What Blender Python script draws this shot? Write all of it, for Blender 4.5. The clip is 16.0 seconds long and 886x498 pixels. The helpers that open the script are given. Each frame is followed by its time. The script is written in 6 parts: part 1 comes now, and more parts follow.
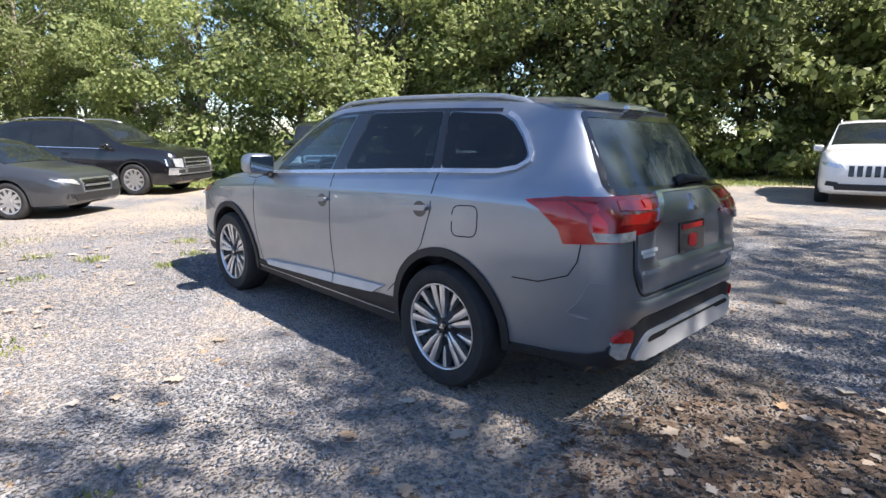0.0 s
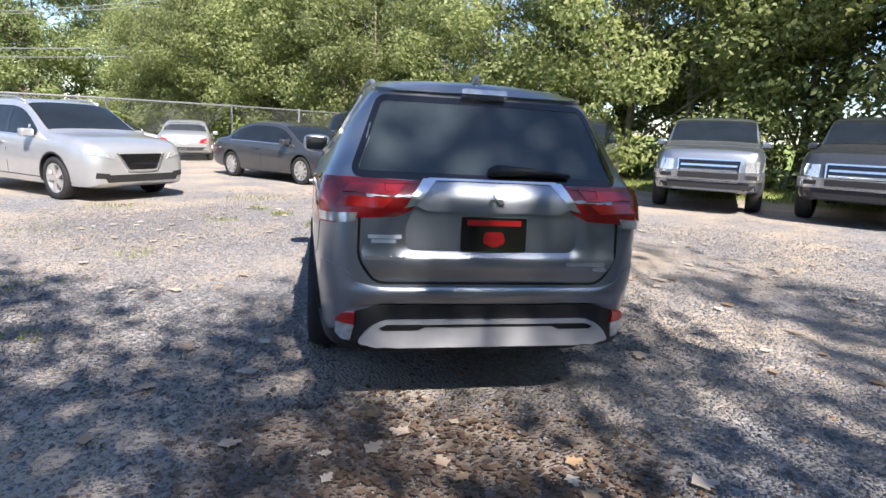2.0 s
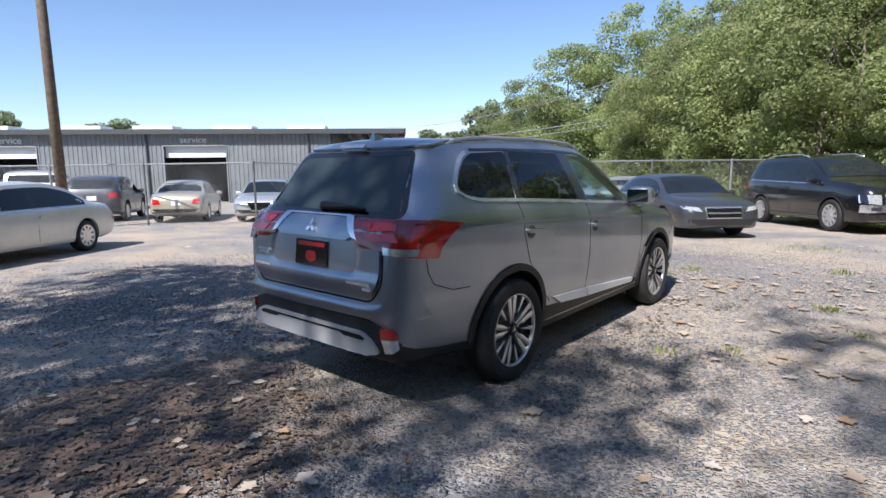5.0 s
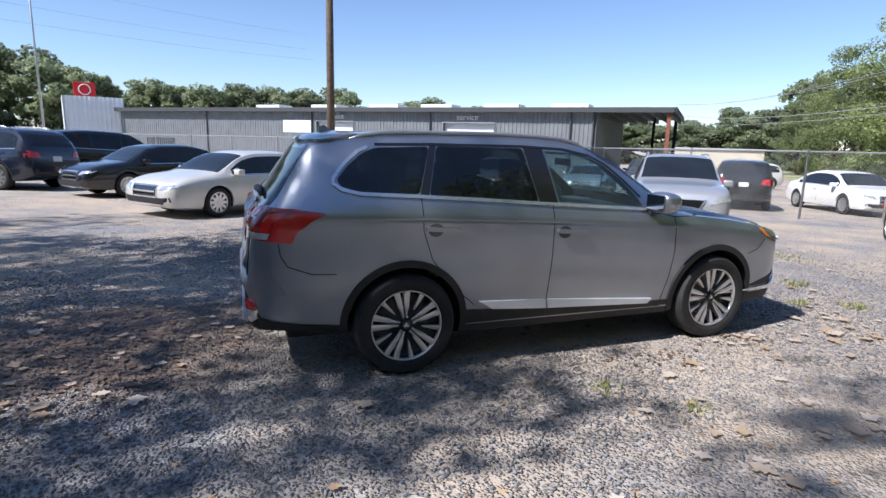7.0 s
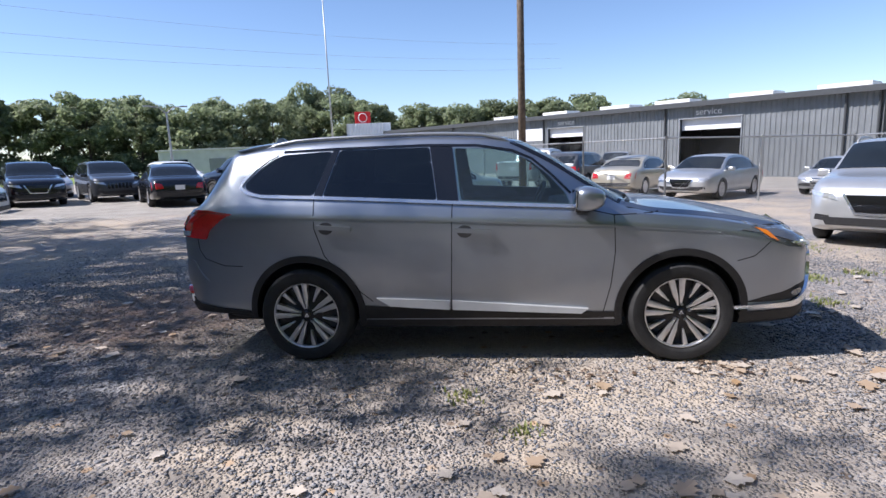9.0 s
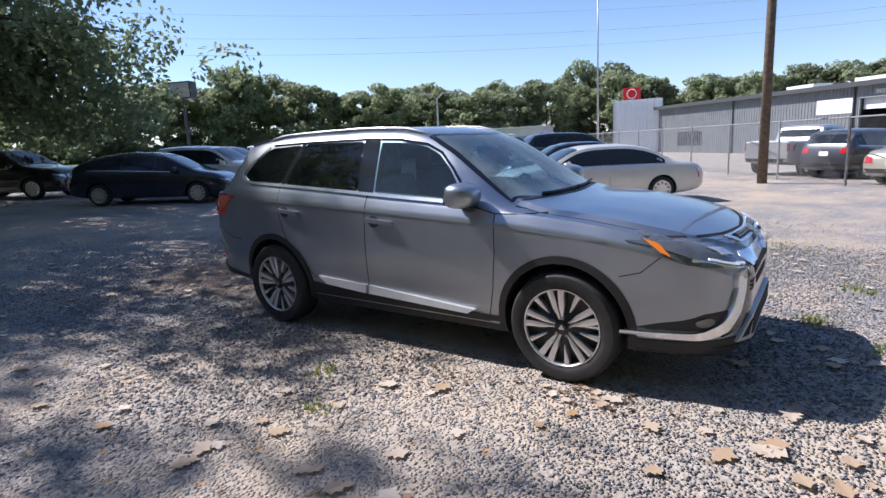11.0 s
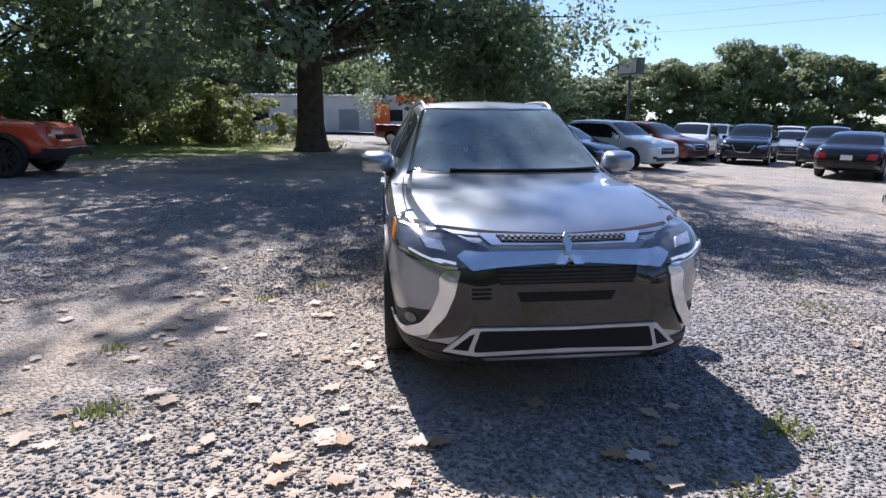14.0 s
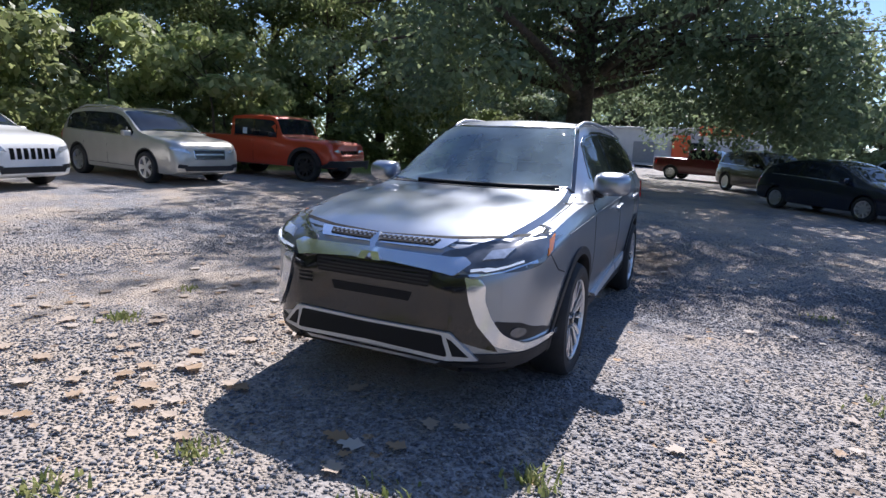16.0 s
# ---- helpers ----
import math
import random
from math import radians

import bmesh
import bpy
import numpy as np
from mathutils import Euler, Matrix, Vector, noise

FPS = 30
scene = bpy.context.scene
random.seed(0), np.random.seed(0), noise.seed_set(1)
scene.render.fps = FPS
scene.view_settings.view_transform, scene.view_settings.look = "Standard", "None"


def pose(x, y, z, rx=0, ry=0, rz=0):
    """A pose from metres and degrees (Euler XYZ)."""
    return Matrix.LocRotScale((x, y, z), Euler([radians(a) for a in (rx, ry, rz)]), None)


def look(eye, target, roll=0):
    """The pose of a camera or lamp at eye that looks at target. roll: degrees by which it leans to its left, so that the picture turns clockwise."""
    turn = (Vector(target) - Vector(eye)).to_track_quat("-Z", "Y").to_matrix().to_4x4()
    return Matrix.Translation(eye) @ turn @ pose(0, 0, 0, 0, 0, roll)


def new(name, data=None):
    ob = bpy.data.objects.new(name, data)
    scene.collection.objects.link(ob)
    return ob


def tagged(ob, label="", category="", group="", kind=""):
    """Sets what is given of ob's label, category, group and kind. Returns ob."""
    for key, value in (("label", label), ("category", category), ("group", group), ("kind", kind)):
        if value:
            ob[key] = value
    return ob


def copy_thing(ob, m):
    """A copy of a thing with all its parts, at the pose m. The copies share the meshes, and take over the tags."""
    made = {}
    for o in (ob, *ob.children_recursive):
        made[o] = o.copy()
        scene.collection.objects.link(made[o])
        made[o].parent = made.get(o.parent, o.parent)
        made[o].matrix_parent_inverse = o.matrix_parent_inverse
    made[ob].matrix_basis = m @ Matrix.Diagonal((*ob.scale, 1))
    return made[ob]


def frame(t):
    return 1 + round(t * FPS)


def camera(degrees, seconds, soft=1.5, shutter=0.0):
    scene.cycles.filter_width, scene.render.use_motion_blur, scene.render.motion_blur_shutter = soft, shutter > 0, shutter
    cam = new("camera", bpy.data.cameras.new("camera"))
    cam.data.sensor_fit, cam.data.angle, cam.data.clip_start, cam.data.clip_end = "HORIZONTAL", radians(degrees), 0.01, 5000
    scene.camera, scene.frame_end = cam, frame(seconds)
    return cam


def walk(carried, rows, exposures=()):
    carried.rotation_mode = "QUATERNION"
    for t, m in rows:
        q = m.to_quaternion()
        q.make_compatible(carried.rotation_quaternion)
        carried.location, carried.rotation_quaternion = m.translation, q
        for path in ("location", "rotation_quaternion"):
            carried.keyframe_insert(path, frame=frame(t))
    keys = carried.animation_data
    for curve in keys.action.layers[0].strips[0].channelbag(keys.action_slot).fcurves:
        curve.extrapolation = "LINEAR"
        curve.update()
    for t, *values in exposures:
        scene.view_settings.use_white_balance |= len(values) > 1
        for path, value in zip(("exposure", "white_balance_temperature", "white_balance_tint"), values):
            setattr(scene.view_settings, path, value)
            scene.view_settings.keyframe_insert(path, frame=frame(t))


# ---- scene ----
cam = camera(77.5, 16.0)
PATH = [
    (0, (-3.433, 2.964, 1.397), (-2.048, 1.576, 1.002), 1.4),
    (0.5, (-3.825, 2.468, 1.42), (-2.261, 1.279, 1.045), 1.7),
    (1, (-4.153, 1.89, 1.386), (-2.434, 0.945, 0.993), 2.5),
    (1.5, (-4.511, 1.33, 1.392), (-2.686, 0.642, 0.948), 3.0),
    (2, (-4.773, 0.728, 1.419), (-2.861, 0.345, 0.975), 3.5),
    (2.5, (-4.964, 0.113, 1.417), (-3.003, 0.085, 1.025), 2.9),
    (3, (-5.066, -0.508, 1.429), (-3.118, -0.23, 1.071), 1.8),
    (3.5, (-5.009, -1.131, 1.416), (-3.106, -0.604, 1.098), 0.8),
    (4, (-4.906, -1.747, 1.412), (-3.111, -0.911, 1.132), -1.2),
    (4.2, (-4.825, -1.984, 1.392), (-3.093, -1.021, 1.125), -1.7),
    (6.3, (-3.209, -3.843, 1.575), (-2.133, -2.2, 1.197), 2.2),
    (6.5, (-2.962, -3.968, 1.561), (-2.001, -2.255, 1.183), 2.0),
    (7, (-2.358, -4.289, 1.589), (-1.676, -2.449, 1.203), 1.5),
    (7.5, (-1.822, -4.501, 1.594), (-1.331, -2.601, 1.205), 0.9),
    (8, (-1.151, -4.617, 1.571), (-0.865, -2.676, 1.184), 0.1),
    (8.2, (-0.886, -4.685, 1.548), (-0.696, -2.73, 1.173), -0.3),
    (10.3, (1.735, -4.453, 1.516), (0.919, -2.657, 1.192), -3.3),
    (10.5, (1.979, -4.326, 1.535), (1.09, -2.566, 1.2), -2.9),
    (11, (2.629, -3.897, 1.513), (1.495, -2.295, 1.131), -3.1),
    (11.5, (3.166, -3.587, 1.494), (1.804, -2.169, 1.126), -2.6),
    (12, (3.665, -3.128, 1.461), (2.122, -1.905, 1.106), -2.1),
    (12.5, (4.033, -2.673, 1.454), (2.387, -1.596, 1.092), -2.1),
    (13, (4.381, -2.101, 1.445), (2.614, -1.24, 1.074), -2.2),
    (13.5, (4.591, -1.527, 1.419), (2.712, -0.972, 1.016), -1.1),
    (14, (4.799, -0.872, 1.39), (2.855, -0.663, 0.971), 0.2),
    (14.5, (4.839, -0.276, 1.365), (2.885, -0.325, 0.942), 0.9),
    (15, (4.893, 0.389, 1.351), (2.961, 0.062, 0.949), 1.2),
    (15.5, (4.779, 0.92, 1.321), (2.897, 0.352, 0.955), 1.9),
    (16, (4.664, 1.507, 1.313), (2.879, 0.671, 0.976), 2.7),
]
walk(cam, [(t, look(eye, target, roll)) for t, eye, target, roll in PATH],
     [(0, 1.42, 6300, 14), (3, 1.2, 6400, 15), (4.5, 0.96, 6100, 14), (7, 0.82, 5850, 15), (12, 0.86, 5950, 18), (14, 0.89, 5850, 18), (16, 0.87, 5800, 18)])

# ---- world and sun ----
SUN_FROM = Vector((-0.85, -0.17, 1.0)).normalized()
SUN_EL = math.asin(SUN_FROM.z)
SUN_AZ = math.atan2(SUN_FROM.x, SUN_FROM.y)
world = bpy.data.worlds.new("world")
scene.world = world
world.use_nodes = True
wn = world.node_tree.nodes
wl = world.node_tree.links
sky = wn.new("ShaderNodeTexSky")
sky.sky_type = 'NISHITA'
sky.sun_disc = False
sky.sun_elevation = SUN_EL
sky.sun_rotation = SUN_AZ
sky.air_density = 0.9
sky.dust_density = 0.15
sky.ozone_density = 2.5
wl.new(sky.outputs[0], wn["Background"].inputs[0])
wn["Background"].inputs[1].default_value = 0.090
sun_data = bpy.data.lights.new("sun", 'SUN')
sun_data.energy = 4.4
sun_data.angle = radians(0.53)
sun_data.color = (1.0, 0.93, 0.82)
sun = new("sun", sun_data)
sun.matrix_world = look((0, 0, 40), Vector((0, 0, 40)) - SUN_FROM)


# ---- materials ----


def mat(name, color, rough=0.6, metal=0.0, vary=0.15, scale=6.0, bump=0.0, bump_scale=60.0, coat=0.0, island=0.0, spec=0.5, trans=0.0, emit=0.0, color2=None, fine=0.0):
    m = bpy.data.materials.new(name)
    m.use_nodes = True
    nt = m.node_tree
    n, l = nt.nodes, nt.links
    b = n["Principled BSDF"]
    b.inputs["Roughness"].default_value = rough
    b.inputs["Metallic"].default_value = metal
    b.inputs["Specular IOR Level"].default_value = spec
    b.inputs["Coat Weight"].default_value = coat
    b.inputs["Coat Roughness"].default_value = 0.06
    b.inputs["Transmission Weight"].default_value = trans
    b.inputs["Base Color"].default_value = (*color, 1)
    if emit:
        b.inputs["Emission Color"].default_value = (*color, 1)
        b.inputs["Emission Strength"].default_value = emit
    tc = n.new("ShaderNodeTexCoord")
    if vary or color2:
        nz = n.new("ShaderNodeTexNoise")
        nz.inputs["Scale"].default_value = scale
        nz.inputs["Detail"].default_value = 6
        l.new(tc.outputs["Object"], nz.inputs["Vector"])
        mix = n.new("ShaderNodeMix")
        mix.data_type = 'RGBA'
        c2 = color2 or tuple(c * (1 - vary) for c in color)
        c1 = color if color2 else tuple(min(1, c * (1 + vary)) for c in color)
        mix.inputs[6].default_value = (*c1, 1)
        mix.inputs[7].default_value = (*c2, 1)
        ramp = n.new("ShaderNodeMapRange")
        ramp.inputs[1].default_value = 0.3
        ramp.inputs[2].default_value = 0.7
        l.new(nz.outputs["Fac"], ramp.inputs[0])
        l.new(ramp.outputs[0], mix.inputs[0])
        out = mix.outputs[2]
        if fine:
            nf = n.new("ShaderNodeTexNoise")
            nf.inputs["Scale"].default_value = scale * 14
            nf.inputs["Detail"].default_value = 4
            l.new(tc.outputs["Object"], nf.inputs["Vector"])
            mr = n.new("ShaderNodeMapRange")
            mr.inputs[1].default_value = 0.3
            mr.inputs[2].default_value = 0.7
            mr.inputs[3].default_value = 1 - fine
            mr.inputs[4].default_value = 1 + fine
            l.new(nf.outputs["Fac"], mr.inputs[0])
            hs = n.new("ShaderNodeHueSaturation")
            l.new(out, hs.inputs["Color"])
            l.new(mr.outputs[0], hs.inputs["Value"])
            out = hs.outputs[0]
        if island:
            ge = n.new("ShaderNodeNewGeometry")
            hs = n.new("ShaderNodeHueSaturation")
            mr = n.new("ShaderNodeMapRange")
            mr.inputs[3].default_value = 1 - island
            mr.inputs[4].default_value = 1 + island
            l.new(ge.outputs["Random Per Island"], mr.inputs[0])
            l.new(mr.outputs[0], hs.inputs["Value"])
            l.new(out, hs.inputs["Color"])
            out = hs.outputs[0]
        l.new(out, b.inputs["Base Color"])
    if bump:
        nb = n.new("ShaderNodeTexNoise")
        nb.inputs["Scale"].default_value = bump_scale
        nb.inputs["Detail"].default_value = 5
        l.new(tc.outputs["Object"], nb.inputs["Vector"])
        bp = n.new("ShaderNodeBump")
        bp.inputs["Strength"].default_value = bump
        bp.inputs["Distance"].default_value = 0.02
        l.new(nb.outputs["Fac"], bp.inputs["Height"])
        l.new(bp.outputs[0], b.inputs["Normal"])
    return m


def paint(name, color, flake=0.5, rough=0.32):
    """Car paint: metallic base with fine flake and a clear coat, dusted a little."""
    m = mat(name, color, rough=rough, metal=flake, vary=0.05, scale=3, coat=0.8)
    nt = m.node_tree
    n, l = nt.nodes, nt.links
    b = n["Principled BSDF"]
    tc = n.new("ShaderNodeTexCoord")
    fl = n.new("ShaderNodeTexNoise")
    fl.inputs["Scale"].default_value = 900
    l.new(tc.outputs["Object"], fl.inputs["Vector"])
    bp = n.new("ShaderNodeBump")
    bp.inputs["Strength"].default_value = 0.05
    bp.inputs["Distance"].default_value = 0.001
    l.new(fl.outputs["Fac"], bp.inputs["Height"])
    l.new(bp.outputs[0], b.inputs["Normal"])
    du = n.new("ShaderNodeTexNoise")
    du.inputs["Scale"].default_value = 5
    du.inputs["Detail"].default_value = 8
    l.new(tc.outputs["Object"], du.inputs["Vector"])
    mr = n.new("ShaderNodeMapRange")
    mr.inputs[1].default_value = 0.35
    mr.inputs[2].default_value = 0.75
    mr.inputs[3].default_value = rough * 0.98
    mr.inputs[4].default_value = rough * 1.05
    l.new(du.outputs["Fac"], mr.inputs[0])
    l.new(mr.outputs[0], b.inputs["Roughness"])
    return m


def leaf_mat(name, c1, c2, island=0.45, trans=0.58):
    m = bpy.data.materials.new(name)
    m.use_nodes = True
    n, l = m.node_tree.nodes, m.node_tree.links
    b = n["Principled BSDF"]
    b.inputs["Roughness"].default_value = 0.5
    b.inputs["Specular IOR Level"].default_value = 0.35
    ge = n.new("ShaderNodeNewGeometry")
    mix = n.new("ShaderNodeMix")
    mix.data_type = 'RGBA'
    mix.inputs[6].default_value = (*c1, 1)
    mix.inputs[7].default_value = (*c2, 1)
    l.new(ge.outputs["Random Per Island"], mix.inputs[0])
    oi = n.new("ShaderNodeObjectInfo")
    mr = n.new("ShaderNodeMapRange")
    mr.inputs[3].default_value = 0.75
    mr.inputs[4].default_value = 1.3
    l.new(oi.outputs["Random"], mr.inputs[0])
    hs = n.new("ShaderNodeHueSaturation")
    l.new(mr.outputs[0], hs.inputs["Value"])
    l.new(mix.outputs[2], hs.inputs["Color"])
    l.new(hs.outputs[0], b.inputs["Base Color"])
    tr = n.new("ShaderNodeBsdfTranslucent")
    l.new(hs.outputs[0], tr.inputs["Color"])
    ms = n.new("ShaderNodeMixShader")
    ms.inputs[0].default_value = trans
    l.new(b.outputs[0], ms.inputs[1])
    l.new(tr.outputs[0], ms.inputs[2])
    l.new(ms.outputs[0], n["Material Output"].inputs[0])
    return m


def glass_mat(name, tint, dust_sky=0.0):
    """Thin automotive glass: tinted see-through film with a mirror-like face."""
    m = bpy.data.materials.new(name)
    m.use_nodes = True
    n, l = m.node_tree.nodes, m.node_tree.links
    n.remove(n["Principled BSDF"])
    tr = n.new("ShaderNodeBsdfTransparent")
    tr.inputs[0].default_value = (*tint, 1)
    gl = n.new("ShaderNodeBsdfGlossy")
    gl.inputs["Roughness"].default_value = 0.02
    fr = n.new("ShaderNodeLayerWeight")
    pw = n.new("ShaderNodeMath")
    pw.operation = 'POWER'
    pw.inputs[1].default_value = 5.0
    l.new(fr.outputs["Facing"], pw.inputs[0])
    sc = n.new("ShaderNodeMath")
    sc.operation = 'MULTIPLY_ADD'
    sc.inputs[1].default_value, sc.inputs[2].default_value = 0.93, 0.065
    l.new(pw.outputs[0], sc.inputs[0])
    ms = n.new("ShaderNodeMixShader")
    l.new(sc.outputs[0], ms.inputs[0])
    l.new(tr.outputs[0], ms.inputs[1])
    l.new(gl.outputs[0], ms.inputs[2])
    out = ms.outputs[0]
    if dust_sky:
        tc = n.new("ShaderNodeTexCoord")
        nz = n.new("ShaderNodeTexNoise")
        nz.inputs["Scale"].default_value = 3.5
        nz.inputs["Detail"].default_value = 7
        l.new(tc.outputs["Object"], nz.inputs["Vector"])
        mr = n.new("ShaderNodeMapRange")
        mr.inputs[1].default_value, mr.inputs[2].default_value = 0.3, 0.75
        mr.inputs[3].default_value, mr.inputs[4].default_value = dust_sky * 0.7, dust_sky * 1.3
        l.new(nz.outputs["Fac"], mr.inputs[0])
        df = n.new("ShaderNodeBsdfDiffuse")
        # dust film tinted blue, so that sky reflection is painted into it
        df.inputs[0].default_value = (0.50, 0.66, 0.74, 1)
        m2 = n.new("ShaderNodeMixShader")
        l.new(mr.outputs[0], m2.inputs[0])
        l.new(out, m2.inputs[1])
        l.new(df.outputs[0], m2.inputs[2])
        out = m2.outputs[0]
    l.new(out, n["Material Output"].inputs[0])
    return m


M_grey = paint("paint_titanium_grey", (0.335, 0.365, 0.41), 0.85, 0.34)
M_silver = paint("paint_silver", (0.55, 0.56, 0.57), 0.6)
M_white = paint("paint_white", (0.78, 0.78, 0.76), 0.0)
M_black = paint("paint_black", (0.010, 0.010, 0.012), 0.0, 0.18)
M_darkgrey = paint("paint_dark_grey", (0.07, 0.075, 0.085), 0.5)
M_red = paint("paint_orange_red", (0.55, 0.06, 0.02), 0.1)
M_maroon = paint("paint_maroon", (0.10, 0.012, 0.014), 0.3)
M_navy = paint("paint_navy", (0.010, 0.014, 0.028), 0.0, 0.2)
M_champagne = paint("paint_champagne_silver", (0.55, 0.53, 0.48), 0.5)
M_beige = paint("paint_beige", (0.5, 0.46, 0.36), 0.4)
M_pale = paint("paint_pale_silver", (0.66, 0.65, 0.61), 0.3)
M_green = paint("paint_dark_green", (0.010, 0.014, 0.012), 0.0, 0.2)
M_plastic = mat("black_plastic", (0.018, 0.018, 0.02), 0.55, vary=0.2, scale=20, bump=0.1, bump_scale=300)
M_gloss = mat("gloss_black", (0.01, 0.01, 0.011), 0.12, vary=0, coat=0.5)
M_tyre = mat("tyre_rubber", (0.022, 0.022, 0.023), 0.75, vary=0.3, scale=12, bump=0.2, bump_scale=90)
M_chrome = mat("chrome", (0.80, 0.82, 0.85), 0.17, 0.9, vary=0.03)
M_alu = mat("machined_alloy", (0.72, 0.72, 0.73), 0.28, 0.85, vary=0.06, scale=30)
M_mirror = mat("door_mirror_glass", (0.30, 0.33, 0.36), 0.04, 1.0, vary=0.03)
M_mould = mat("bright_satin_trim", (0.66, 0.68, 0.71), 0.24, 0.85, vary=0.05, scale=8)
M_skid = mat("satin_silver_plastic", (0.58, 0.59, 0.61), 0.38, 0.4, vary=0.05, scale=8)
M_satin = mat("satin_silver", (0.45, 0.46, 0.48), 0.35, 0.7, vary=0.05)
M_rimblack = mat("rim_pocket_black", (0.02, 0.02, 0.022), 0.35, 0.2, vary=0.1)
M_privacy = glass_mat("privacy_glass", (0.06, 0.07, 0.075), 0.006)
# the film on these two is part dust, part painted sky reflection
M_rearglass = glass_mat("dust_sky_rear_glass", (0.05, 0.06, 0.065), 0.085)
M_screen = glass_mat("dust_sky_windscreen", (0.60, 0.76, 0.80), 0.30)
M_clear = glass_mat("clear_glass", (0.62, 0.76, 0.75), 0.025)
M_darkglass = mat("dark_car_glass", (0.014, 0.018, 0.022), 0.04, vary=0.2, scale=3, spec=0.45)
M_lampred = mat("tail_lamp_red", (0.52, 0.012, 0.012), 0.12, vary=0.1, scale=40, coat=1.0)
M_lampdeep = mat("tail_lamp_deep_red", (0.26, 0.007, 0.009), 0.12, vary=0.1, scale=40, coat=1.0)
M_lampclear = mat("lamp_clear", (0.7, 0.72, 0.74), 0.08, 0.6, vary=0.25, scale=30, coat=1.0)
M_amber = mat("lamp_amber", (0.8, 0.22, 0.01), 0.15, vary=0.1, coat=1.0)
M_cab = mat("cabin_grey", (0.11, 0.11, 0.115), 0.8, vary=0.2, scale=14)
M_paper = mat("white_paper", (0.8, 0.8, 0.78), 0.6, vary=0.05)
M_seam = mat("panel_gap", (0.006, 0.006, 0.007), 0.8, vary=0)
M_bark = mat("bark", (0.10, 0.075, 0.055), 0.9, vary=0.4, scale=5, bump=0.8, bump_scale=18)
M_barkpale = mat("bark_pale", (0.22, 0.19, 0.15), 0.9, vary=0.4, scale=5, bump=0.6, bump_scale=18)
M_leaf_oak = leaf_mat("oak_leaves", (0.18, 0.24, 0.12), (0.36, 0.43, 0.23), 0.45, 0.6)
M_leaf_mid = leaf_mat("woodland_leaves", (0.165, 0.215, 0.08), (0.38, 0.42, 0.20))
M_leaf_lite = leaf_mat("sunlit_leaves", (0.19, 0.24, 0.085), (0.42, 0.45, 0.21))
# greyer leaf green: the haze of distance is mixed into the colour
M_leaf_far = leaf_mat("haze_paled_leaves", (0.17, 0.21, 0.115), (0.31, 0.35, 0.20))
M_pole = mat("weathered_pole", (0.14, 0.105, 0.075), 0.85, vary=0.35, scale=8, bump=0.4, bump_scale=40)
M_steel = mat("galvanised_steel", (0.42, 0.43, 0.44), 0.45, 0.7, vary=0.15, scale=20)
M_metalwall = mat("grey_corrugated_steel", (0.20, 0.215, 0.225), 0.5, 0.15, vary=0.12, scale=1.2, fine=0.08)
M_whitewall = mat("white_corrugated_steel", (0.75, 0.76, 0.77), 0.5, vary=0.06, scale=1.0)
M_rust = mat("rusty_red_steel", (0.22, 0.075, 0.045), 0.7, vary=0.3, scale=6)
M_dark = mat("near_black", (0.015, 0.015, 0.016), 0.9, vary=0.2)
M_cream = mat("cream_wall", (0.62, 0.56, 0.44), 0.8, vary=0.08, scale=1)
M_greywall = mat("pale_grey_wall", (0.50, 0.51, 0.53), 0.8, vary=0.1, scale=1)
M_orange = mat("orange_paint", (0.65, 0.10, 0.025), 0.6, vary=0.08, scale=2)
M_signred = mat("sign_red", (0.62, 0.02, 0.02), 0.4, vary=0.05)
M_wire = mat("weathered_wire", (0.30, 0.31, 0.32), 0.6, vary=0.1)
M_roofmetal = mat("roof_metal", (0.5, 0.51, 0.52), 0.5, 0.3, vary=0.1, scale=1)

# ---- mesh helpers ----


def part(name, bm, material, parent=None, label="", smooth=False):
    me = bpy.data.meshes.new(name)
    bm.to_mesh(me)
    bm.free()
    for m in (material if isinstance(material, (list, tuple)) else [material]):
        me.materials.append(m)
    if smooth:
        me.polygons.foreach_set("use_smooth", [True] * len(me.polygons))
    ob = new(name, me)
    if parent is not None:
        ob.parent = parent
    if label:
        ob["label"] = label
    return ob


def mesh_arrays(name, verts, faces, material, parent=None, smooth=False):
    me = bpy.data.meshes.new(name)
    me.from_pydata([tuple(v) for v in verts], [], [tuple(f) for f in faces])
    me.materials.append(material)
    if smooth:
        me.polygons.foreach_set("use_smooth", [True] * len(me.polygons))
    ob = new(name, me)
    if parent is not None:
        ob.parent = parent
    return ob


def box(bm, x0, x1, y0, y1, z0, z1, bevel=0.0):
    vs = [bm.verts.new((x, y, z)) for z in (z0, z1) for y in (y0, y1) for x in (x0, x1)]
    fs = [bm.faces.new([vs[i] for i in f]) for f in ((0, 2, 3, 1), (4, 5, 7, 6), (0, 1, 5, 4), (2, 6, 7, 3), (0, 4, 6, 2), (1, 3, 7, 5))]
    if bevel:
        es = list({e for f in fs for e in f.edges})
        bmesh.ops.bevel(bm, geom=es, offset=bevel, segments=2, affect='EDGES', profile=0.6)
    return vs


def boxed(name, dims, material, parent=None, bevel=0.0, label=""):
    bm = bmesh.new()
    box(bm, *dims, bevel)
    return part(name, bm, material, parent, label)


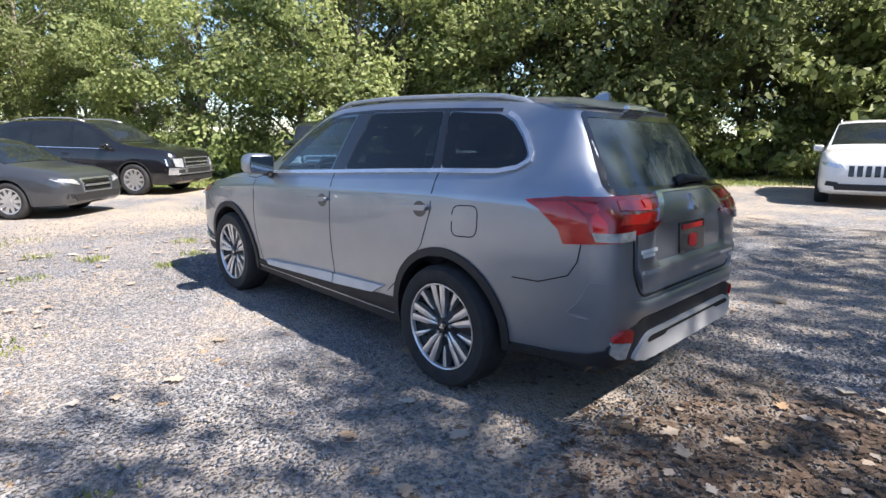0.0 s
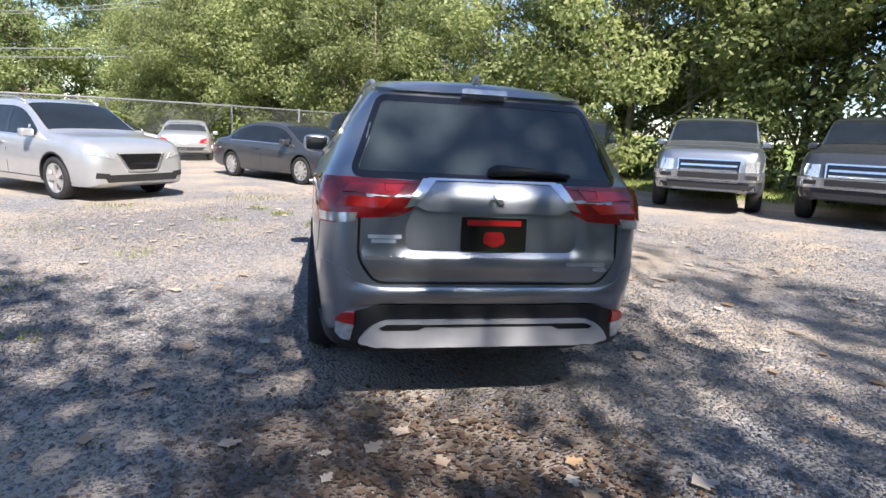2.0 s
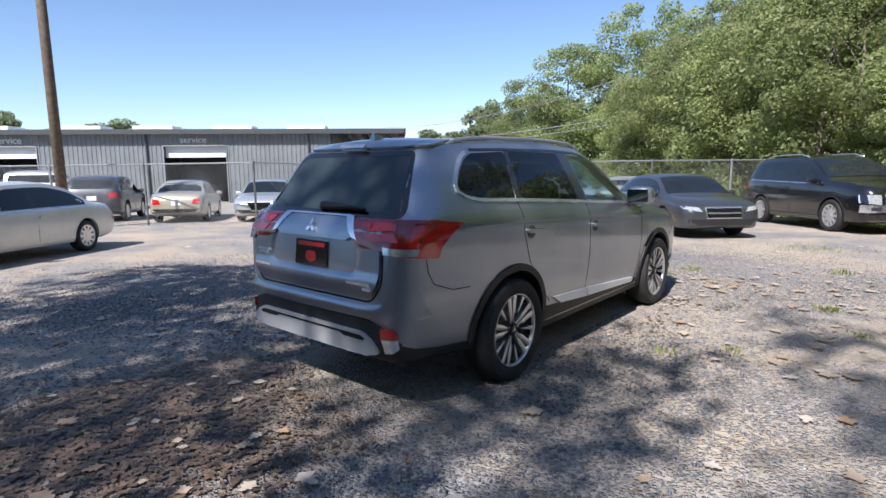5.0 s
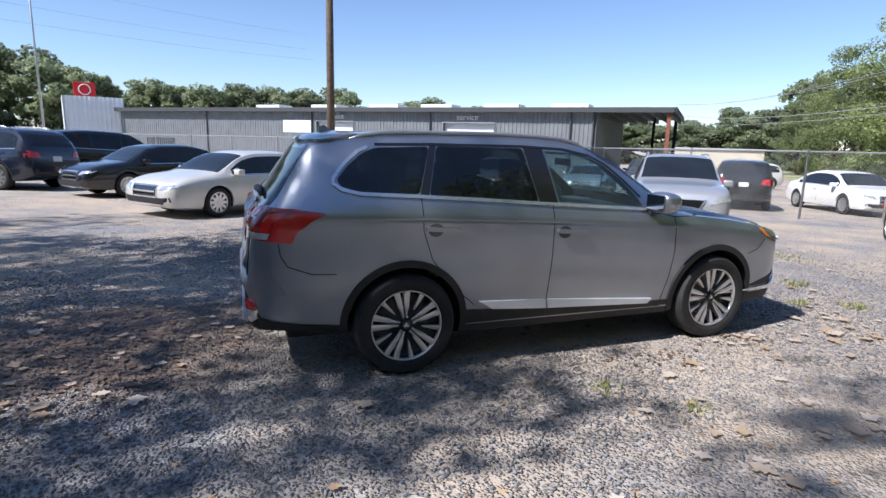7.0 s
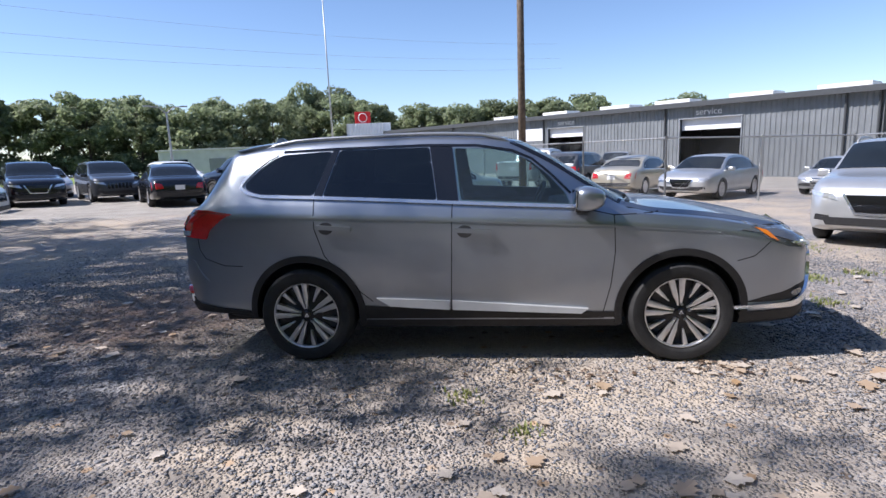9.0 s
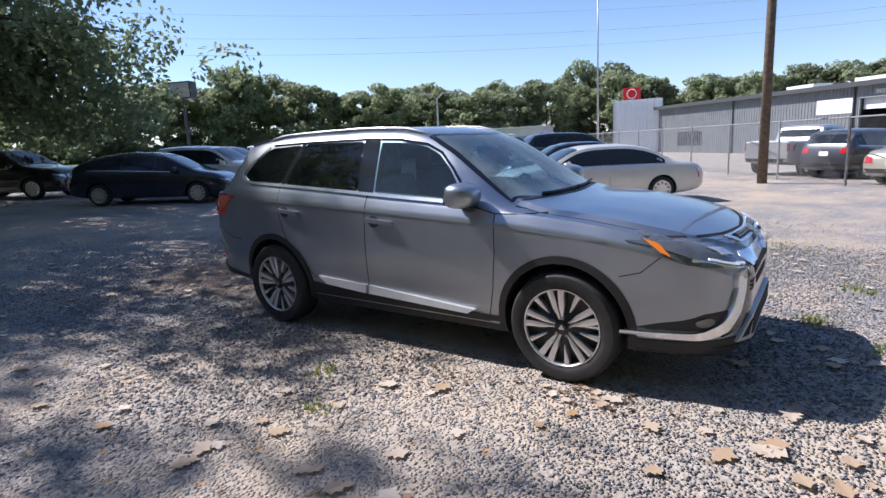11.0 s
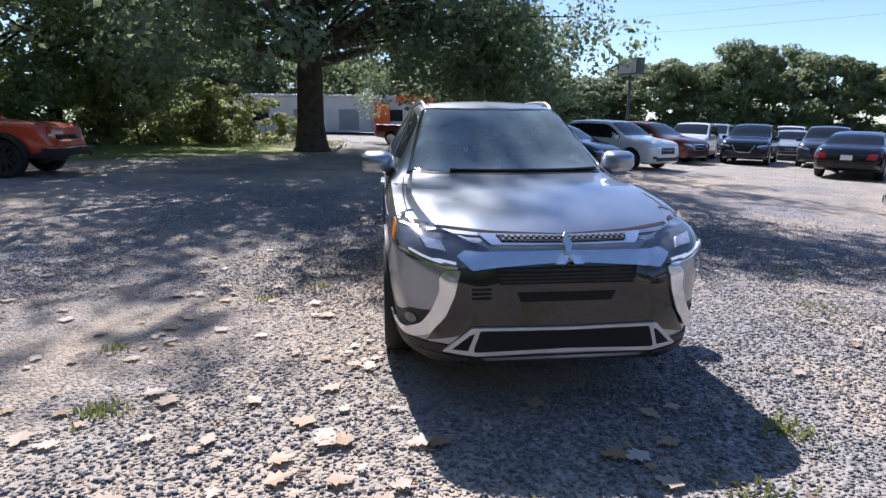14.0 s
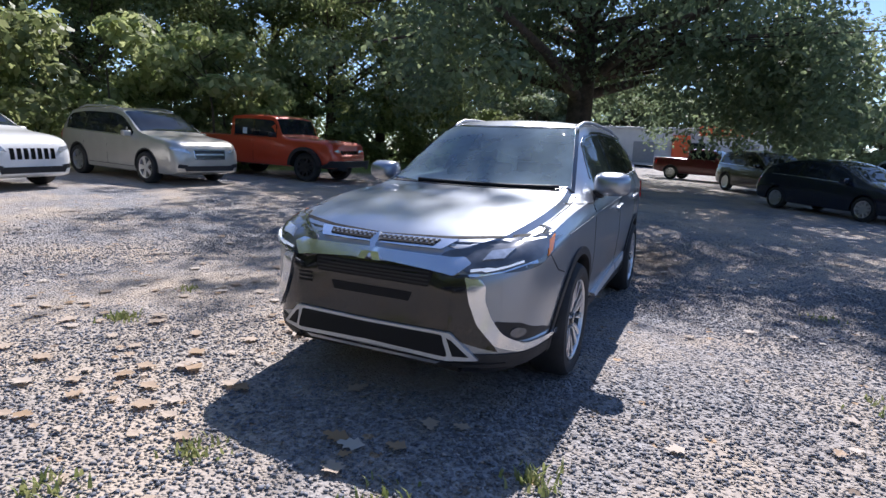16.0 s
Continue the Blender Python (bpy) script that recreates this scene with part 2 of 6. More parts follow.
def tube(bm, pts, radii, seg=10, cap=True):
    """A tapered tube along a polyline."""
    rings = []
    n = len(pts)
    for i, p in enumerate(pts):
        p = Vector(p)
        d = (Vector(pts[min(i + 1, n - 1)]) - Vector(pts[max(i - 1, 0)])).normalized()
        a = d.orthogonal().normalized() if i == 0 else (prev - d * prev.dot(d)).normalized()
        prev = a
        b = d.cross(a)
        r = radii[i] if isinstance(radii, (list, tuple)) else radii
        rings.append([bm.verts.new(p + (a * math.cos(k * 2 * math.pi / seg) + b * math.sin(k * 2 * math.pi / seg)) * r) for k in range(seg)])
    for r0, r1 in zip(rings, rings[1:]):
        for k in range(seg):
            bm.faces.new((r0[k], r0[(k + 1) % seg], r1[(k + 1) % seg], r1[k]))
    if cap:
        bm.faces.new(rings[0][::-1])
        bm.faces.new(rings[-1])


def lathe(bm, prof, seg=40, axis='Y'):
    """Turn a closed or open (r, h) profile round an axis."""
    rings = []
    for r, h in prof:
        ring = []
        for k in range(seg):
            a = 2 * math.pi * k / seg
            c, s = r * math.cos(a), r * math.sin(a)
            ring.append(bm.verts.new((c, h, s) if axis == 'Y' else ((c, s, h) if axis == 'Z' else (h, c, s))))
        rings.append(ring)
    for r0, r1 in zip(rings, rings[1:]):
        for k in range(seg):
            bm.faces.new((r0[k], r0[(k + 1) % seg], r1[(k + 1) % seg], r1[k]))
    return rings


def smoothstep(a, b, x):
    t = min(1.0, max(0.0, (x - a) / (b - a)))
    return t * t * (3 - 2 * t)


def gz(x, y):
    """Height of the ground: the yard falls gently towards the building."""
    r = math.hypot(x, y)
    s = max(-1.6, min(1.6, -0.02 * (x + y)))
    return s * smoothstep(2.6, 7.0, r)


def pchip(xs, ys):
    """Shape-keeping cubic through the given points."""
    xs, ys = np.array(xs, float), np.array(ys, float)
    h, d = np.diff(xs), np.diff(ys) / np.diff(xs)
    m = np.zeros(len(xs))
    m[0], m[-1] = d[0], d[-1]
    for i in range(1, len(xs) - 1):
        if d[i - 1] * d[i] > 0:
            w1, w2 = 2 * h[i] + h[i - 1], h[i] + 2 * h[i - 1]
            m[i] = (w1 + w2) / (w1 / d[i - 1] + w2 / d[i])

    def f(x):
        i = int(np.clip(np.searchsorted(xs, x) - 1, 0, len(xs) - 2))
        t = (x - xs[i]) / h[i]
        t = min(1.0, max(0.0, t))
        return float((1 + 2 * t) * (1 - t) ** 2 * ys[i] + t * (1 - t) ** 2 * h[i] * m[i] + t * t * (3 - 2 * t) * ys[i + 1] + t * t * (t - 1) * h[i] * m[i + 1])
    return f

# ---- ground ----


def uv_to_xy(u, v):
    """Site axes: u runs towards the service building, v along it."""
    return (u - v) / 2, (u + v) / 2


def earth_patch(x, y):
    """How bare and leaf-strewn the ground is behind the tail of the SUV, 0 to 1."""
    e = math.hypot((x + 3.35) / 1.25, (y - .35) / 1.05) + .35 * noise.noise(Vector((x * 1.3, y * 1.3, 5)))
    return 1 - smoothstep(.75, 1.15, e)


def build_ground():
    near = list(np.arange(-44, 44.01, 0.5))
    far = [50, 60, 75, 100, 150, 250, 500, 1000, 2200]
    ax = [-f for f in far[::-1]] + near + far
    n = len(ax)
    verts, grass, road, loose, earth = [], [], [], [], []
    for y in ax:
        for x in ax:
            bumpz = 0.012 * noise.noise(Vector((x * 0.5, y * 0.5, 3))) if abs(x) < 40 and abs(y) < 40 else 0
            verts.append((x, y, gz(x, y) + bumpz))
            u, v = x + y, y - x
            w = 1.2 * noise.noise(Vector((x * 0.25, y * 0.25, 9)))
            g = smoothstep(15.4, 17.0, -v + w)
            g = max(g, smoothstep(22.0, 25.0, -u + w + (0 if v < 16 else -6)) * (1 - smoothstep(17.5, 19.5, v)))
            g = max(g, smoothstep(70, 75, v))
            grass.append(g)
            earth.append(earth_patch(x, y))
            loose.append(1 - smoothstep(0.9, 1.6, math.hypot(x / 5.3, y / 4.9)))
            road.append(smoothstep(19.3, 20.4, v + 0.3 * w) * (1 - smoothstep(60, 66, v)) + smoothstep(29.5, 30.5, u + 0.3 * w) * smoothstep(-6, -3, v))
    faces = [(j * n + i, j * n + i + 1, (j + 1) * n + i + 1, (j + 1) * n + i) for j in range(n - 1) for i in range(n - 1)]
    ob = mesh_arrays("ground", verts, faces, M_ground, smooth=True)
    for nm, data in (("grass", grass), ("road", road), ("loose", loose), ("earth", earth)):
        at = ob.data.attributes.new(nm, 'FLOAT', 'POINT')
        at.data.foreach_set("value", data)
    tagged(ob, "grey crushed limestone gravel yard with worn grassy edges and a pale paved lane", "ground", kind="structure")


def ground_material():
    m = bpy.data.materials.new("gravel_ground")
    m.use_nodes = True
    n, l = m.node_tree.nodes, m.node_tree.links
    b = n["Principled BSDF"]
    b.inputs["Roughness"].default_value = 0.9
    b.inputs["Specular IOR Level"].default_value = 0.25
    tc = n.new("ShaderNodeTexCoord")

    def nz(scale, detail=5, rough=0.55):
        t = n.new("ShaderNodeTexNoise")
        t.inputs["Scale"].default_value = scale
        t.inputs["Detail"].default_value = detail
        t.inputs["Roughness"].default_value = rough
        l.new(tc.outputs["Object"], t.inputs["Vector"])
        return t.outputs["Fac"]

    def mr(src, a, b_, c=0.0, d=1.0):
        t = n.new("ShaderNodeMapRange")
        for i, v in enumerate((a, b_, c, d)):
            t.inputs[i + 1].default_value = v
        l.new(src, t.inputs[0])
        return t.outputs[0]

    def mix(f, a, b_):
        t = n.new("ShaderNodeMix")
        t.data_type = 'RGBA'
        for s, k in ((f, 0), (a, 6), (b_, 7)):
            if isinstance(s, tuple):
                t.inputs[k].default_value = (*s, 1)
            else:
                l.new(s, t.inputs[k])
        return t.outputs[2]
    vo = n.new("ShaderNodeTexVoronoi")
    vo.inputs["Scale"].default_value = 50
    l.new(tc.outputs["Object"], vo.inputs["Vector"])
    stone = n.new("ShaderNodeSeparateColor")
    l.new(vo.outputs["Color"], stone.inputs[0])
    base = mix(mr(stone.outputs[0], 0.0, 1.0), (0.135, 0.138, 0.151), (0.405, 0.40, 0.405))
    dirt = mix(mr(nz(0.9, 8, 0.7), 0.48, 0.66, 0, 0.75), base, (0.50, 0.41, 0.315))
    dirt2 = mix(mr(nz(0.23, 7, 0.7), 0.39, 0.62, 0, 0.82), dirt, (0.56, 0.46, 0.35))
    vs = n.new("ShaderNodeTexVoronoi")
    vs.inputs["Scale"].default_value = 9
    l.new(tc.outputs["Object"], vs.inputs["Vector"])
    vsep = n.new("ShaderNodeSeparateColor")
    l.new(vs.outputs["Color"], vsep.inputs[0])
    spot = n.new("ShaderNodeMath")
    spot.operation = 'MULTIPLY'
    l.new(mr(vs.outputs["Distance"], 0.22, 0.30, 1.0, 0.0), spot.inputs[0])
    l.new(mr(vsep.outputs[1], 0.80, 0.86), spot.inputs[1])
    litter = mix(vsep.outputs[2], (0.50, 0.34, 0.20), (0.20, 0.15, 0.11))
    dirt2 = mix(spot.outputs[0], dirt2, litter)
    at = n.new("ShaderNodeAttribute")
    at.attribute_name = "grass"
    gcol = mix(mr(nz(6, 6), 0.35, 0.65), (0.16, 0.24, 0.05), (0.30, 0.36, 0.11))
    gcol = mix(mr(nz(0.6, 4), 0.5, 0.7, 0, 0.7), gcol, (0.20, 0.17, 0.09))
    col = mix(at.outputs["Fac"], dirt2, gcol)
    rd = n.new("ShaderNodeAttribute")
    rd.attribute_name = "road"
    rcol = mix(mr(nz(1.2, 7), 0.35, 0.65), (0.34, 0.31, 0.27), (0.44, 0.41, 0.37))
    col = mix(rd.outputs["Fac"], col, rcol)
    lo = n.new("ShaderNodeAttribute")
    lo.attribute_name = "loose"
    # shade in the gaps between loose stones is mixed into the ground colour
    col = mix(mr(lo.outputs["Fac"], 0, 1, 0, 0.16), col, (0.16, 0.15, 0.145))
    ea = n.new("ShaderNodeAttribute")
    ea.attribute_name = "earth"
    soil = mix(mr(nz(9, 7, 0.7), 0.35, 0.65), (0.075, 0.055, 0.042), (0.19, 0.15, 0.12))
    col = mix(mr(ea.outputs["Fac"], 0.1, 0.7, 0, 0.72), col, soil)
    l.new(col, b.inputs["Base Color"])
    bp = n.new("ShaderNodeBump")
    bp.inputs["Strength"].default_value = 1.0
    bp.inputs["Distance"].default_value = 0.02
    inv = mr(vo.outputs["Distance"], 0.0, 0.6, 1.0, 0.0)
    l.new(inv, bp.inputs["Height"])
    l.new(bp.outputs[0], b.inputs["Normal"])
    return m


M_ground = ground_material()
build_ground()

# ---- trees ----


def leaf_mesh(name, clumps, per, size, seed, material, flat=0.6):
    """Leaves: folded four-cornered blades strewn in the given clumps (x, y, z, radius)."""
    rng = np.random.RandomState(seed)
    cl = np.array(clumps)
    k = len(cl)
    idx = np.repeat(np.arange(k), per)
    n = len(idx)
    d = rng.normal(size=(n, 3))
    d /= np.linalg.norm(d, axis=1)[:, None]
    r = rng.uniform(0.35, 1.0, n) ** 0.6
    c = cl[idx, :3] + d * (r * cl[idx, 3])[:, None] * np.array([1, 1, flat])
    nv = d * 0.8 + np.array([0, 0, 0.45]) + rng.normal(size=(n, 3)) * 0.55
    nv /= np.linalg.norm(nv, axis=1)[:, None]
    a = np.cross(nv, rng.normal(size=(n, 3)))
    a /= np.linalg.norm(a, axis=1)[:, None]
    b = np.cross(nv, a)
    s = size * rng.uniform(0.6, 1.3, n)[:, None]
    up = nv * s * 0.2
    v = np.stack([c - a * s, c + b * s * 0.55 + up, c + a * s, c - b * s * 0.55 + up], 1).reshape(-1, 3)
    me = bpy.data.meshes.new(name)
    me.vertices.add(4 * n)
    me.vertices.foreach_set("co", v.ravel())
    me.loops.add(4 * n)
    me.loops.foreach_set("vertex_index", np.arange(4 * n))
    me.polygons.add(n)
    me.polygons.foreach_set("loop_start", np.arange(n) * 4)
    me.polygons.foreach_set("loop_total", np.full(n, 4))
    me.materials.append(material)
    me.update(calc_edges=True)
    return me


def make_tree(name, height, spread, base, clumps, per, size, seed, leaf, bark, trunk_r=None, crown_h=None, lean=0.0):
    """A tapered trunk with limbs that end in leaf clumps."""
    rng = np.random.RandomState(seed)
    root = new(name)
    tr = trunk_r or height * 0.018
    bm = bmesh.new()
    top = height * 0.85
    pts = [(lean * t * t * height + 0.15 * math.sin(3 * t + seed), 0.15 * math.sin(2 * t + 2 * seed), t * top - 0.3) for t in np.linspace(0, 1, 7)]
    tube(bm, pts, [tr * (1.35 if i == 0 else 1.0 - 0.85 * i / 6) for i in range(7)], 9)
    cs = []
    for i in range(clumps):
        t = rng.uniform(0, 1)
        z = base + (height - base) * t
        rad = spread * (0.35 + 0.65 * math.sin(math.pi * min(1, 0.12 + 0.80 * t))) * math.sqrt(rng.uniform(0.40, 1.0))
        a = rng.uniform(0, 2 * math.pi)
        x, y = rad * math.cos(a) + lean * height * t * t, rad * math.sin(a)
        cr = spread * rng.uniform(0.20, 0.37)
        cs.append((x, y, z, cr))
        if i % 3 == 0:
            zs = max(base * 0.6, z - rad * 0.7)
            f = min(1.0, (zs + 0.3) / top)
            st = (lean * f * f * height, 0, zs)
            mid = ((st[0] * 0.45 + x * 0.55), y * 0.5, zs * 0.45 + z * 0.55)
            rr = max(0.015, tr * 0.38 * (1 - 0.7 * f))
            tube(bm, [st, mid, (x, y, z)], [rr, rr * 0.6, rr * 0.2], 5, False)
    part("trunk", bm, bark, root, smooth=True)
    crown = new("crown", leaf_mesh(name + "_crown", cs, per, size, seed, leaf))
    crown.parent = root
    return root


def scatter_trees(kinds, places, group):
    """kinds: list of (template, label); the first of each kind is used itself."""
    used = set()
    for i, (x, y, k, s, rz) in enumerate(places):
        tpl, label = kinds[k]
        m = pose(x, y, gz(x, y), 0, 0, rz)
        if k in used:
            ob = copy_thing(tpl, m)
        else:
            ob = tpl
            ob.matrix_basis = m
            used.add(k)
        ob.scale = (s, s, s * (0.92 + 0.16 * ((i * 37) % 10) / 10))
        tagged(ob, label, "tree", group)


rngT = random.Random(5)
bush = make_tree("broadleaf_tree", 9.0, 3.6, 0.3, 66, 330, 0.085, 11, M_leaf_lite, M_barkpale)
mid = make_tree("broadleaf_tree", 13.0, 4.2, 0.5, 70, 250, 0.115, 12, M_leaf_mid, M_bark)
tall = make_tree("broadleaf_tree", 18.0, 5.0, 3.0, 66, 180, 0.15, 13, M_leaf_mid, M_bark)
dark = make_tree("broadleaf_tree", 15.0, 4.6, 0.4, 74, 260, 0.115, 14, M_leaf_mid, M_bark)
near_kinds = [(bush, "bushy sunlit broadleaf tree with pale stems at the yard edge"), (mid, "leafy green broadleaf tree standing in the wood edge"),
              (tall, "tall green broadleaf tree rising over the wood edge"), (dark, "dark leafy tree standing in the shaded wood")]
places = []
for i in range(25):
    u = -34 + i * 3.5 + rngT.uniform(-0.8, 0.8)
    v = -22.3 - rngT.uniform(0, 2.0)
    x, y = uv_to_xy(u, v)
    if u > 20:
        k, s = 0, (rngT.uniform(1.0, 1.2) if u < 36 else rngT.uniform(0.9, 1.05))
    elif u > 14.5:
        k, s = 0, rngT.uniform(0.55, 0.65)
    else:
        k, s = (3, rngT.uniform(0.85, 1.15)) if u < -5 else (0, rngT.uniform(1.0, 1.18))
    places.append((x, y, k, s, rngT.uniform(0, 360)))
for i in range(16):
    u = -40 + i * 5.8 + rngT.uniform(-1.5, 1.5)
    v = -28 - rngT.uniform(0, 4)
    x, y = uv_to_xy(u, v)
    if u > 22:
        k, s = 1, rngT.uniform(1.0, 1.2)
    elif u > 13:
        k, s = 1, 0.5
    else:
        k, s = 2, rngT.uniform(0.85, 1.1)
    places.append((x, y, k, s, rngT.uniform(0, 360)))
for az, d, s in ((31.0, 60, 0.95), (27.5, 56, 1.15), (24.0, 58, 1.3), (20.5, 54, 1.3), (17.0, 52, 1.15), (13.5, 50, 1.3), (33.5, 75, 0.85), (36.0, 80, 0.72)):
    places.append((d * math.cos(radians(az)), d * math.sin(radians(az)), 1, s, az * 50))
for i in range(9):
    x, y = uv_to_xy(-36 - rngT.uniform(0, 6), -22 + i * 4.2)
    places.append((x, y, 3, rngT.uniform(0.9, 1.2), rngT.uniform(0, 360)))
scatter_trees(near_kinds, places, "trees of the wood edge")

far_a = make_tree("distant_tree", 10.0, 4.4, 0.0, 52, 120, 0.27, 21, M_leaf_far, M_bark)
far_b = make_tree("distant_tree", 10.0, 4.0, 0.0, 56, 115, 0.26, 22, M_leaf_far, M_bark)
far_label = ("hazy green tree in the distant tree line", "tall hazy tree in the distant tree line")
# height of the distant tree line by bearing
line = pchip([26, 34, 38, 42, 46, 54, 64, 74, 80, 88, 97, 103, 108, 113, 120, 124, 130, 135, 140, 148, 157, 165, 180, 210], [12.5, 12.5, 10.5, 6.5, 5.5, 6, 6.5, 8.5, 9.6, 9.6, 8.6, 10, 12.4, 12, 10.5, 10.5, 10.2, 10.8, 11.6, 12.2, 10, 10, 12, 14])
for i in range(108):
    az = 28 + i * 1.66 + rngT.uniform(-0.7, 0.7)
    d = rngT.uniform(94, 108)
    x, y = d * math.cos(radians(az)), d * math.sin(radians(az))
    tpl = (far_a, far_b)[i % 2]
    m = pose(x, y, gz(x, y), 0, 0, rngT.uniform(0, 360))
    ob = copy_thing(tpl, m) if i > 1 else tpl
    ob.matrix_basis = m
    h = (line(az) + 1.6) * d / 100 * rngT.uniform(0.76, 1.12) / 10.0
    w = rngT.uniform(1.0, 1.45)
    ob.scale = (w, w, h)
    tagged(ob, far_label[i % 2], "tree", "trees of the distant tree line")


def big_oak(x, y):
    """The broad shade tree: short stout trunk, spreading limbs and a wide drooping crown."""
    rng = np.random.RandomState(31)
    root = new("shade_tree")
    bm = bmesh.new()
    tube(bm, [(0, 0, -0.4), (0, 0, 0.25), (0.05, 0, 1.2), (0.0, 0.05, 3.0), (-0.1, 0.1, 6.0), (0.1, 0, 10), (0.2, 0, 15)], [1.05, 0.72, 0.58, 0.55, 0.45, 0.3, 0.08], 16)
    cs = []
    limbs = 42
    for i in range(limbs):
        a = 2 * math.pi * i * 0.382 + rng.uniform(-0.2, 0.2)
        t = i / limbs
        z0 = 3.4 + 9.0 * t
        R = (12.5 - 5.5 * t) * rng.uniform(0.75, 1.05)
        z1 = z0 + R * (rng.uniform(0.15, 0.45) if t > 0.35 else rng.uniform(-0.02, 0.15)) + 1.5 * t
        ca, sa = math.cos(a), math.sin(a)
        reach = 20.0 - 0.85 * z1 if ca > 0 else 12.5
        R = min(R, reach / max(0.35, ca) if ca > 0 else R)
        p0 = Vector((0, 0, z0))
        p3 = Vector((R * math.cos(a), R * math.sin(a), z1))
        p1 = p0.lerp(p3, 0.35) + Vector((0, 0, 0.8))
        p2 = p0.lerp(p3, 0.7) + Vector((0, 0, 0.9))
        r0 = 0.26 * (1 - 0.6 * t)
        tube(bm, [p0, p1, p2, p3], [r0, r0 * 0.7, r0 * 0.4, 0.03], 7, False)
        for f in (0.3, 0.45, 0.6, 0.75, 0.9, 1.0):
            q = p0.lerp(p3, f) + Vector((0, 0, 0.7 * math.sin(math.pi * f)))
            for _ in range(3):
                o = Vector(rng.normal(size=3)) * (0.5 + 1.3 * f)
                o = Vector([max(-2.4, min(2.4, c)) for c in o])
                o.z = o.z * 0.6 - (0.8 if f > 0.7 and t < 0.5 else 0)
                cs.append((*(q + o), rng.uniform(0.7, 1.35)))
    # low hanging boughs on the lane side
    for i in range(26):
        a = radians(rng.uniform(48, 128))
        R = rng.uniform(4.5, 12.5)
        zt = rng.uniform(4.5, 6.5)
        q = Vector((R * math.cos(a), R * math.sin(a), zt))
        tube(bm, [(0, 0, 4.2), q * 0.5 + Vector((0, 0, 2.9)), q], [0.10, 0.06, 0.02], 5, False)
        for j in range(5):
            cs.append((q.x + rng.normal() * 0.6, q.y + rng.normal() * 0.6, max(2.0, zt - 0.75 * j * rng.uniform(0.7, 1.2)), rng.uniform(0.7, 1.25)))
    # unseen high boughs, added up the sun's rays to shade chosen yard spots
    for i in range(6):
        z1 = rng.uniform(8.0, 11.5)
        q = Vector((rng.uniform(-2.6, -.8) - .85 * z1 - x, rng.uniform(1.2, 5.4) - .17 * z1 - y, z1))
        tube(bm, [(0, 0, 5.5 + i * .12), q * .5 + Vector((0, 0, 4.2)), q], [0.11, 0.07, 0.02], 5, False)
        for j in range(3):
            cs.append((q.x + rng.normal() * .7, q.y + rng.normal() * .7, q.z + rng.normal() * .4, rng.uniform(.65, 1.1)))
    part("trunk", bm, M_bark, root, smooth=True)
    crown = new("crown", leaf_mesh("shade_tree_crown", cs, 140, 0.115, 31, M_leaf_oak, 0.8))
    crown.parent = root
    root.matrix_basis = pose(x, y, gz(x, y))
    tagged(root, "large dark-green shade tree with a stout trunk and low drooping limbs", "tree")


big_oak(-20.5, -4.0)
shrub = make_tree("shrub", 3.0, 1.7, 0.15, 34, 110, 0.11, 41, M_leaf_lite, M_bark, 0.05)
first = True
for x, y, s in ((-9.5, -14.5, 1.5), (-7.5, -17.0, 1.6), (-12.0, -16.0, 1.5), (-4.0, -17.5, 1.5), (-1.0, -19.0, 1.6), (2.5, -18.5, 1.5), (6.0, -16.0, 1.4), (-25, -9, 1.0), (-27.5, -7.5, 0.8), (-24, -12.5, 1.3), (-26.5, -11, 1.1), (-29, -10, 0.9), (-22.5, -15, 1.3), (-30, -6.3, 0.5), (-20, -17, 1.4), (-17, -18.5, 1.4), (-26, -4.6, 0.35), (-32, 4.0, 0.6)):
    ob = shrub if first else copy_thing(shrub, Matrix.Identity(4))
    first = False
    ob.matrix_basis = pose(x, y, gz(x, y) - 0.1, 0, 0, x * 40)
    ob.scale = (s, s, s)
    tagged(ob, "leafy green shrub in the sun beyond the shade tree", "shrub", "shrubs by the shade tree")

# ---- service building ----


def corrugated(name, p0, p1, z0, z1, material, parent, pitch=0.3, depth=0.035):
    """A ribbed steel sheet wall between two plan points."""
    p0, p1 = Vector((*p0, 0)), Vector((*p1, 0))
    L = (p1 - p0).length
    d = (p1 - p0) / L
    nrm = Vector((d.y, -d.x, 0))
    bm = bmesh.new()
    prof, s = [], 0.0
    while s < L:
        for ds, o in ((0, 0), (pitch * 0.55, 0), (pitch * 0.65, depth), (pitch * 0.9, depth)):
            if s + ds <= L:
                prof.append((s + ds, o))
        s += pitch
    prof.append((L, 0))
    lo = [bm.verts.new(p0 + d * a + nrm * o + Vector((0, 0, z0))) for a, o in prof]
    hi = [bm.verts.new(p0 + d * a + nrm * o + Vector((0, 0, z1))) for a, o in prof]
    for i in range(len(prof) - 1):
        bm.faces.new((lo[i], lo[i + 1], hi[i + 1], hi[i]))
    r = bmesh.ops.extrude_face_region(bm, geom=bm.faces[:])
    for v in [g for g in r["geom"] if isinstance(g, bmesh.types.BMVert)]:
        v.co -= nrm * 0.12
    bmesh.ops.recalc_face_normals(bm, faces=bm.faces[:])
    return part(name, bm, material, parent)


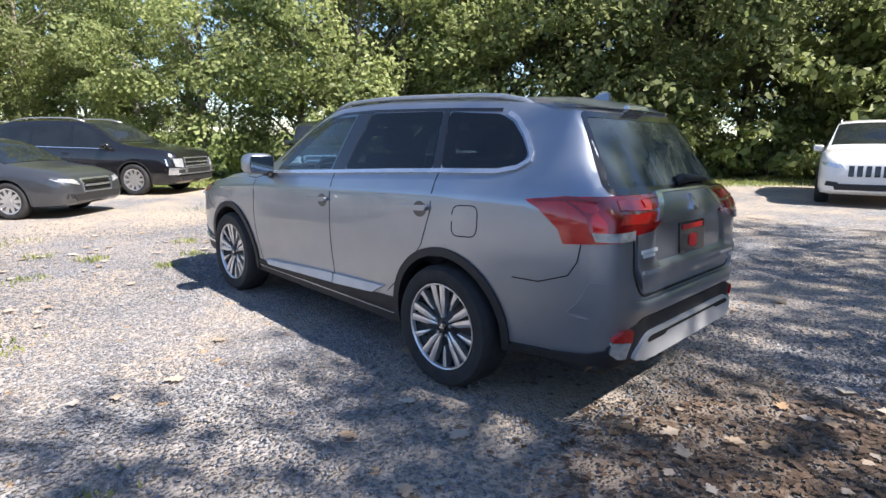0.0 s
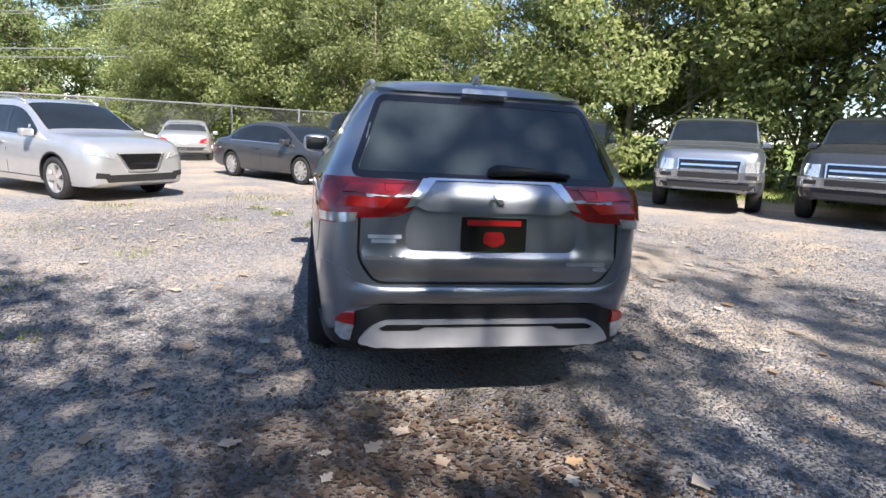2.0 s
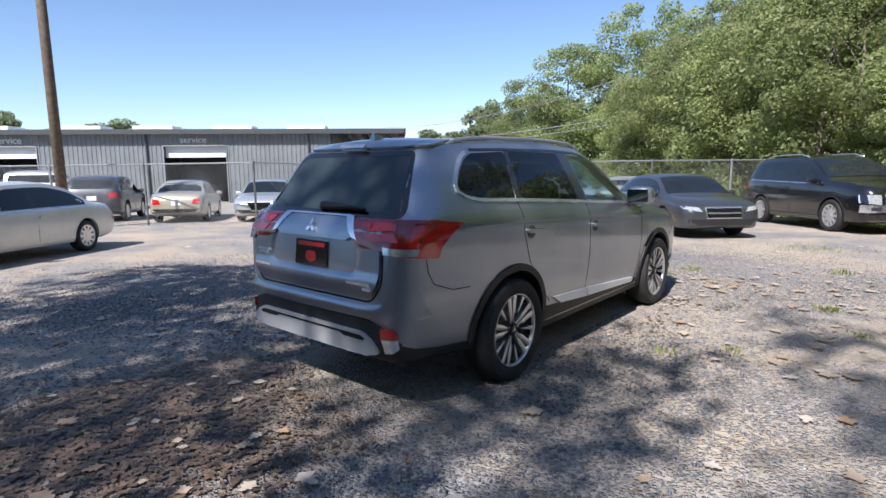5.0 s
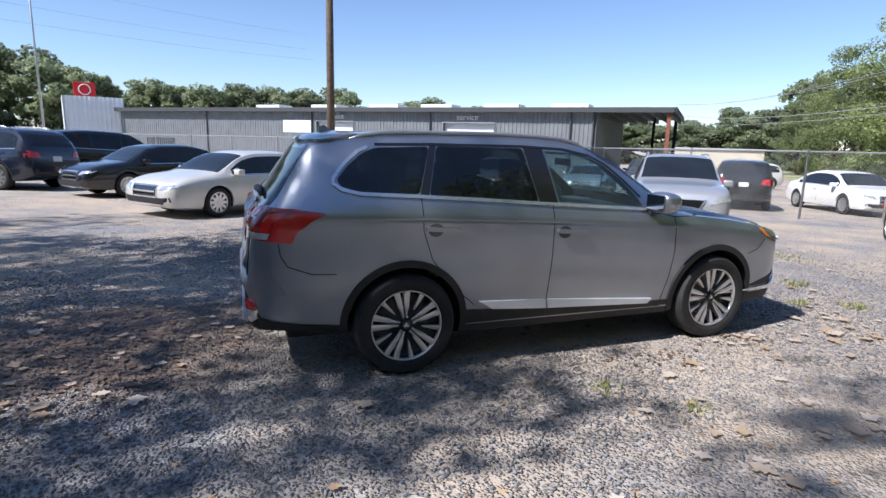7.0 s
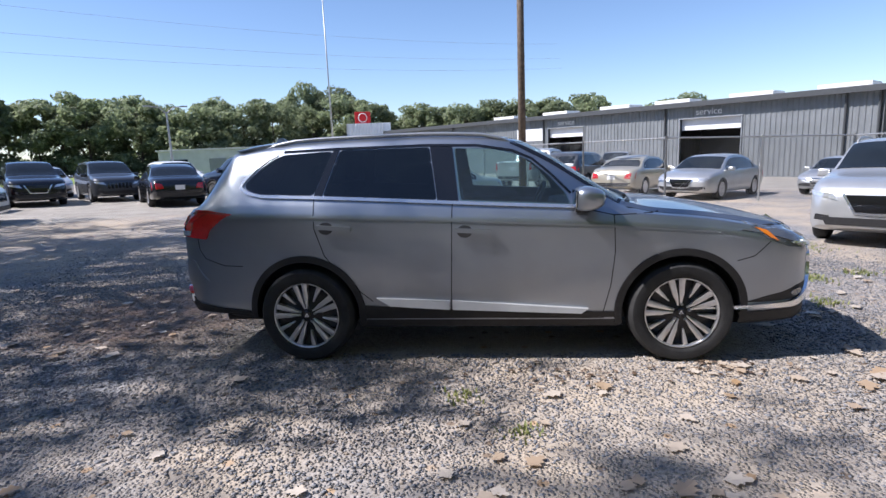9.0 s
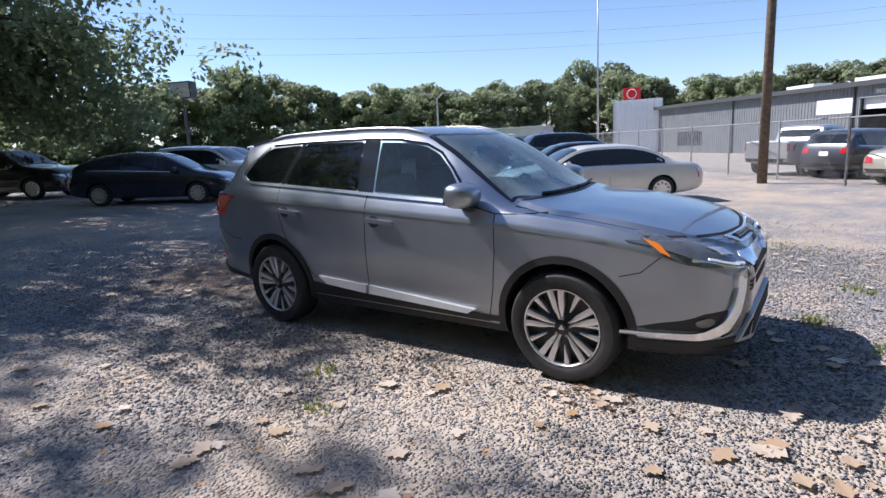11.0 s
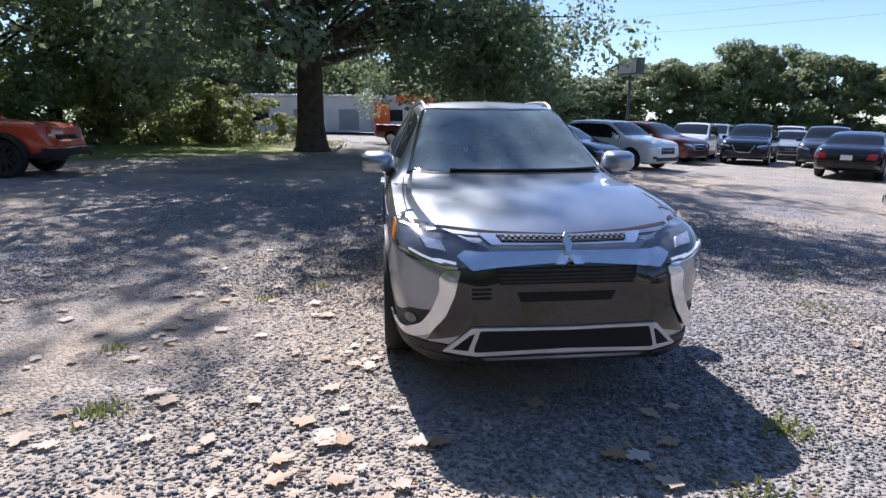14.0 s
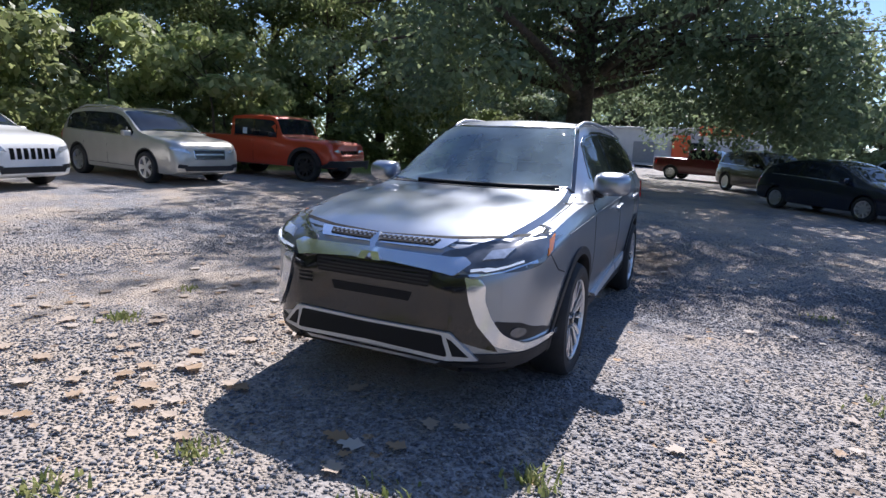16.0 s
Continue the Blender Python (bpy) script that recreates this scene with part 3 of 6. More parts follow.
def service_building():
    """Long low steel building; local x runs along its front from the canopy end, local y inward."""
    root = new("service_building")
    zb, zt = 0.0, 4.95
    L, D = 50.0, 14.0
    xs = [(0.0, 7.3), (11.4, 19.6), (23.3, 50.0)]
    for a, b in xs:
        corrugated("wall", (a, 0), (b, 0), zb, zt, M_metalwall, root)
    for a, b in ((7.3, 11.4), (19.6, 23.3)):
        corrugated("wall", (a, 0), (b, 0), 4.05, zt, M_metalwall, root)
        boxed("garage_door", (a, b, 0.25, 0.33, 3.3, 4.05), M_whitewall, root, label="white roller door raised most of the way")
        # added black sheet inside the bay stands in for its unlit depth
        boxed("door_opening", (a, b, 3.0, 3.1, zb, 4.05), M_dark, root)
        bm = bmesh.new()
        for x0, x1, z0, z1 in ((a - 0.06, a, 0, 4.12), (b, b + 0.06, 0, 4.12), (a, b, 4.05, 4.12)):
            box(bm, x0, x1, -0.08, 0.06, z0, z1)
        part("door_frame", bm, M_steel, root)
    corrugated("wall", (0, D), (0, 0), zb, zt, M_metalwall, root)
    corrugated("wall", (L, 0), (L, D), zb, zt, M_metalwall, root)
    corrugated("wall", (L, D), (0, D), zb, zt, M_metalwall, root)
    bm = bmesh.new()
    box(bm, -4.9, L + 0.3, -0.45, D, zt + 0.02, zt + 0.22, 0.03)
    part("roof", bm, M_roofmetal, root)
    bm = bmesh.new()
    box(bm, -4.9, L + 0.3, -0.55, -0.455, zt - 0.12, zt + 0.22, 0.015)
    part("gutter", bm, M_darkwall, root, "dark grey gutter and fascia")
    for x in (0.5, 5.4, 10.6, 15.2, 21.0, 27.0):
        boxed("roof_skylight", (x, x + 2.6, -.35, 1.4, zt + 0.215, zt + 0.46), M_paper, root, 0.05, "white raised roof skylight")
    for x in (0.15, 1.7, 12.5, 23.75, 36.0):
        bm = bmesh.new()
        tube(bm, [(x, -0.1, 0), (x, -0.1, zt)], 0.07, 8)
        part("downpipe", bm, M_darkwall, root)
    # canopy
    boxed("canopy_fascia", (-5.02, -4.92, -.45, D, zt - .14, zt + .24), M_darkwall, root)
    boxed("canopy_soffit", (-4.85, -.06, -.3, D - .2, zt - .01, zt + .012), M_darkwall, root, label="dark underside of the canopy")
    for x, y in ((-4.6, -0.2), (-4.6, 9.0)):
        boxed("canopy_post", (x - 0.12, x + 0.12, y - 0.12, y + 0.12, 0, zt), M_rust if y < 0 else M_dark, root)
    boxed("canopy_post", (-3.1, -2.9, 8.9, 9.1, 0, zt), M_dark, root)
    bm = bmesh.new()
    for i in range(6):
        box(bm, -4.8 + i * 0.9, -4.68 + i * 0.9, -0.3, D - 0.2, zt - 0.35, zt + 0.01)
    part("canopy_beam", bm, M_darkwall, root)
    boxed("window", (23.9, 26.9, -0.04, 0.05, 3.1, 4.15), M_whitewall, root, label="white framed panel")
    boxed("window", (40.5, 44.5, -0.02, 0.05, 0.9, 2.3), M_darkglass, root)
    # lettering over the bay
    for bx in (9.4, 21.3):
        cu = bpy.data.curves.new("sign_text", 'FONT')
        cu.body = "service"
        cu.size = 0.62
        cu.align_x = 'CENTER'
        cu.extrude = 0.02
        tmp = bpy.data.objects.new("tmp_text", cu)
        scene.collection.objects.link(tmp)
        me = bpy.data.meshes.new_from_object(tmp.evaluated_get(bpy.context.evaluated_depsgraph_get()))
        bpy.data.objects.remove(tmp)
        me.materials.clear()
        me.materials.append(M_paper)
        t = new("sign_text", me)
        t.parent = root
        t.matrix_basis = pose(bx, -0.09, 4.28, 90, 0, 0) @ Matrix.Diagonal((-1, 1, 1, 1))
        t["label"] = "white service lettering over the bay"
    return root


M_darkwall = mat("dark_trim", (0.06, 0.065, 0.07), 0.6, vary=0.1)
sb = service_building()
# local x runs from the canopy end along the front; the front faces the yard
bx, by = 20.5, 28.2
sb.matrix_basis = pose(bx, by, -1.15, 0, 0, 135) @ Matrix.Diagonal((1, -1, 1, 1))
tagged(sb, "long low grey corrugated steel service building with a rusty canopy", "building", kind="structure")

# ---- chain-link fence ----


def fence(p0, p1, h=1.95, bay=3.0):
    root = new("chain_link_fence")
    p0, p1 = Vector((*p0, 0)), Vector((*p1, 0))
    L = (p1 - p0).length
    d = (p1 - p0) / L
    nb = max(1, round(L / bay))
    for i in range(nb + 1):
        q = p0 + d * (L * i / nb)
        g = gz(q.x, q.y)
        bm = bmesh.new()
        tube(bm, [(q.x, q.y, g - 0.2), (q.x, q.y, g + h + 0.06)], 0.035, 8)
        part("post", bm, M_steel, root)
    for zz, nm in ((h, "top_rail"),):
        bm = bmesh.new()
        tube(bm, [(p0 + d * (L * i / nb)) + Vector((0, 0, gz(*(p0 + d * (L * i / nb)).xy) + zz)) for i in range(nb + 1)], 0.024, 6)
        part(nm, bm, M_steel, root)
    # woven wire: two families of slanting flat wires
    verts, faces = [], []
    w, step = 0.0045, 0.09

    def gp(s, z):
        q = p0 + d * s
        return (q.x, q.y, gz(q.x, q.y) + z)
    s = -h
    while s < L:
        for sg in (1, -1):
            a0, z0, a1, z1 = (s, 0.05, s + h, h) if sg > 0 else (s + h, 0.05, s, h)
            lo, hi = (a0, a1) if a0 < a1 else (a1, a0)
            if lo < 0 or hi > L:
                continue
            i = len(verts)
            verts += [gp(a0 - w, z0), gp(a0 + w, z0), gp(a1 + w, z1), gp(a1 - w, z1)]
            faces.append((i, i + 1, i + 2, i + 3))
        s += step
    mesh_arrays("wire_mesh", verts, faces, M_steel, root)
    tagged(root, "galvanised chain-link fence with a round top rail", "fence", kind="structure")


for p0, p1 in (((-12, 36), (3.0, 15.9)), ((3.0, 15.9), (5.0, 12.8)), ((5.0, 12.8), (10.9, 13.9)), ((10.9, 13.9), (13.0, 7.2)), ((13.0, 7.2), (15.2, 4.2)), ((15.2, 4.2), (26.0, -6.0))):
    fence(p0, p1)
# ---- vehicles ----
from mathutils.bvhtree import BVHTree


def loft(stations, sec):
    """A closed skin through cross-sections: sec(x) gives half of the outline from the middle of the floor up to the middle of the top."""
    bm = bmesh.new()
    rings = []
    for x in stations:
        half = sec(x)
        full = half + [(-y, z) for y, z in half[-2:0:-1]]
        rings.append([bm.verts.new((x, y, z)) for y, z in full])
    n = len(rings[0])
    for a, b in zip(rings, rings[1:]):
        for k in range(n):
            bm.faces.new((a[k], b[k], b[(k + 1) % n], a[(k + 1) % n]))
    bm.faces.new(rings[0])
    bm.faces.new(rings[-1][::-1])
    bmesh.ops.recalc_face_normals(bm, faces=bm.faces[:])
    return bm


def cut(ob, cutters):
    """Subtract closed meshes from ob for good."""
    for c in cutters:
        md = ob.modifiers.new("cut", 'BOOLEAN')
        md.operation = 'DIFFERENCE'
        md.solver = 'EXACT'
        md.object = c
        md.material_mode = 'TRANSFER'
    dg = bpy.context.evaluated_depsgraph_get()
    dg.update()
    me = bpy.data.meshes.new_from_object(ob.evaluated_get(dg))
    old = ob.data
    ob.modifiers.clear()
    ob.data = me
    bpy.data.meshes.remove(old)
    for c in cutters:
        d = c.data
        bpy.data.objects.remove(c)
        bpy.data.meshes.remove(d)
    return ob


VIEWS = {'left': (lambda u, v: (u, 4, v), (0, -1, 0)), 'right': (lambda u, v: (u, -4, v), (0, 1, 0)), 'top': (lambda u, v: (u, v, 6), (0, 0, -1)),
         'rear': (lambda u, v: (-7, u, v), (1, 0, 0)), 'front': (lambda u, v: (7, u, v), (-1, 0, 0))}


def patch(name, outline, view, bvh, off, sink, material, parent, step=0.1, label="", smooth=True, tilt=0.0):
    """A panel with the given outline, laid on a body seen from one side."""
    bm = bmesh.new()
    vs = [bm.verts.new((u, v, 0)) for u, v in outline]
    bm.faces.new(vs)
    us, ws = [p[0] for p in outline], [p[1] for p in outline]
    for k, (lo, hi) in enumerate(((min(us), max(us)), (min(ws), max(ws)))):
        n = max(1, int(math.ceil((hi - lo) / step)))
        for i in range(1, n):
            c = lo + (hi - lo) * i / n
            co, no = [0, 0, 0], [0, 0, 0]
            co[k], no[k] = c, 1
            bmesh.ops.bisect_plane(bm, geom=bm.verts[:] + bm.edges[:] + bm.faces[:], plane_co=co, plane_no=no, dist=1e-5)
    org, dr = VIEWS[view]
    dr = Vector(dr)
    bmesh.ops.triangulate(bm, faces=[f for f in bm.faces if len(f.verts) > 4])
    inner = {}
    for v in bm.verts:
        o = Vector(org(v.co.x, v.co.y))
        hit, no, _, _ = bvh.ray_cast(o, dr)
        if hit is None:
            hit, no, _, _ = bvh.find_nearest(o + dr * 4.5)
        if no.dot(dr) > 0:
            no = -no
        no = (no - dr * 0.6).normalized()
        inner[v] = hit - no * sink
        v.co = hit + no * ((off(v.co.x, v.co.y) if callable(off) else off) + tilt * (max(ws) - v.co.y))
    for f in bm.faces:
        f.normal_update()
        if f.normal.dot(dr) > 0:
            f.normal_flip()
    edge = [e for e in bm.edges if len(e.link_faces) == 1]
    low = {}
    for e in edge:
        for v in e.verts:
            if v not in low:
                low[v] = bm.verts.new(inner[v])
    for e in edge:
        a, b = e.verts
        f = bm.faces.new((a, b, low[b], low[a]))
        f.smooth = False
    bmesh.ops.recalc_face_normals(bm, faces=bm.faces[:])
    ob = part(name, bm, material, parent, label)
    if smooth:
        for p in ob.data.polygons:
            p.use_smooth = True
        ob.data.set_sharp_from_angle(angle=radians(40))
    return ob


def ribbon(pts, w):
    """An outline that follows a line at a set width."""
    L, R = [], []
    n = len(pts)
    for i, p in enumerate(pts):
        a, b = pts[max(i - 1, 0)], pts[min(i + 1, n - 1)]
        dx, dy = b[0] - a[0], b[1] - a[1]
        k = math.hypot(dx, dy) or 1
        L.append((p[0] - dy / k * w / 2, p[1] + dx / k * w / 2))
        R.append((p[0] + dy / k * w / 2, p[1] - dx / k * w / 2))
    return L + R[::-1]


def arc(cx, cz, r, a0, a1, n=18):
    return [(cx + r * math.cos(radians(a0 + (a1 - a0) * i / n)), cz + r * math.sin(radians(a0 + (a1 - a0) * i / n))) for i in range(n + 1)]


def cylinder_cutter(x, y0, y1, z, r, material, seg=36):
    bm = bmesh.new()
    rings = lathe(bm, [(r, y0), (r, y1)], seg)
    bm.faces.new(rings[0])
    bm.faces.new(rings[-1][::-1])
    bmesh.ops.translate(bm, verts=bm.verts[:], vec=(x, 0, z))
    bmesh.ops.recalc_face_normals(bm, faces=bm.faces[:])
    return part("cutter", bm, material)


def simple_wheel_meshes(r, w, spokes, metal, seg=32):
    bm = bmesh.new()
    rr = r * 0.68
    lathe(bm, [(rr, w / 2 - 0.02), (rr + 0.02, w / 2), (r * 0.93, w / 2 + 0.005), (r, w / 2 - 0.04), (r, -w / 2 + 0.04), (r * 0.93, -w / 2), (rr, -w / 2)], seg)
    bmesh.ops.recalc_face_normals(bm, faces=bm.faces[:])
    tyre = bpy.data.meshes.new("tyre")
    bm.to_mesh(tyre)
    bm.free()
    tyre.materials.append(M_tyre)
    tyre.polygons.foreach_set("use_smooth", [True] * len(tyre.polygons))
    bm = bmesh.new()
    lathe(bm, [(rr + 0.004, w / 2 - 0.005), (rr - 0.02, w / 2 - 0.01), (rr - 0.035, w / 2 - 0.07)], seg)
    for k in range(spokes):
        a = 2 * math.pi * k / spokes
        hw0, hw1 = rr * 0.17, rr * 0.24 * 5 / max(5, spokes)
        c, s = math.cos(a), math.sin(a)
        q = []
        for rad, hw, dep in ((rr * 0.12, hw0, 0.02), (rr * 0.99, hw1, 0.012)):
            for sg in (-1, 1):
                q.append((rad * c - sg * hw * s, w / 2 - dep, rad * s + sg * hw * c))
        vs = [bm.verts.new(p) for p in (q[0], q[1], q[3], q[2])]
        lo = [bm.verts.new((v.co.x, v.co.y - 0.05, v.co.z)) for v in vs]
        bm.faces.new(vs)
        for i in range(4):
            bm.faces.new((vs[i], lo[i], lo[(i + 1) % 4], vs[(i + 1) % 4]))
    rg = lathe(bm, [(rr * 0.2, w / 2 - 0.012), (rr * 0.2, w / 2 - 0.05)], 16)
    bm.faces.new(rg[0])
    bmesh.ops.recalc_face_normals(bm, faces=bm.faces[:])
    rim = bpy.data.meshes.new("rim")
    bm.to_mesh(rim)
    bm.free()
    rim.materials.append(metal)
    bm = bmesh.new()
    rg = lathe(bm, [(rr - 0.03, w / 2 - 0.075), (rr - 0.03, -w / 2 + 0.02)], 24)
    bm.faces.new(rg[0])
    bmesh.ops.recalc_face_normals(bm, faces=bm.faces[:])
    disc = bpy.data.meshes.new("hub_disc")
    bm.to_mesh(disc)
    bm.free()
    disc.materials.append(M_rimblack)
    return tyre, rim, disc


WHEELS = {}


def put_wheels(root, wb, track, r, w, spokes, shift, metal):
    key = (round(r, 2), w, spokes, metal.name)
    if key not in WHEELS:
        WHEELS[key] = simple_wheel_meshes(r, w, spokes, metal)
    tyre, rim, disc = WHEELS[key]
    for sx in (1, -1):
        for sy in (1, -1):
            wh = new("wheel", tyre)
            wh.parent = root
            wh.matrix_basis = pose(sx * wb / 2 + shift, sy * (track / 2), r, 0, 0, 0 if sy > 0 else 180)
            for nm, me in (("rim", rim), ("hub", disc)):
                o = new(nm, me)
                o.parent = wh


KINDS = {
    'sedan': dict(top=[(-.5, .50), (-.485, .62), (-.43, .69), (-.36, .715), (-.22, .94), (-.10, 1.0), (.05, .985), (.13, .93), (.28, .665), (.40, .60), (.47, .52), (.495, .45), (.5, .40)],
                  belt=[(-.5, .50), (-.4, .64), (.1, .615), (.3, .58), (.45, .50), (.5, .40)], roof=(-.20, .10), ws=(.125, .27), rw=(-.345, -.235), side=(-.30, .21), split=(-.02,), tum=.70),
    'coupe_low': dict(top=[(-.5, .50), (-.485, .60), (-.40, .70), (-.20, .93), (-.06, 1.0), (.05, .985), (.12, .93), (.26, .66), (.40, .58), (.47, .50), (.5, .40)],
                      belt=[(-.5, .48), (-.4, .62), (.1, .61), (.3, .57), (.45, .48), (.5, .38)], roof=(-.20, .10), ws=(.115, .25), rw=(-.36, -.21), side=(-.28, .19), split=(-.05,), tum=.68),
    'suv': dict(top=[(-.5, .44), (-.494, .58), (-.475, .70), (-.425, .88), (-.40, .945), (-.36, .972), (-.2, 1.0), (-.02, .99), (.05, .96), (.11, .88), (.225, .69), (.28, .655), (.40, .618), (.46, .575), (.488, .52), (.497, .45), (.5, .36)],
                belt=[(-.5, .42), (-.45, .65), (-.3, .635), (.1, .60), (.3, .585), (.45, .53), (.5, .36)], roof=(-.36, .03), ws=(.06, .22), rw=(-.474, -.412), side=(-.415, .185), split=(-.23, -.02), tum=.74),
    'hatch': dict(top=[(-.5, .48), (-.49, .62), (-.46, .74), (-.30, .93), (-.12, 1.0), (.02, .985), (.10, .92), (.30, .65), (.40, .59), (.47, .50), (.5, .40)],
                  belt=[(-.5, .46), (-.42, .66), (.1, .61), (.3, .57), (.45, .49), (.5, .38)], roof=(-.28, .06), ws=(.09, .27), rw=(-.45, -.31), side=(-.36, .20), split=(-.15, .05), tum=.70),
    'pickup': dict(top=[(-.5, .66), (-.49, .69), (-.155, .69), (-.148, .72), (-.138, .94), (-.11, .985), (-.02, 1.0), (.06, .985), (.10, .95), (.20, .71), (.24, .685), (.42, .66), (.478, .635), (.492, .58), (.5, .44)],
                   belt=[(-.5, .655), (-.16, .66), (.1, .65), (.25, .635), (.45, .58), (.5, .45)], roof=(-.12, .08), ws=(.098, .192), rw=(-.146, -.139), side=(-.118, .16), split=(.02,), tum=.80),
    'offroad': dict(top=[(-.5, .62), (-.49, .66), (-.23, .66), (-.222, .70), (-.215, .94), (-.20, .985), (-.05, 1.0), (.07, .99), (.10, .96), (.145, .70), (.17, .67), (.40, .64), (.455, .625), (.472, .58), (.478, .46), (.5, .42)],
                 belt=[(-.5, .62), (-.23, .645), (.1, .64), (.2, .63), (.44, .60), (.5, .38)], roof=(-.2, .09), ws=(.104, .143), rw=(-.221, -.216), side=(-.195, .115), split=(-.05,), tum=.90),
}


def vehicle(name, kind, color, x, y, heading, L, W, H, wb, wr, label, category="car", shift=0.0, grille='plain', rails=False, spokes=10, plate=True, group="parked vehicles"):
    """A parked vehicle: lofted body with wheel arches, glazing, lamps, grille, mirrors and wheels. heading: degrees of its nose from the x axis."""
    K = KINDS[kind]
    root = new(name)
    hw = W / 2
    top = pchip([p[0] * L for p in K['top']], [p[1] * H for p in K['top']])
    belt = pchip([p[0] * L for p in K['belt']], [p[1] * H for p in K['belt']])
    wid = pchip([a * L for a in (-.5, -.49, -.45, -.36, -.2, .2, .36, .44, .475, .495, .5)], [hw * a for a in (.82, .89, .95, .99, 1, 1, .99, .955, .90, .80, .70)])
    high = kind in ('pickup', 'offroad')
    low = pchip([a * L for a in (-.5, -.46, -.3, .3, .46, .5)], [a * wr for a in ((1.3, 1.15, .92, .92, 1.0, 1.1) if high else (1.15, .85, .62, .62, .65, .85))])

    def sec(xx):
        w, b, t, z0 = wid(xx), belt(xx), top(xx), low(xx)
        t = max(t, z0 + 0.2)
        b = min(b, t - 0.03)
        rise = max(0.0, (t - b) / (H - H * 0.62))
        we = w * (0.93 - (0.93 - K['tum']) * min(1, rise))
        cr = 0.03 + 0.03 * min(1, rise)
        mz = z0 + (b - z0) * 0.55
        return [(0, z0), (w * .8, z0), (w * .95, z0 + .03), (w * .985, z0 + .12), (w, mz), (w * .99, b - .06), (w * .965, b), (w * .965 + (we - w * .965) * .5 + .012 * rise, b + (t - cr - b) * .5), (we, t - cr), (we * .86, t - cr * .45), (we * .5, t - cr * .1), (0, t)]
    xs = sorted(set([round(L * (-.5 + i / 44), 4) for i in range(45)] + [round(p[0] * L, 4) for p in K['top']]))
    bm = loft(xs, sec)
    bvh = BVHTree.FromBMesh(bm)
    body = part("body", bm, [color, M_plastic], root, smooth=True)
    cut(body, [cylinder_cutter(s * wb / 2 + shift, sy * hw * 0.45, sy * (hw + 0.3), wr, wr * 1.16, M_plastic, 24) for s in (1, -1) for sy in (1, -1)])
    body.data.set_sharp_from_angle(angle=radians(38))
    for sy, vw in ((1, 'left'), (-1, 'right')):
        for s in (1, -1):
            patch("wheel_arch", arc(s * wb / 2 + shift, wr, wr * 1.14, -8, 188, 14) + arc(s * wb / 2 + shift, wr, wr * (1.22 if kind != 'offroad' else 1.36), 188, -8, 14), vw, bvh, 0.008 if kind != 'offroad' else 0.13, 0.05, color if kind in ('sedan', 'coupe_low', 'hatch') else M_plastic, root, 0.2)
        # side glass
        a, b = K['side'][0] * L, K['side'][1] * L
        cuts = [a] + [c * L for c in K['split']] + [b]
        for c0, c1 in zip(cuts, cuts[1:]):
            n = 6
            px = [c0 + 0.014 + (c1 - c0 - 0.028) * i / n for i in range(n + 1)]
            lo = [(q, belt(q) + 0.035) for q in px]
            hi = [(q, max(belt(q) + 0.05, top(q) - 0.115 * H / 1.6 - 0.02)) for q in px]
            patch("side_window", lo + hi[::-1], vw, bvh, 0.004, 0.01, M_darkglass, root, 0.3)
        for c in K['split']:
            q = c * L
            patch("door_pillar", [(q - .05, belt(q) + .034), (q + .05, belt(q) + .034), (q + .035, top(q) - .115 * H / 1.6 - .018), (q - .035, top(q) - .115 * H / 1.6 - .018)], vw, bvh, 0.007, 0.01, M_gloss, root, 0.3)
        if kind == 'suv':
            patch("sill_cladding", [(-wb / 2 + shift + wr * 1.2, low(0) + .015), (wb / 2 + shift - wr * 1.2, low(0) + .015), (wb / 2 + shift - wr * 1.2, low(0) + .14), (-wb / 2 + shift + wr * 1.2, low(0) + .15)], vw, bvh, 0.010, 0.02, M_plastic, root, 0.3, "black lower cladding")
        patch("belt_trim", ribbon([(a + (b - a) * i / 8, belt(a + (b - a) * i / 8) + 0.018) for i in range(9)], 0.016), vw, bvh, 0.008, 0.01, M_chrome if kind != 'offroad' else M_plastic, root, 0.3)
        for c in K['split']:
            q = c * L
            patch("door_seam", ribbon([(q, belt(q)), (q - 0.02, low(q) + 0.12)], 0.010), vw, bvh, 0.002, 0.004, M_seam, root, 0.3)
        for q in [c * L - 0.22 for c in K['split']][:2]:
            patch("door_handle", [(q, belt(q) - 0.14), (q + 0.17, belt(q) - 0.145), (q + 0.17, belt(q) - 0.115), (q, belt(q) - 0.11)], vw, bvh, 0.028, 0.01, color, root, 0.3)
        xm = b - 0.12
        bm = bmesh.new()
        box(bm, xm - 0.06, xm + 0.10, 0, 0.19, belt(xm) + 0.01, belt(xm) + 0.15, 0.035)
        mo = part("mirror", bm, color if kind not in ('offroad',) else M_plastic, root, smooth=True)
        mo.location = (0, wid(xm) * 0.96 if sy > 0 else -wid(xm) * 0.96 - 0.19, 0)
    def wfac(q):
        return sec(q)[8][0]
    a, b = K['ws'][0] * L, K['ws'][1] * L
    out = [(a, -wfac(a) + .03), (b, -wfac(b) + .05), (b, wfac(b) - .05), (a, wfac(a) - .03)]
    patch("windscreen", out, 'top', bvh, 0.009, 0.01, M_darkglass, root, 0.08)
    a, b = K['rw'][0] * L, K['rw'][1] * L
    out = [(a, -wfac(a) + .07), (b, -wfac(b) + .05), (b, wfac(b) - .05), (a, wfac(a) - .07)]
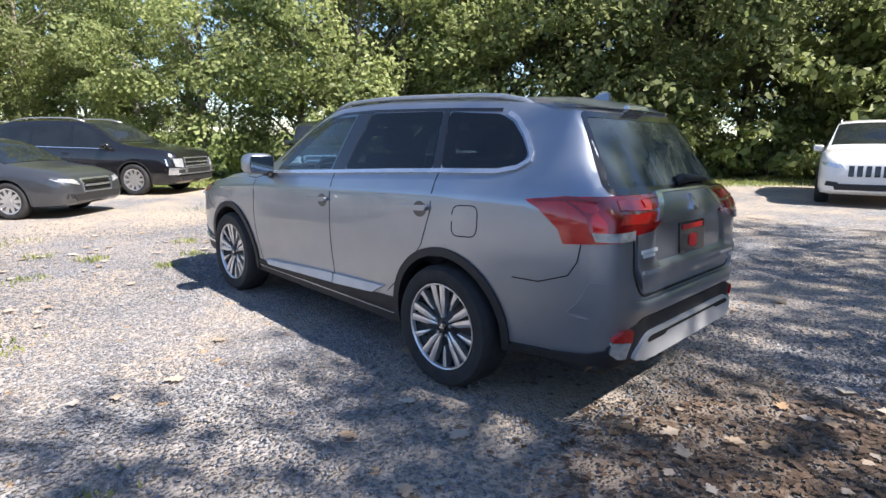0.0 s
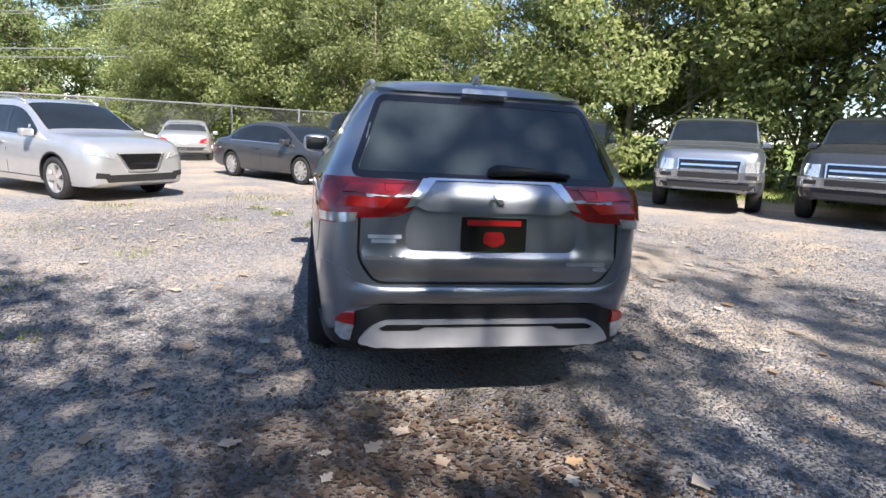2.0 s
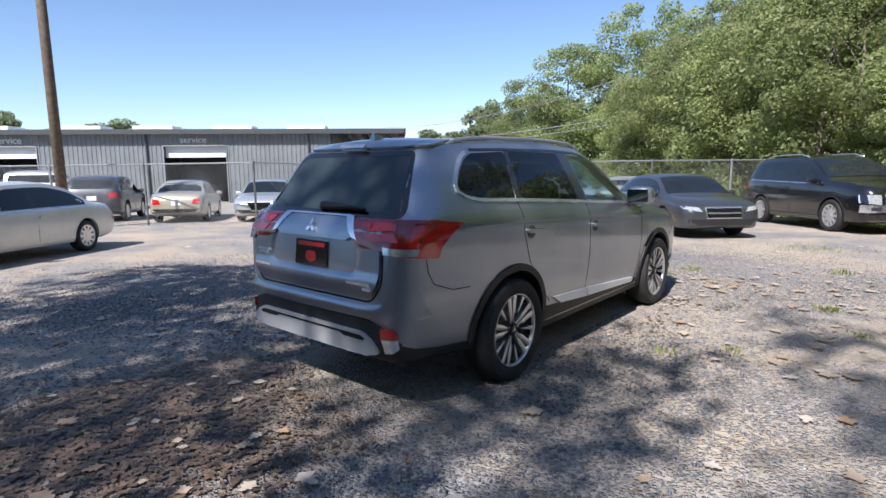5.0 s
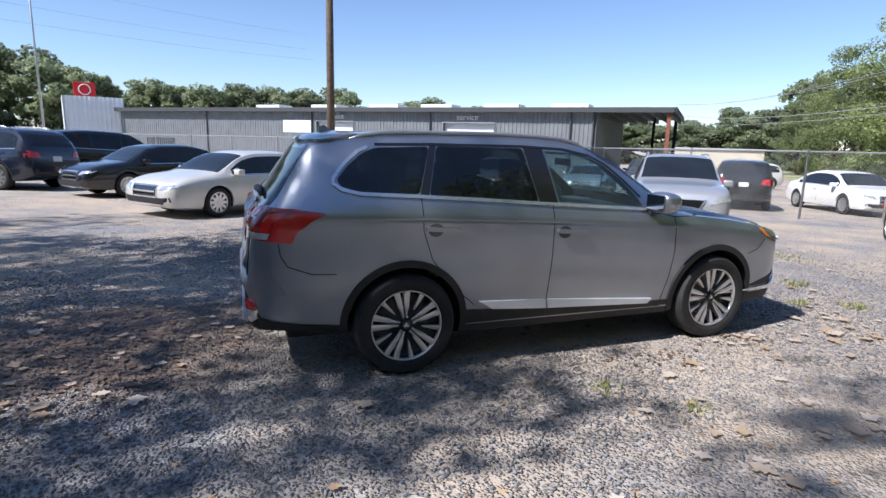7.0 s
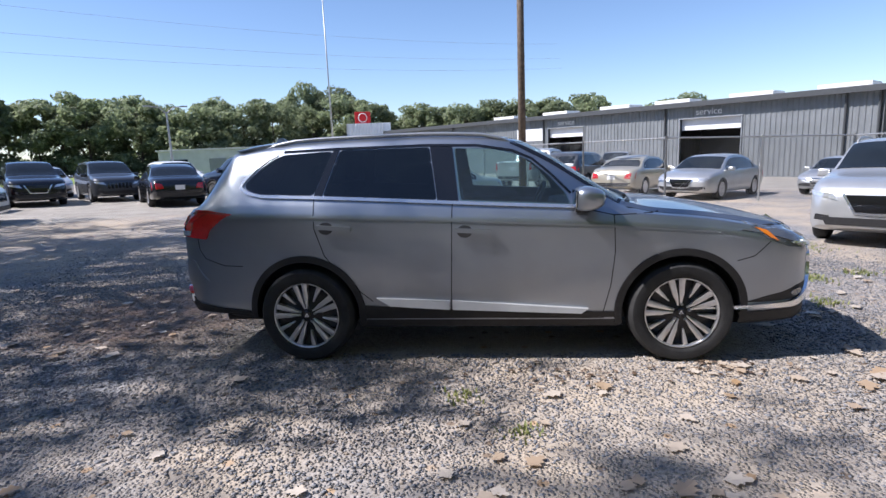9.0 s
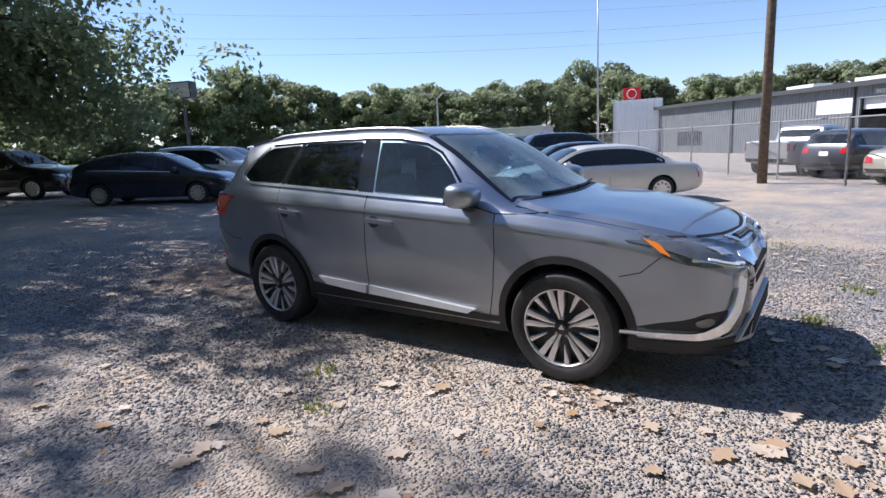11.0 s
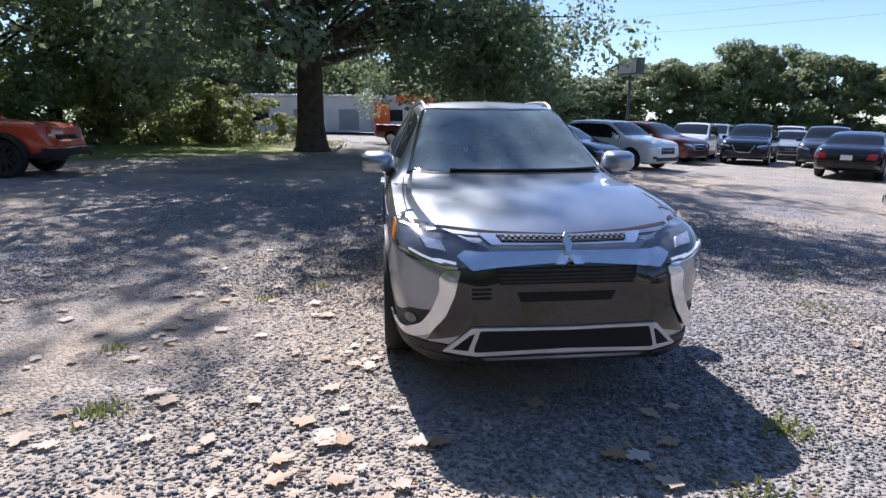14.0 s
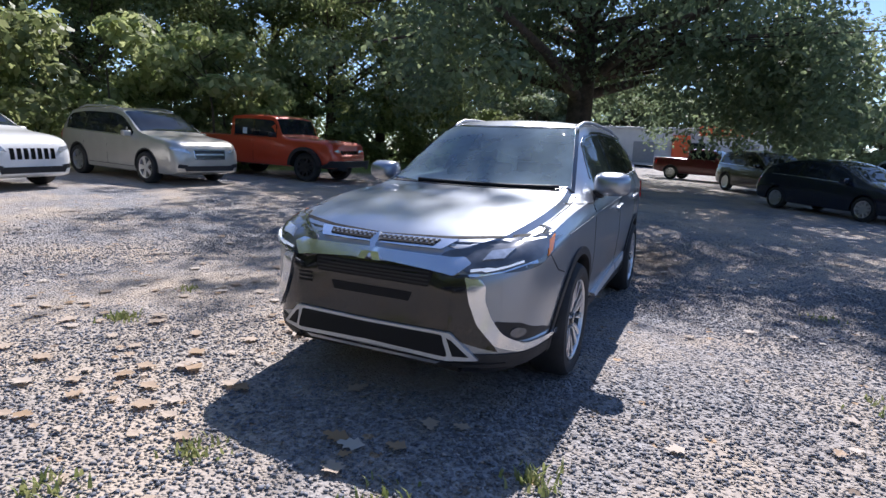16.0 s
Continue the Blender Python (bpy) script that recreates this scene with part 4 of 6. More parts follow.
    if kind in ('sedan', 'coupe_low', 'hatch'):
        patch("rear_window", out, 'top', bvh, 0.004, 0.01, M_darkglass, root, 0.2)
    else:
        ya, za, zb_ = wfac(b) - .06, top(a), top(b) - .06
        patch("rear_window", [(-ya, za), (ya, za), (ya * .94, zb_), (-ya * .94, zb_)], 'rear', bvh, 0.004, 0.01, M_darkglass, root, 0.25)
    # nose and tail
    zh = belt(.47 * L)
    for sy in (1, -1):
        if grille in ('truck', 'bars'):
            patch("headlight", [(sy * hw * .62, zh - .24), (sy * hw * .94, zh - .20), (sy * hw * .94, zh - .02), (sy * hw * .62, zh - .02)], 'front', bvh, 0.012, 0.03, M_lampclear, root, 0.12)
        else:
            patch("headlight", [(sy * hw * .52, zh - .10), (sy * hw * .90, zh - .03), (sy * hw * .93, zh + .03 if kind not in ('offroad',) else zh - .06), (sy * hw * .60, zh - .0)], 'front', bvh, 0.012, 0.03, M_lampclear, root, 0.12)
        zt = belt(-.45 * L)
        if kind in ('pickup', 'offroad'):
            o = [(sy * hw * .80, zt - .32), (sy * hw * .94, zt - .32), (sy * hw * .94, zt - .04), (sy * hw * .80, zt - .04)]
        else:
            o = [(sy * hw * .55, zt - .22), (sy * hw * .93, zt - .24), (sy * hw * .93, zt - .02), (sy * hw * .60, zt - .06)]
        patch("tail_light", o, 'rear', bvh, 0.012, 0.03, M_lampred, root, 0.12)
        patch("fog_light", [(sy * hw * .62, .36 * zh + .10), (sy * hw * .84, .38 * zh + .10), (sy * hw * .82, .38 * zh + .19), (sy * hw * .62, .38 * zh + .17)], 'front', bvh, 0.008, 0.02, M_plastic, root, 0.15)
    g0, g1 = zh - .26, zh - .02
    big = grille in ('truck', 'bars', 'seven')
    gw = hw * (.54 if big else .44)
    if grille == 'vee':
        patch("grille", [(-gw, zh - .02), (-gw * .62, zh - .28), (gw * .62, zh - .28), (gw, zh - .02)], 'front', bvh, 0.010, 0.03, M_gloss, root, 0.12)
        for sy in (1, -1):
            patch("grille_surround", ribbon([(sy * gw * 1.02, zh - .01), (sy * gw * .62, zh - .29), (0, zh - .30)], 0.035), 'front', bvh, 0.022, 0.03, M_chrome, root, 0.12)
    elif grille == 'seven':
        for i in range(7):
            c = (i - 3) * gw * .26
            patch("grille_slot", [(c - gw * .085, g0 + .02), (c + gw * .085, g0 + .02), (c + gw * .085, g1 - .01), (c - gw * .085, g1 - .01)], 'front', bvh, 0.006, 0.02, M_gloss, root, 0.2)
    else:
        h0 = zh - (.40 if big else .22)
        patch("grille", [(-gw * .94, h0), (gw * .94, h0), (gw, g1), (-gw, g1)], 'front', bvh, 0.010, 0.03, M_gloss, root, 0.12)
        patch("grille_frame", ribbon([(-gw, g1 + .01), (-gw * .95, h0 - .01), (gw * .95, h0 - .01), (gw, g1 + .01), (-gw, g1 + .01)], 0.03), 'front', bvh, 0.022, 0.03, M_chrome, root, 0.12)
        for i in range(3 if big else 1):
            zz = h0 + (g1 - h0) * (i + 1) / (4 if big else 2)
            patch("grille_bar", [(-gw * .9, zz - .018), (gw * .9, zz - .018), (gw * .9, zz + .018), (-gw * .9, zz + .018)], 'front', bvh, 0.024, 0.01, M_chrome, root, 0.15)
    zl = low(.49 * L)
    bump = M_plastic
    patch("front_bumper_inset", [(-hw * .66, zl + .05), (hw * .66, zl + .05), (hw * .72, zl + .17), (-hw * .72, zl + .17)], 'front', bvh, 0.014, 0.03, bump, root, 0.12)
    if grille in ('truck', 'bars'):
        patch("front_bumper", [(-hw * .93, zl + .20), (hw * .93, zl + .20), (hw * .93, zl + .37), (-hw * .93, zl + .37)], 'front', bvh, 0.05, 0.05, M_chrome, root, 0.1)
        patch("bumper_step_pad", [(-hw * .52, zl + .24), (hw * .52, zl + .24), (hw * .52, zl + .345), (-hw * .52, zl + .345)], 'front', bvh, 0.056, 0.01, M_plastic, root, 0.15)
        for sy in (1, -1):
            patch("bumper_lamp", [(sy * hw * .64, zl + .25), (sy * hw * .82, zl + .25), (sy * hw * .82, zl + .32), (sy * hw * .64, zl + .32)], 'front', bvh, 0.056, 0.01, M_plastic, root, 0.15)
    if kind == 'offroad':
        patch("front_bumper", [(-hw * .95, zl + .03), (hw * .95, zl + .03), (hw * .92, zl + .20), (-hw * .92, zl + .20)], 'front', bvh, 0.16, 0.02, M_plastic, root, 0.1, "black steel front bumper")
        patch("window_paper", [(-.13 * L, belt(0) + .07), (-.10 * L, belt(0) + .07), (-.10 * L, belt(0) + .25), (-.13 * L, belt(0) + .25)], 'right', bvh, 0.010, 0.004, M_paper, root, 0.3, "white paper sheet in the window")
    patch("rear_bumper_trim", [(-hw * .8, low(-.49 * L) + .02), (hw * .8, low(-.49 * L) + .02), (hw * .8, low(-.49 * L) + .14), (-hw * .8, low(-.49 * L) + .14)], 'rear', bvh, 0.014, 0.03, bump, root, 0.12)
    if plate:
        zt = belt(-.45 * L) * .78
        patch("number_plate", [(-.15, zt - .075), (.15, zt - .075), (.15, zt + .075), (-.15, zt + .075)], 'rear', bvh, 0.012, 0.01, M_paper, root, 0.3)
    if rails:
        for sy in (1, -1):
            bm = bmesh.new()
            a, b = K['roof'][0] * L, K['roof'][1] * L
            tube(bm, [(a + (b - a) * i / 6, sy * (wfac(a + (b - a) * i / 6) - .05), top(a + (b - a) * i / 6) - .03 + (.045 if 0 < i < 6 else 0)) for i in range(7)], 0.018, 6)
            part("roof_rail", bm, M_satin, root, smooth=True)
    put_wheels(root, wb, W - 0.23, wr, 0.21 if wr < .37 else .25, spokes, shift, M_rimblack if kind == 'offroad' else M_alu)
    hx, hy = math.cos(radians(heading)), math.sin(radians(heading))
    root.matrix_basis = pose(x, y, 0, 0, 0, heading)
    zf, zr_ = gz(x + hx * wb / 2, y + hy * wb / 2), gz(x - hx * wb / 2, y - hy * wb / 2)
    zl_, zq = gz(x - hy * .75, y + hx * .75), gz(x + hy * .75, y - hx * .75)
    root.matrix_basis = pose(x, y, (zf + zr_) / 2, 0, 0, heading) @ pose(0, 0, 0, math.degrees(math.atan2(zl_ - zq, 1.5)), math.degrees(math.atan2(zr_ - zf, wb)), 0)
    tagged(root, label, category, group)
    return root


vehicle("sedan", 'sedan', M_darkgrey, 10.3, 1.85, 223, 4.82, 1.82, 1.47, 2.775, .33, "dark grey sedan with silver wheels parked on gravel", grille='plain', rails=False)
vehicle("suv", 'suv', M_black, 13.65, -1.17, 219, 5.30, 2.03, 1.92, 3.07, .39, "large black SUV with chrome grille and roof rails", grille='truck', rails=True)
vehicle("suv", 'suv', M_silver, 7.0, 5.8, 231, 4.68, 1.84, 1.69, 2.705, .36, "silver SUV with dark V-shaped grille surround", grille='vee', rails=True, spokes=5)
vehicle("pickup_truck", 'pickup', M_green, 9.8, -5.8, 146, 5.89, 1.98, 1.86, 3.68, .39, "black-green pickup truck with broad chrome grille", "pickup truck", grille='truck')
vehicle("pickup_truck", 'pickup', M_grey, 6.9, -7.9, 143, 5.9, 1.98, 1.90, 3.7, .41, "dark grey heavy pickup truck with chrome bumper", "pickup truck", grille='truck')
vehicle("pickup_truck", 'pickup', M_darkgrey, 4.6, -10.0, 128, 5.8, 1.98, 1.95, 3.65, .42, "lifted grey pickup truck with big tyres", "pickup truck", grille='bars')
vehicle("suv", 'suv', M_white, -1.35, -12.8, 100, 4.82, 1.94, 1.76, 2.915, .37, "white SUV with seven-slot black grille", grille='seven', rails=True)
vehicle("suv", 'suv', M_champagne, -5.5, -12.15, 85, 5.17, 1.99, 1.80, 3.02, .38, "champagne-silver SUV with wide chrome-barred grille", grille='plain', rails=True, spokes=5)
vehicle("offroad_pickup", 'offroad', M_red, -9.1, -10.75, 92, 5.3, 1.87, 1.88, 3.3, .42, "orange-red open-bodied off-road pickup with black fenders", "off-roader", grille='seven')
vehicle("hatchback", 'hatch', M_navy, -13.75, 4.85, 39, 4.48, 1.75, 1.49, 2.70, .31, "dark blue hatchback car on the gravel", spokes=10)
vehicle("suv", 'suv', M_white, -14.95, 7.55, 30, 4.26, 1.78, 1.65, 2.555, .34, "small white SUV beside the lane", spokes=5)
vehicle("sedan", 'sedan', M_pale, -2.25, 9.6, 218, 4.84, 1.84, 1.40, 2.75, .31, "pale silver sedan with steel wheel covers")
vehicle("sedan", 'sedan', M_black, -4.6, 14.2, 217, 4.87, 1.83, 1.47, 2.775, .33, "black sedan with multi-spoke wheels and chrome grille", spokes=14)
vehicle("suv", 'suv', M_navy, -9.6, 16.4, 150, 5.1, 2.0, 1.80, 3.02, .38, "dark blue SUV with roof rack bars", rails=True)

# vehicles behind the fence
vehicle("sedan", 'sedan', M_silver, 19.0, 6.5, 10, 4.85, 1.83, 1.46, 2.8, .33, "silver sedan with red tail lamps behind the fence", group="cars behind the fence")
vehicle("sedan", 'sedan', M_beige, 5.4, 18.1, 55, 4.85, 1.8, 1.47, 2.8, .32, "beige sedan parked behind the fence", group="cars behind the fence")
vehicle("sedan", 'sedan', M_silver, 7.4, 15.7, 228, 4.85, 1.83, 1.47, 2.8, .33, "silver sedan behind the chain-link fence", grille='vee', group="cars behind the fence")
vehicle("sports_coupe", 'coupe_low', M_silver, 12.2, 16.5, 225, 4.3, 1.82, 1.32, 2.65, .33, "low silver sports coupe behind the fence", group="cars behind the fence")
vehicle("suv", 'suv', M_black, 18.0, 19.9, 225, 4.7, 1.84, 1.70, 2.7, .36, "black SUV behind the fence", group="cars behind the fence")
vehicle("suv", 'suv', M_black, 15.0, 11.2, 45, 4.65, 1.84, 1.70, 2.7, .36, "black SUV seen from behind through the fence", group="cars behind the fence")
vehicle("sedan", 'sedan', M_white, 17.9, 9.3, 245, 4.85, 1.8, 1.46, 2.85, .33, "white sedan behind the chain-link fence", group="cars behind the fence")
vehicle("sedan", 'sedan', M_silver, 21.3, 20.4, 225, 4.8, 1.8, 1.45, 2.8, .32, "silver sedan in the rear yard", grille='vee', group="cars behind the fence")
vehicle("suv", 'suv', M_white, 29.0, 23.5, 170, 4.8, 1.9, 1.75, 2.8, .38, "white SUV in the rear yard", group="cars behind the fence")
vehicle("suv", 'suv', M_darkgrey, 3.6, 20.9, 58, 4.65, 1.84, 1.68, 2.7, .36, "dark brownish-grey SUV parked behind the fence", group="cars behind the fence")
vehicle("pickup_truck", 'pickup', M_silver, 1.9, 23.0, 62, 5.8, 2.0, 1.9, 3.65, .40, "silver pickup truck seen from behind", "pickup truck", group="cars behind the fence")
vehicle("suv", 'suv', M_silver, 7.0, 30.5, 250, 4.7, 1.9, 1.75, 2.8, .36, "silver SUV at the service bay", group="cars behind the fence")
# rows beside the lane
vehicle("suv", 'suv', M_maroon, -18.5, 10.6, 30, 4.6, 1.84, 1.65, 2.66, .35, "maroon SUV in the row by the lane", group="cars in the row")
vehicle("suv", 'suv', M_white, -20.0, 13.4, 320, 4.6, 1.84, 1.68, 2.66, .35, "white SUV in the row by the lane", group="cars in the row")
vehicle("suv", 'suv', M_black, -18.3, 15.2, 318, 4.65, 1.84, 1.68, 2.7, .36, "black SUV with chrome V grille in the row", grille='vee', group="cars in the row")
vehicle("suv", 'suv', M_darkgrey, -16.9, 17.6, 318, 4.65, 1.84, 1.66, 2.7, .36, "dark grey SUV in the row by the lane", grille='seven', group="cars in the row")
vehicle("sedan", 'sedan', M_black, -12.4, 15.0, 130, 4.85, 1.83, 1.47, 2.78, .33, "black sedan seen from behind on the lane", group="cars in the row")
vehicle("suv", 'suv', M_white, -15.6, 20.6, 318, 4.5, 1.8, 1.62, 2.6, .34, "white SUV in the far row", group="cars in the row")
vehicle("suv", 'suv', M_silver, -23.5, 16.6, 318, 4.65, 1.84, 1.68, 2.7, .36, "silver SUV in the far row", group="cars in the row")
vehicle("suv", 'suv', M_navy, -12.6, 21.8, 140, 5.1, 2.0, 1.80, 3.0, .38, "dark blue SUV seen from behind in the far row", rails=True, group="cars in the row")
vehicle("sedan", 'sedan', M_silver, -22.0, 20.0, 318, 4.8, 1.82, 1.46, 2.75, .33, "silver sedan in the far row", group="cars in the row")
vehicle("suv", 'suv', M_black, -7.0, 20.5, 40, 5.2, 2.0, 1.88, 3.0, .39, "large black SUV parked by the building", group="cars in the row")
vehicle("suv", 'suv', M_white, -25.5, 22.5, 318, 4.6, 1.84, 1.68, 2.66, .35, "white SUV in the far row", group="cars in the row")
vehicle("old_pickup", 'pickup', M_maroon, -28.5, 1.4, 72, 5.3, 1.9, 1.72, 3.2, .36, "old dark red pickup truck with a faded bed", "pickup truck")
vehicle("suv", 'suv', M_black, -21.0, 3.6, 30, 4.6, 1.85, 1.70, 2.7, .36, "black SUV in tree shade by the lane")
# ---- the grey SUV in the middle ----
HT = pchip([-2.345, -2.33, -2.30, -2.24, -2.17, -2.06, -1.95, -1.90, -1.70, -1.2, -.55, -.05, .22, .42, .70, .98, 1.10, 1.50, 1.85, 2.05, 2.18, 2.26, 2.30],
           [.60, .85, 1.08, 1.165, 1.245, 1.40, 1.545, 1.59, 1.62, 1.65, 1.655, 1.635, 1.59, 1.50, 1.325, 1.15, 1.105, 1.055, .99, .94, .89, .83, .74])
HB = pchip([-2.345, -2.30, -2.2, -1.8, -1.2, -.24, .6, 1.0, 1.5, 1.9, 2.15, 2.30], [.58, 1.02, 1.13, 1.185, 1.17, 1.12, 1.075, 1.045, .99, .91, .83, .70])
HW = pchip([-2.345, -2.33, -2.28, -2.15, -1.9, -1.5, -1.1, 0, 1.1, 1.5, 1.75, 1.95, 2.08, 2.18, 2.25, 2.30], [.58, .66, .745, .805, .838, .862, .868, .868, .868, .862, .852, .825, .785, .71, .60, .45])
HL = pchip([-2.345, -2.25, -2.0, -1.7, -1.0, 1.0, 1.6, 2.0, 2.2, 2.30], [.38, .345, .33, .30, .235, .235, .24, .25, .255, .285])
HE = pchip([-2.345, -2.2, -1.9, -1.2, 0, .25, .45, .75, 1.0, 1.5, 2.0, 2.3], [.60, .645, .575, .58, .58, .565, .60, .655, .70, .735, .66, .36])


def hero_section(x, inset=0.0, floor=None):
    w, b, t, z0, we = HW(x) - inset, HB(x), HT(x) - inset, HL(x), HE(x) - inset
    if floor is not None:
        z0 = floor
    t = max(t, z0 + .1)
    b = min(b, t - .045)
    we = min(we, w * .93)
    cr = .055 if x < 1.0 else .04
    h = b - z0
    k = min(1, h)
    return [(0, z0), (w * .55, z0), (w * .86, z0), (w * .935, z0 + .02), (w * .95, z0 + .08 * k), (w * .960, z0 + .15 * h + .03), (w * .974, z0 + .28 * h + .01), (w * .989, z0 + .42 * h), (w * .999, z0 + .56 * h), (w, z0 + .66 * h), (w * .993, b - .135 * k),
            (w * .991, b - .09 * k), (w * .976, b - .062 * k), (w * .962, b - .02), (w * .945, b + .004),
            (w * .945 + (we - w * .945) * .35 + .012, b + (t - cr - b) * .33), (w * .945 + (we - w * .945) * .68 + .012, b + (t - cr - b) * .66), (we + .004, t - cr - .012), (we - .03, t - cr + .018), (we * .82, t - cr * .42), (we * .5, t - cr * .14), (we * .22, t - .002), (0, t)]


def hero_body_bm():
    xs = sorted(set([round(-2.345 + 4.645 * i / 96, 4) for i in range(97)] + [-2.33, -2.31, -2.285, -2.26, -2.22, -2.19, -2.15, -1.93, 2.20, 2.24, 2.27, 2.285]))
    return loft(xs, hero_section)

# ---- hero parts ----


def prism(outline, axis, a, b, material):
    """A closed straight-sided cutter; outline in (x, z), (x, y) or (y, z) for axis y, z or x."""
    bm = bmesh.new()
    f = {'y': lambda u, v, w: (u, w, v), 'z': lambda u, v, w: (u, v, w), 'x': lambda u, v, w: (w, u, v)}[axis]
    lo = [bm.verts.new(f(u, v, a)) for u, v in outline]
    hi = [bm.verts.new(f(u, v, b)) for u, v in outline]
    bm.faces.new(lo)
    bm.faces.new(hi[::-1])
    n = len(lo)
    for i in range(n):
        bm.faces.new((lo[i], hi[i], hi[(i + 1) % n], lo[(i + 1) % n]))
    bmesh.ops.recalc_face_normals(bm, faces=bm.faces[:])
    return part("cutter", bm, material)


def rounded(pts, r=0.03, n=4):
    """Round the corners of an outline."""
    out = []
    m = len(pts)
    for i, p in enumerate(pts):
        a, b = Vector(pts[i - 1]), Vector(pts[(i + 1) % m])
        p = Vector(p)
        da, db = (a - p), (b - p)
        k = min(r, da.length * .45, db.length * .45)
        p0, p1 = p + da.normalized() * k, p + db.normalized() * k
        for j in range(n + 1):
            t = j / n
            q = p0 * (1 - t) ** 2 + p * 2 * t * (1 - t) + p1 * t * t
            out.append((q.x, q.y))
    return out


def mir(o):
    return [(-u, v) for u, v in o][::-1]


def hero_wheel(root, x, y, flip):
    """Two-tone alloy: black pockets and twenty machined blades in pairs."""
    r, w = .352, .225
    rr = .246
    bm = bmesh.new()
    lathe(bm, [(rr - .005, w / 2 - .02), (rr + .012, w / 2 - .004), (r * .80, w / 2 + .006), (r * .93, w / 2 + .002), (r * .975, w / 2 - .018), (r, w / 2 - .045), (r, -w / 2 + .045), (r * .975, -w / 2 + .018), (r * .93, -w / 2), (rr, -w / 2 + .01)], 64)
    bmesh.ops.recalc_face_normals(bm, faces=bm.faces[:])
    wheel = part("wheel", bm, M_tyre, root, "black road tyre on a two-tone alloy rim", True)
    wheel.data.set_sharp_from_angle(angle=radians(35))
    bm = bmesh.new()
    lathe(bm, [(rr + .002, w / 2 - .006), (rr - .004, w / 2 - .004), (rr - .009, w / 2 - .016), (rr - .012, w / 2 - .03)], 64)
    part("rim", bm, M_alu, wheel, "machined alloy rim edge", True)
    bm = bmesh.new()
    rg = lathe(bm, [(rr - .011, w / 2 - .029), (rr - .021, w / 2 - .080), (rr - .10, w / 2 - .055), (.06, w / 2 - .045), (.045, w / 2 - .03)], 48)
    bm.faces.new(rg[-1])
    part("rim_pocket", bm, M_rimblack, wheel, "black painted wheel pockets", True)
    # five pairs of broad machined blades with a slim slit, and a short tapered blade between each pair
    pair = ((.046, .010, .006, .034), (.085, .0135, .0095, .027), (.125, .021, .0165, .020), (.18, .0275, .0185, .016), (rr - .012, .036, .0215, .012))
    lone = ((.115, 0, .004, .026), (.16, 0, .0095, .019), (rr - .012, 0, .0165, .013))
    for k in range(5):
        for turn_, rows_, signs in ((2 * math.pi * k / 5 + .16, pair, (-1, 1)), (2 * math.pi * (k + .5) / 5 + .16, lone, (1,))):
            dx, dz = math.cos(turn_), math.sin(turn_)
            for sg in signs:
                bm = bmesh.new()
                vr = []
                for rad, mid_, hw, dep in rows_:
                    q = []
                    for o, d in ((-hw, .003), (0, 0), (hw, .003), (hw * .9, .045), (-hw * .9, .045)):
                        lat = sg * mid_ + o
                        q.append(bm.verts.new((rad * dx - lat * dz, w / 2 - dep - d, rad * dz + lat * dx)))
                    vr.append(q)
                for r0, r1 in zip(vr, vr[1:]):
                    for i in range(5):
                        bm.faces.new((r0[i], r0[(i + 1) % 5], r1[(i + 1) % 5], r1[i]))
                bm.faces.new(vr[0])
                bm.faces.new(vr[-1][::-1])
                bmesh.ops.recalc_face_normals(bm, faces=bm.faces[:])
                part("spoke", bm, M_alu, wheel)
    bm = bmesh.new()
    rg = lathe(bm, [(.031, w / 2 - .05), (.031, w / 2 - .024), (.026, w / 2 - .020)], 24)
    bm.faces.new(rg[-1])
    part("centre_cap", bm, M_gloss, wheel, "gloss black centre cap", False)
    for k in range(3):
        a = math.radians(90 + 120 * k)
        bm = bmesh.new()
        c, s = math.cos(a), math.sin(a)
        q = [(0, 0), (.008, .009), (0, .019), (-.008, .009)]
        bm.faces.new([bm.verts.new((u * s + v * c, w / 2 - .0185, -u * c + v * s)) for u, v in q])
        part("cap_mark", bm, M_chrome, wheel)
    for k in range(5):
        a = 2 * math.pi * k / 5 + .4
        bm = bmesh.new()
        rg = lathe(bm, [(.010, w / 2 - .045), (.010, w / 2 - .026), (.006, w / 2 - .022)], 8)
        bm.faces.new(rg[-1])
        bmesh.ops.translate(bm, verts=bm.verts[:], vec=(.057 * math.cos(a), 0, .057 * math.sin(a)))
        part("lug_nut", bm, M_steel, wheel)
    wheel.matrix_basis = pose(x, y, r, 0, 0, 180 if flip else 0)
    return wheel


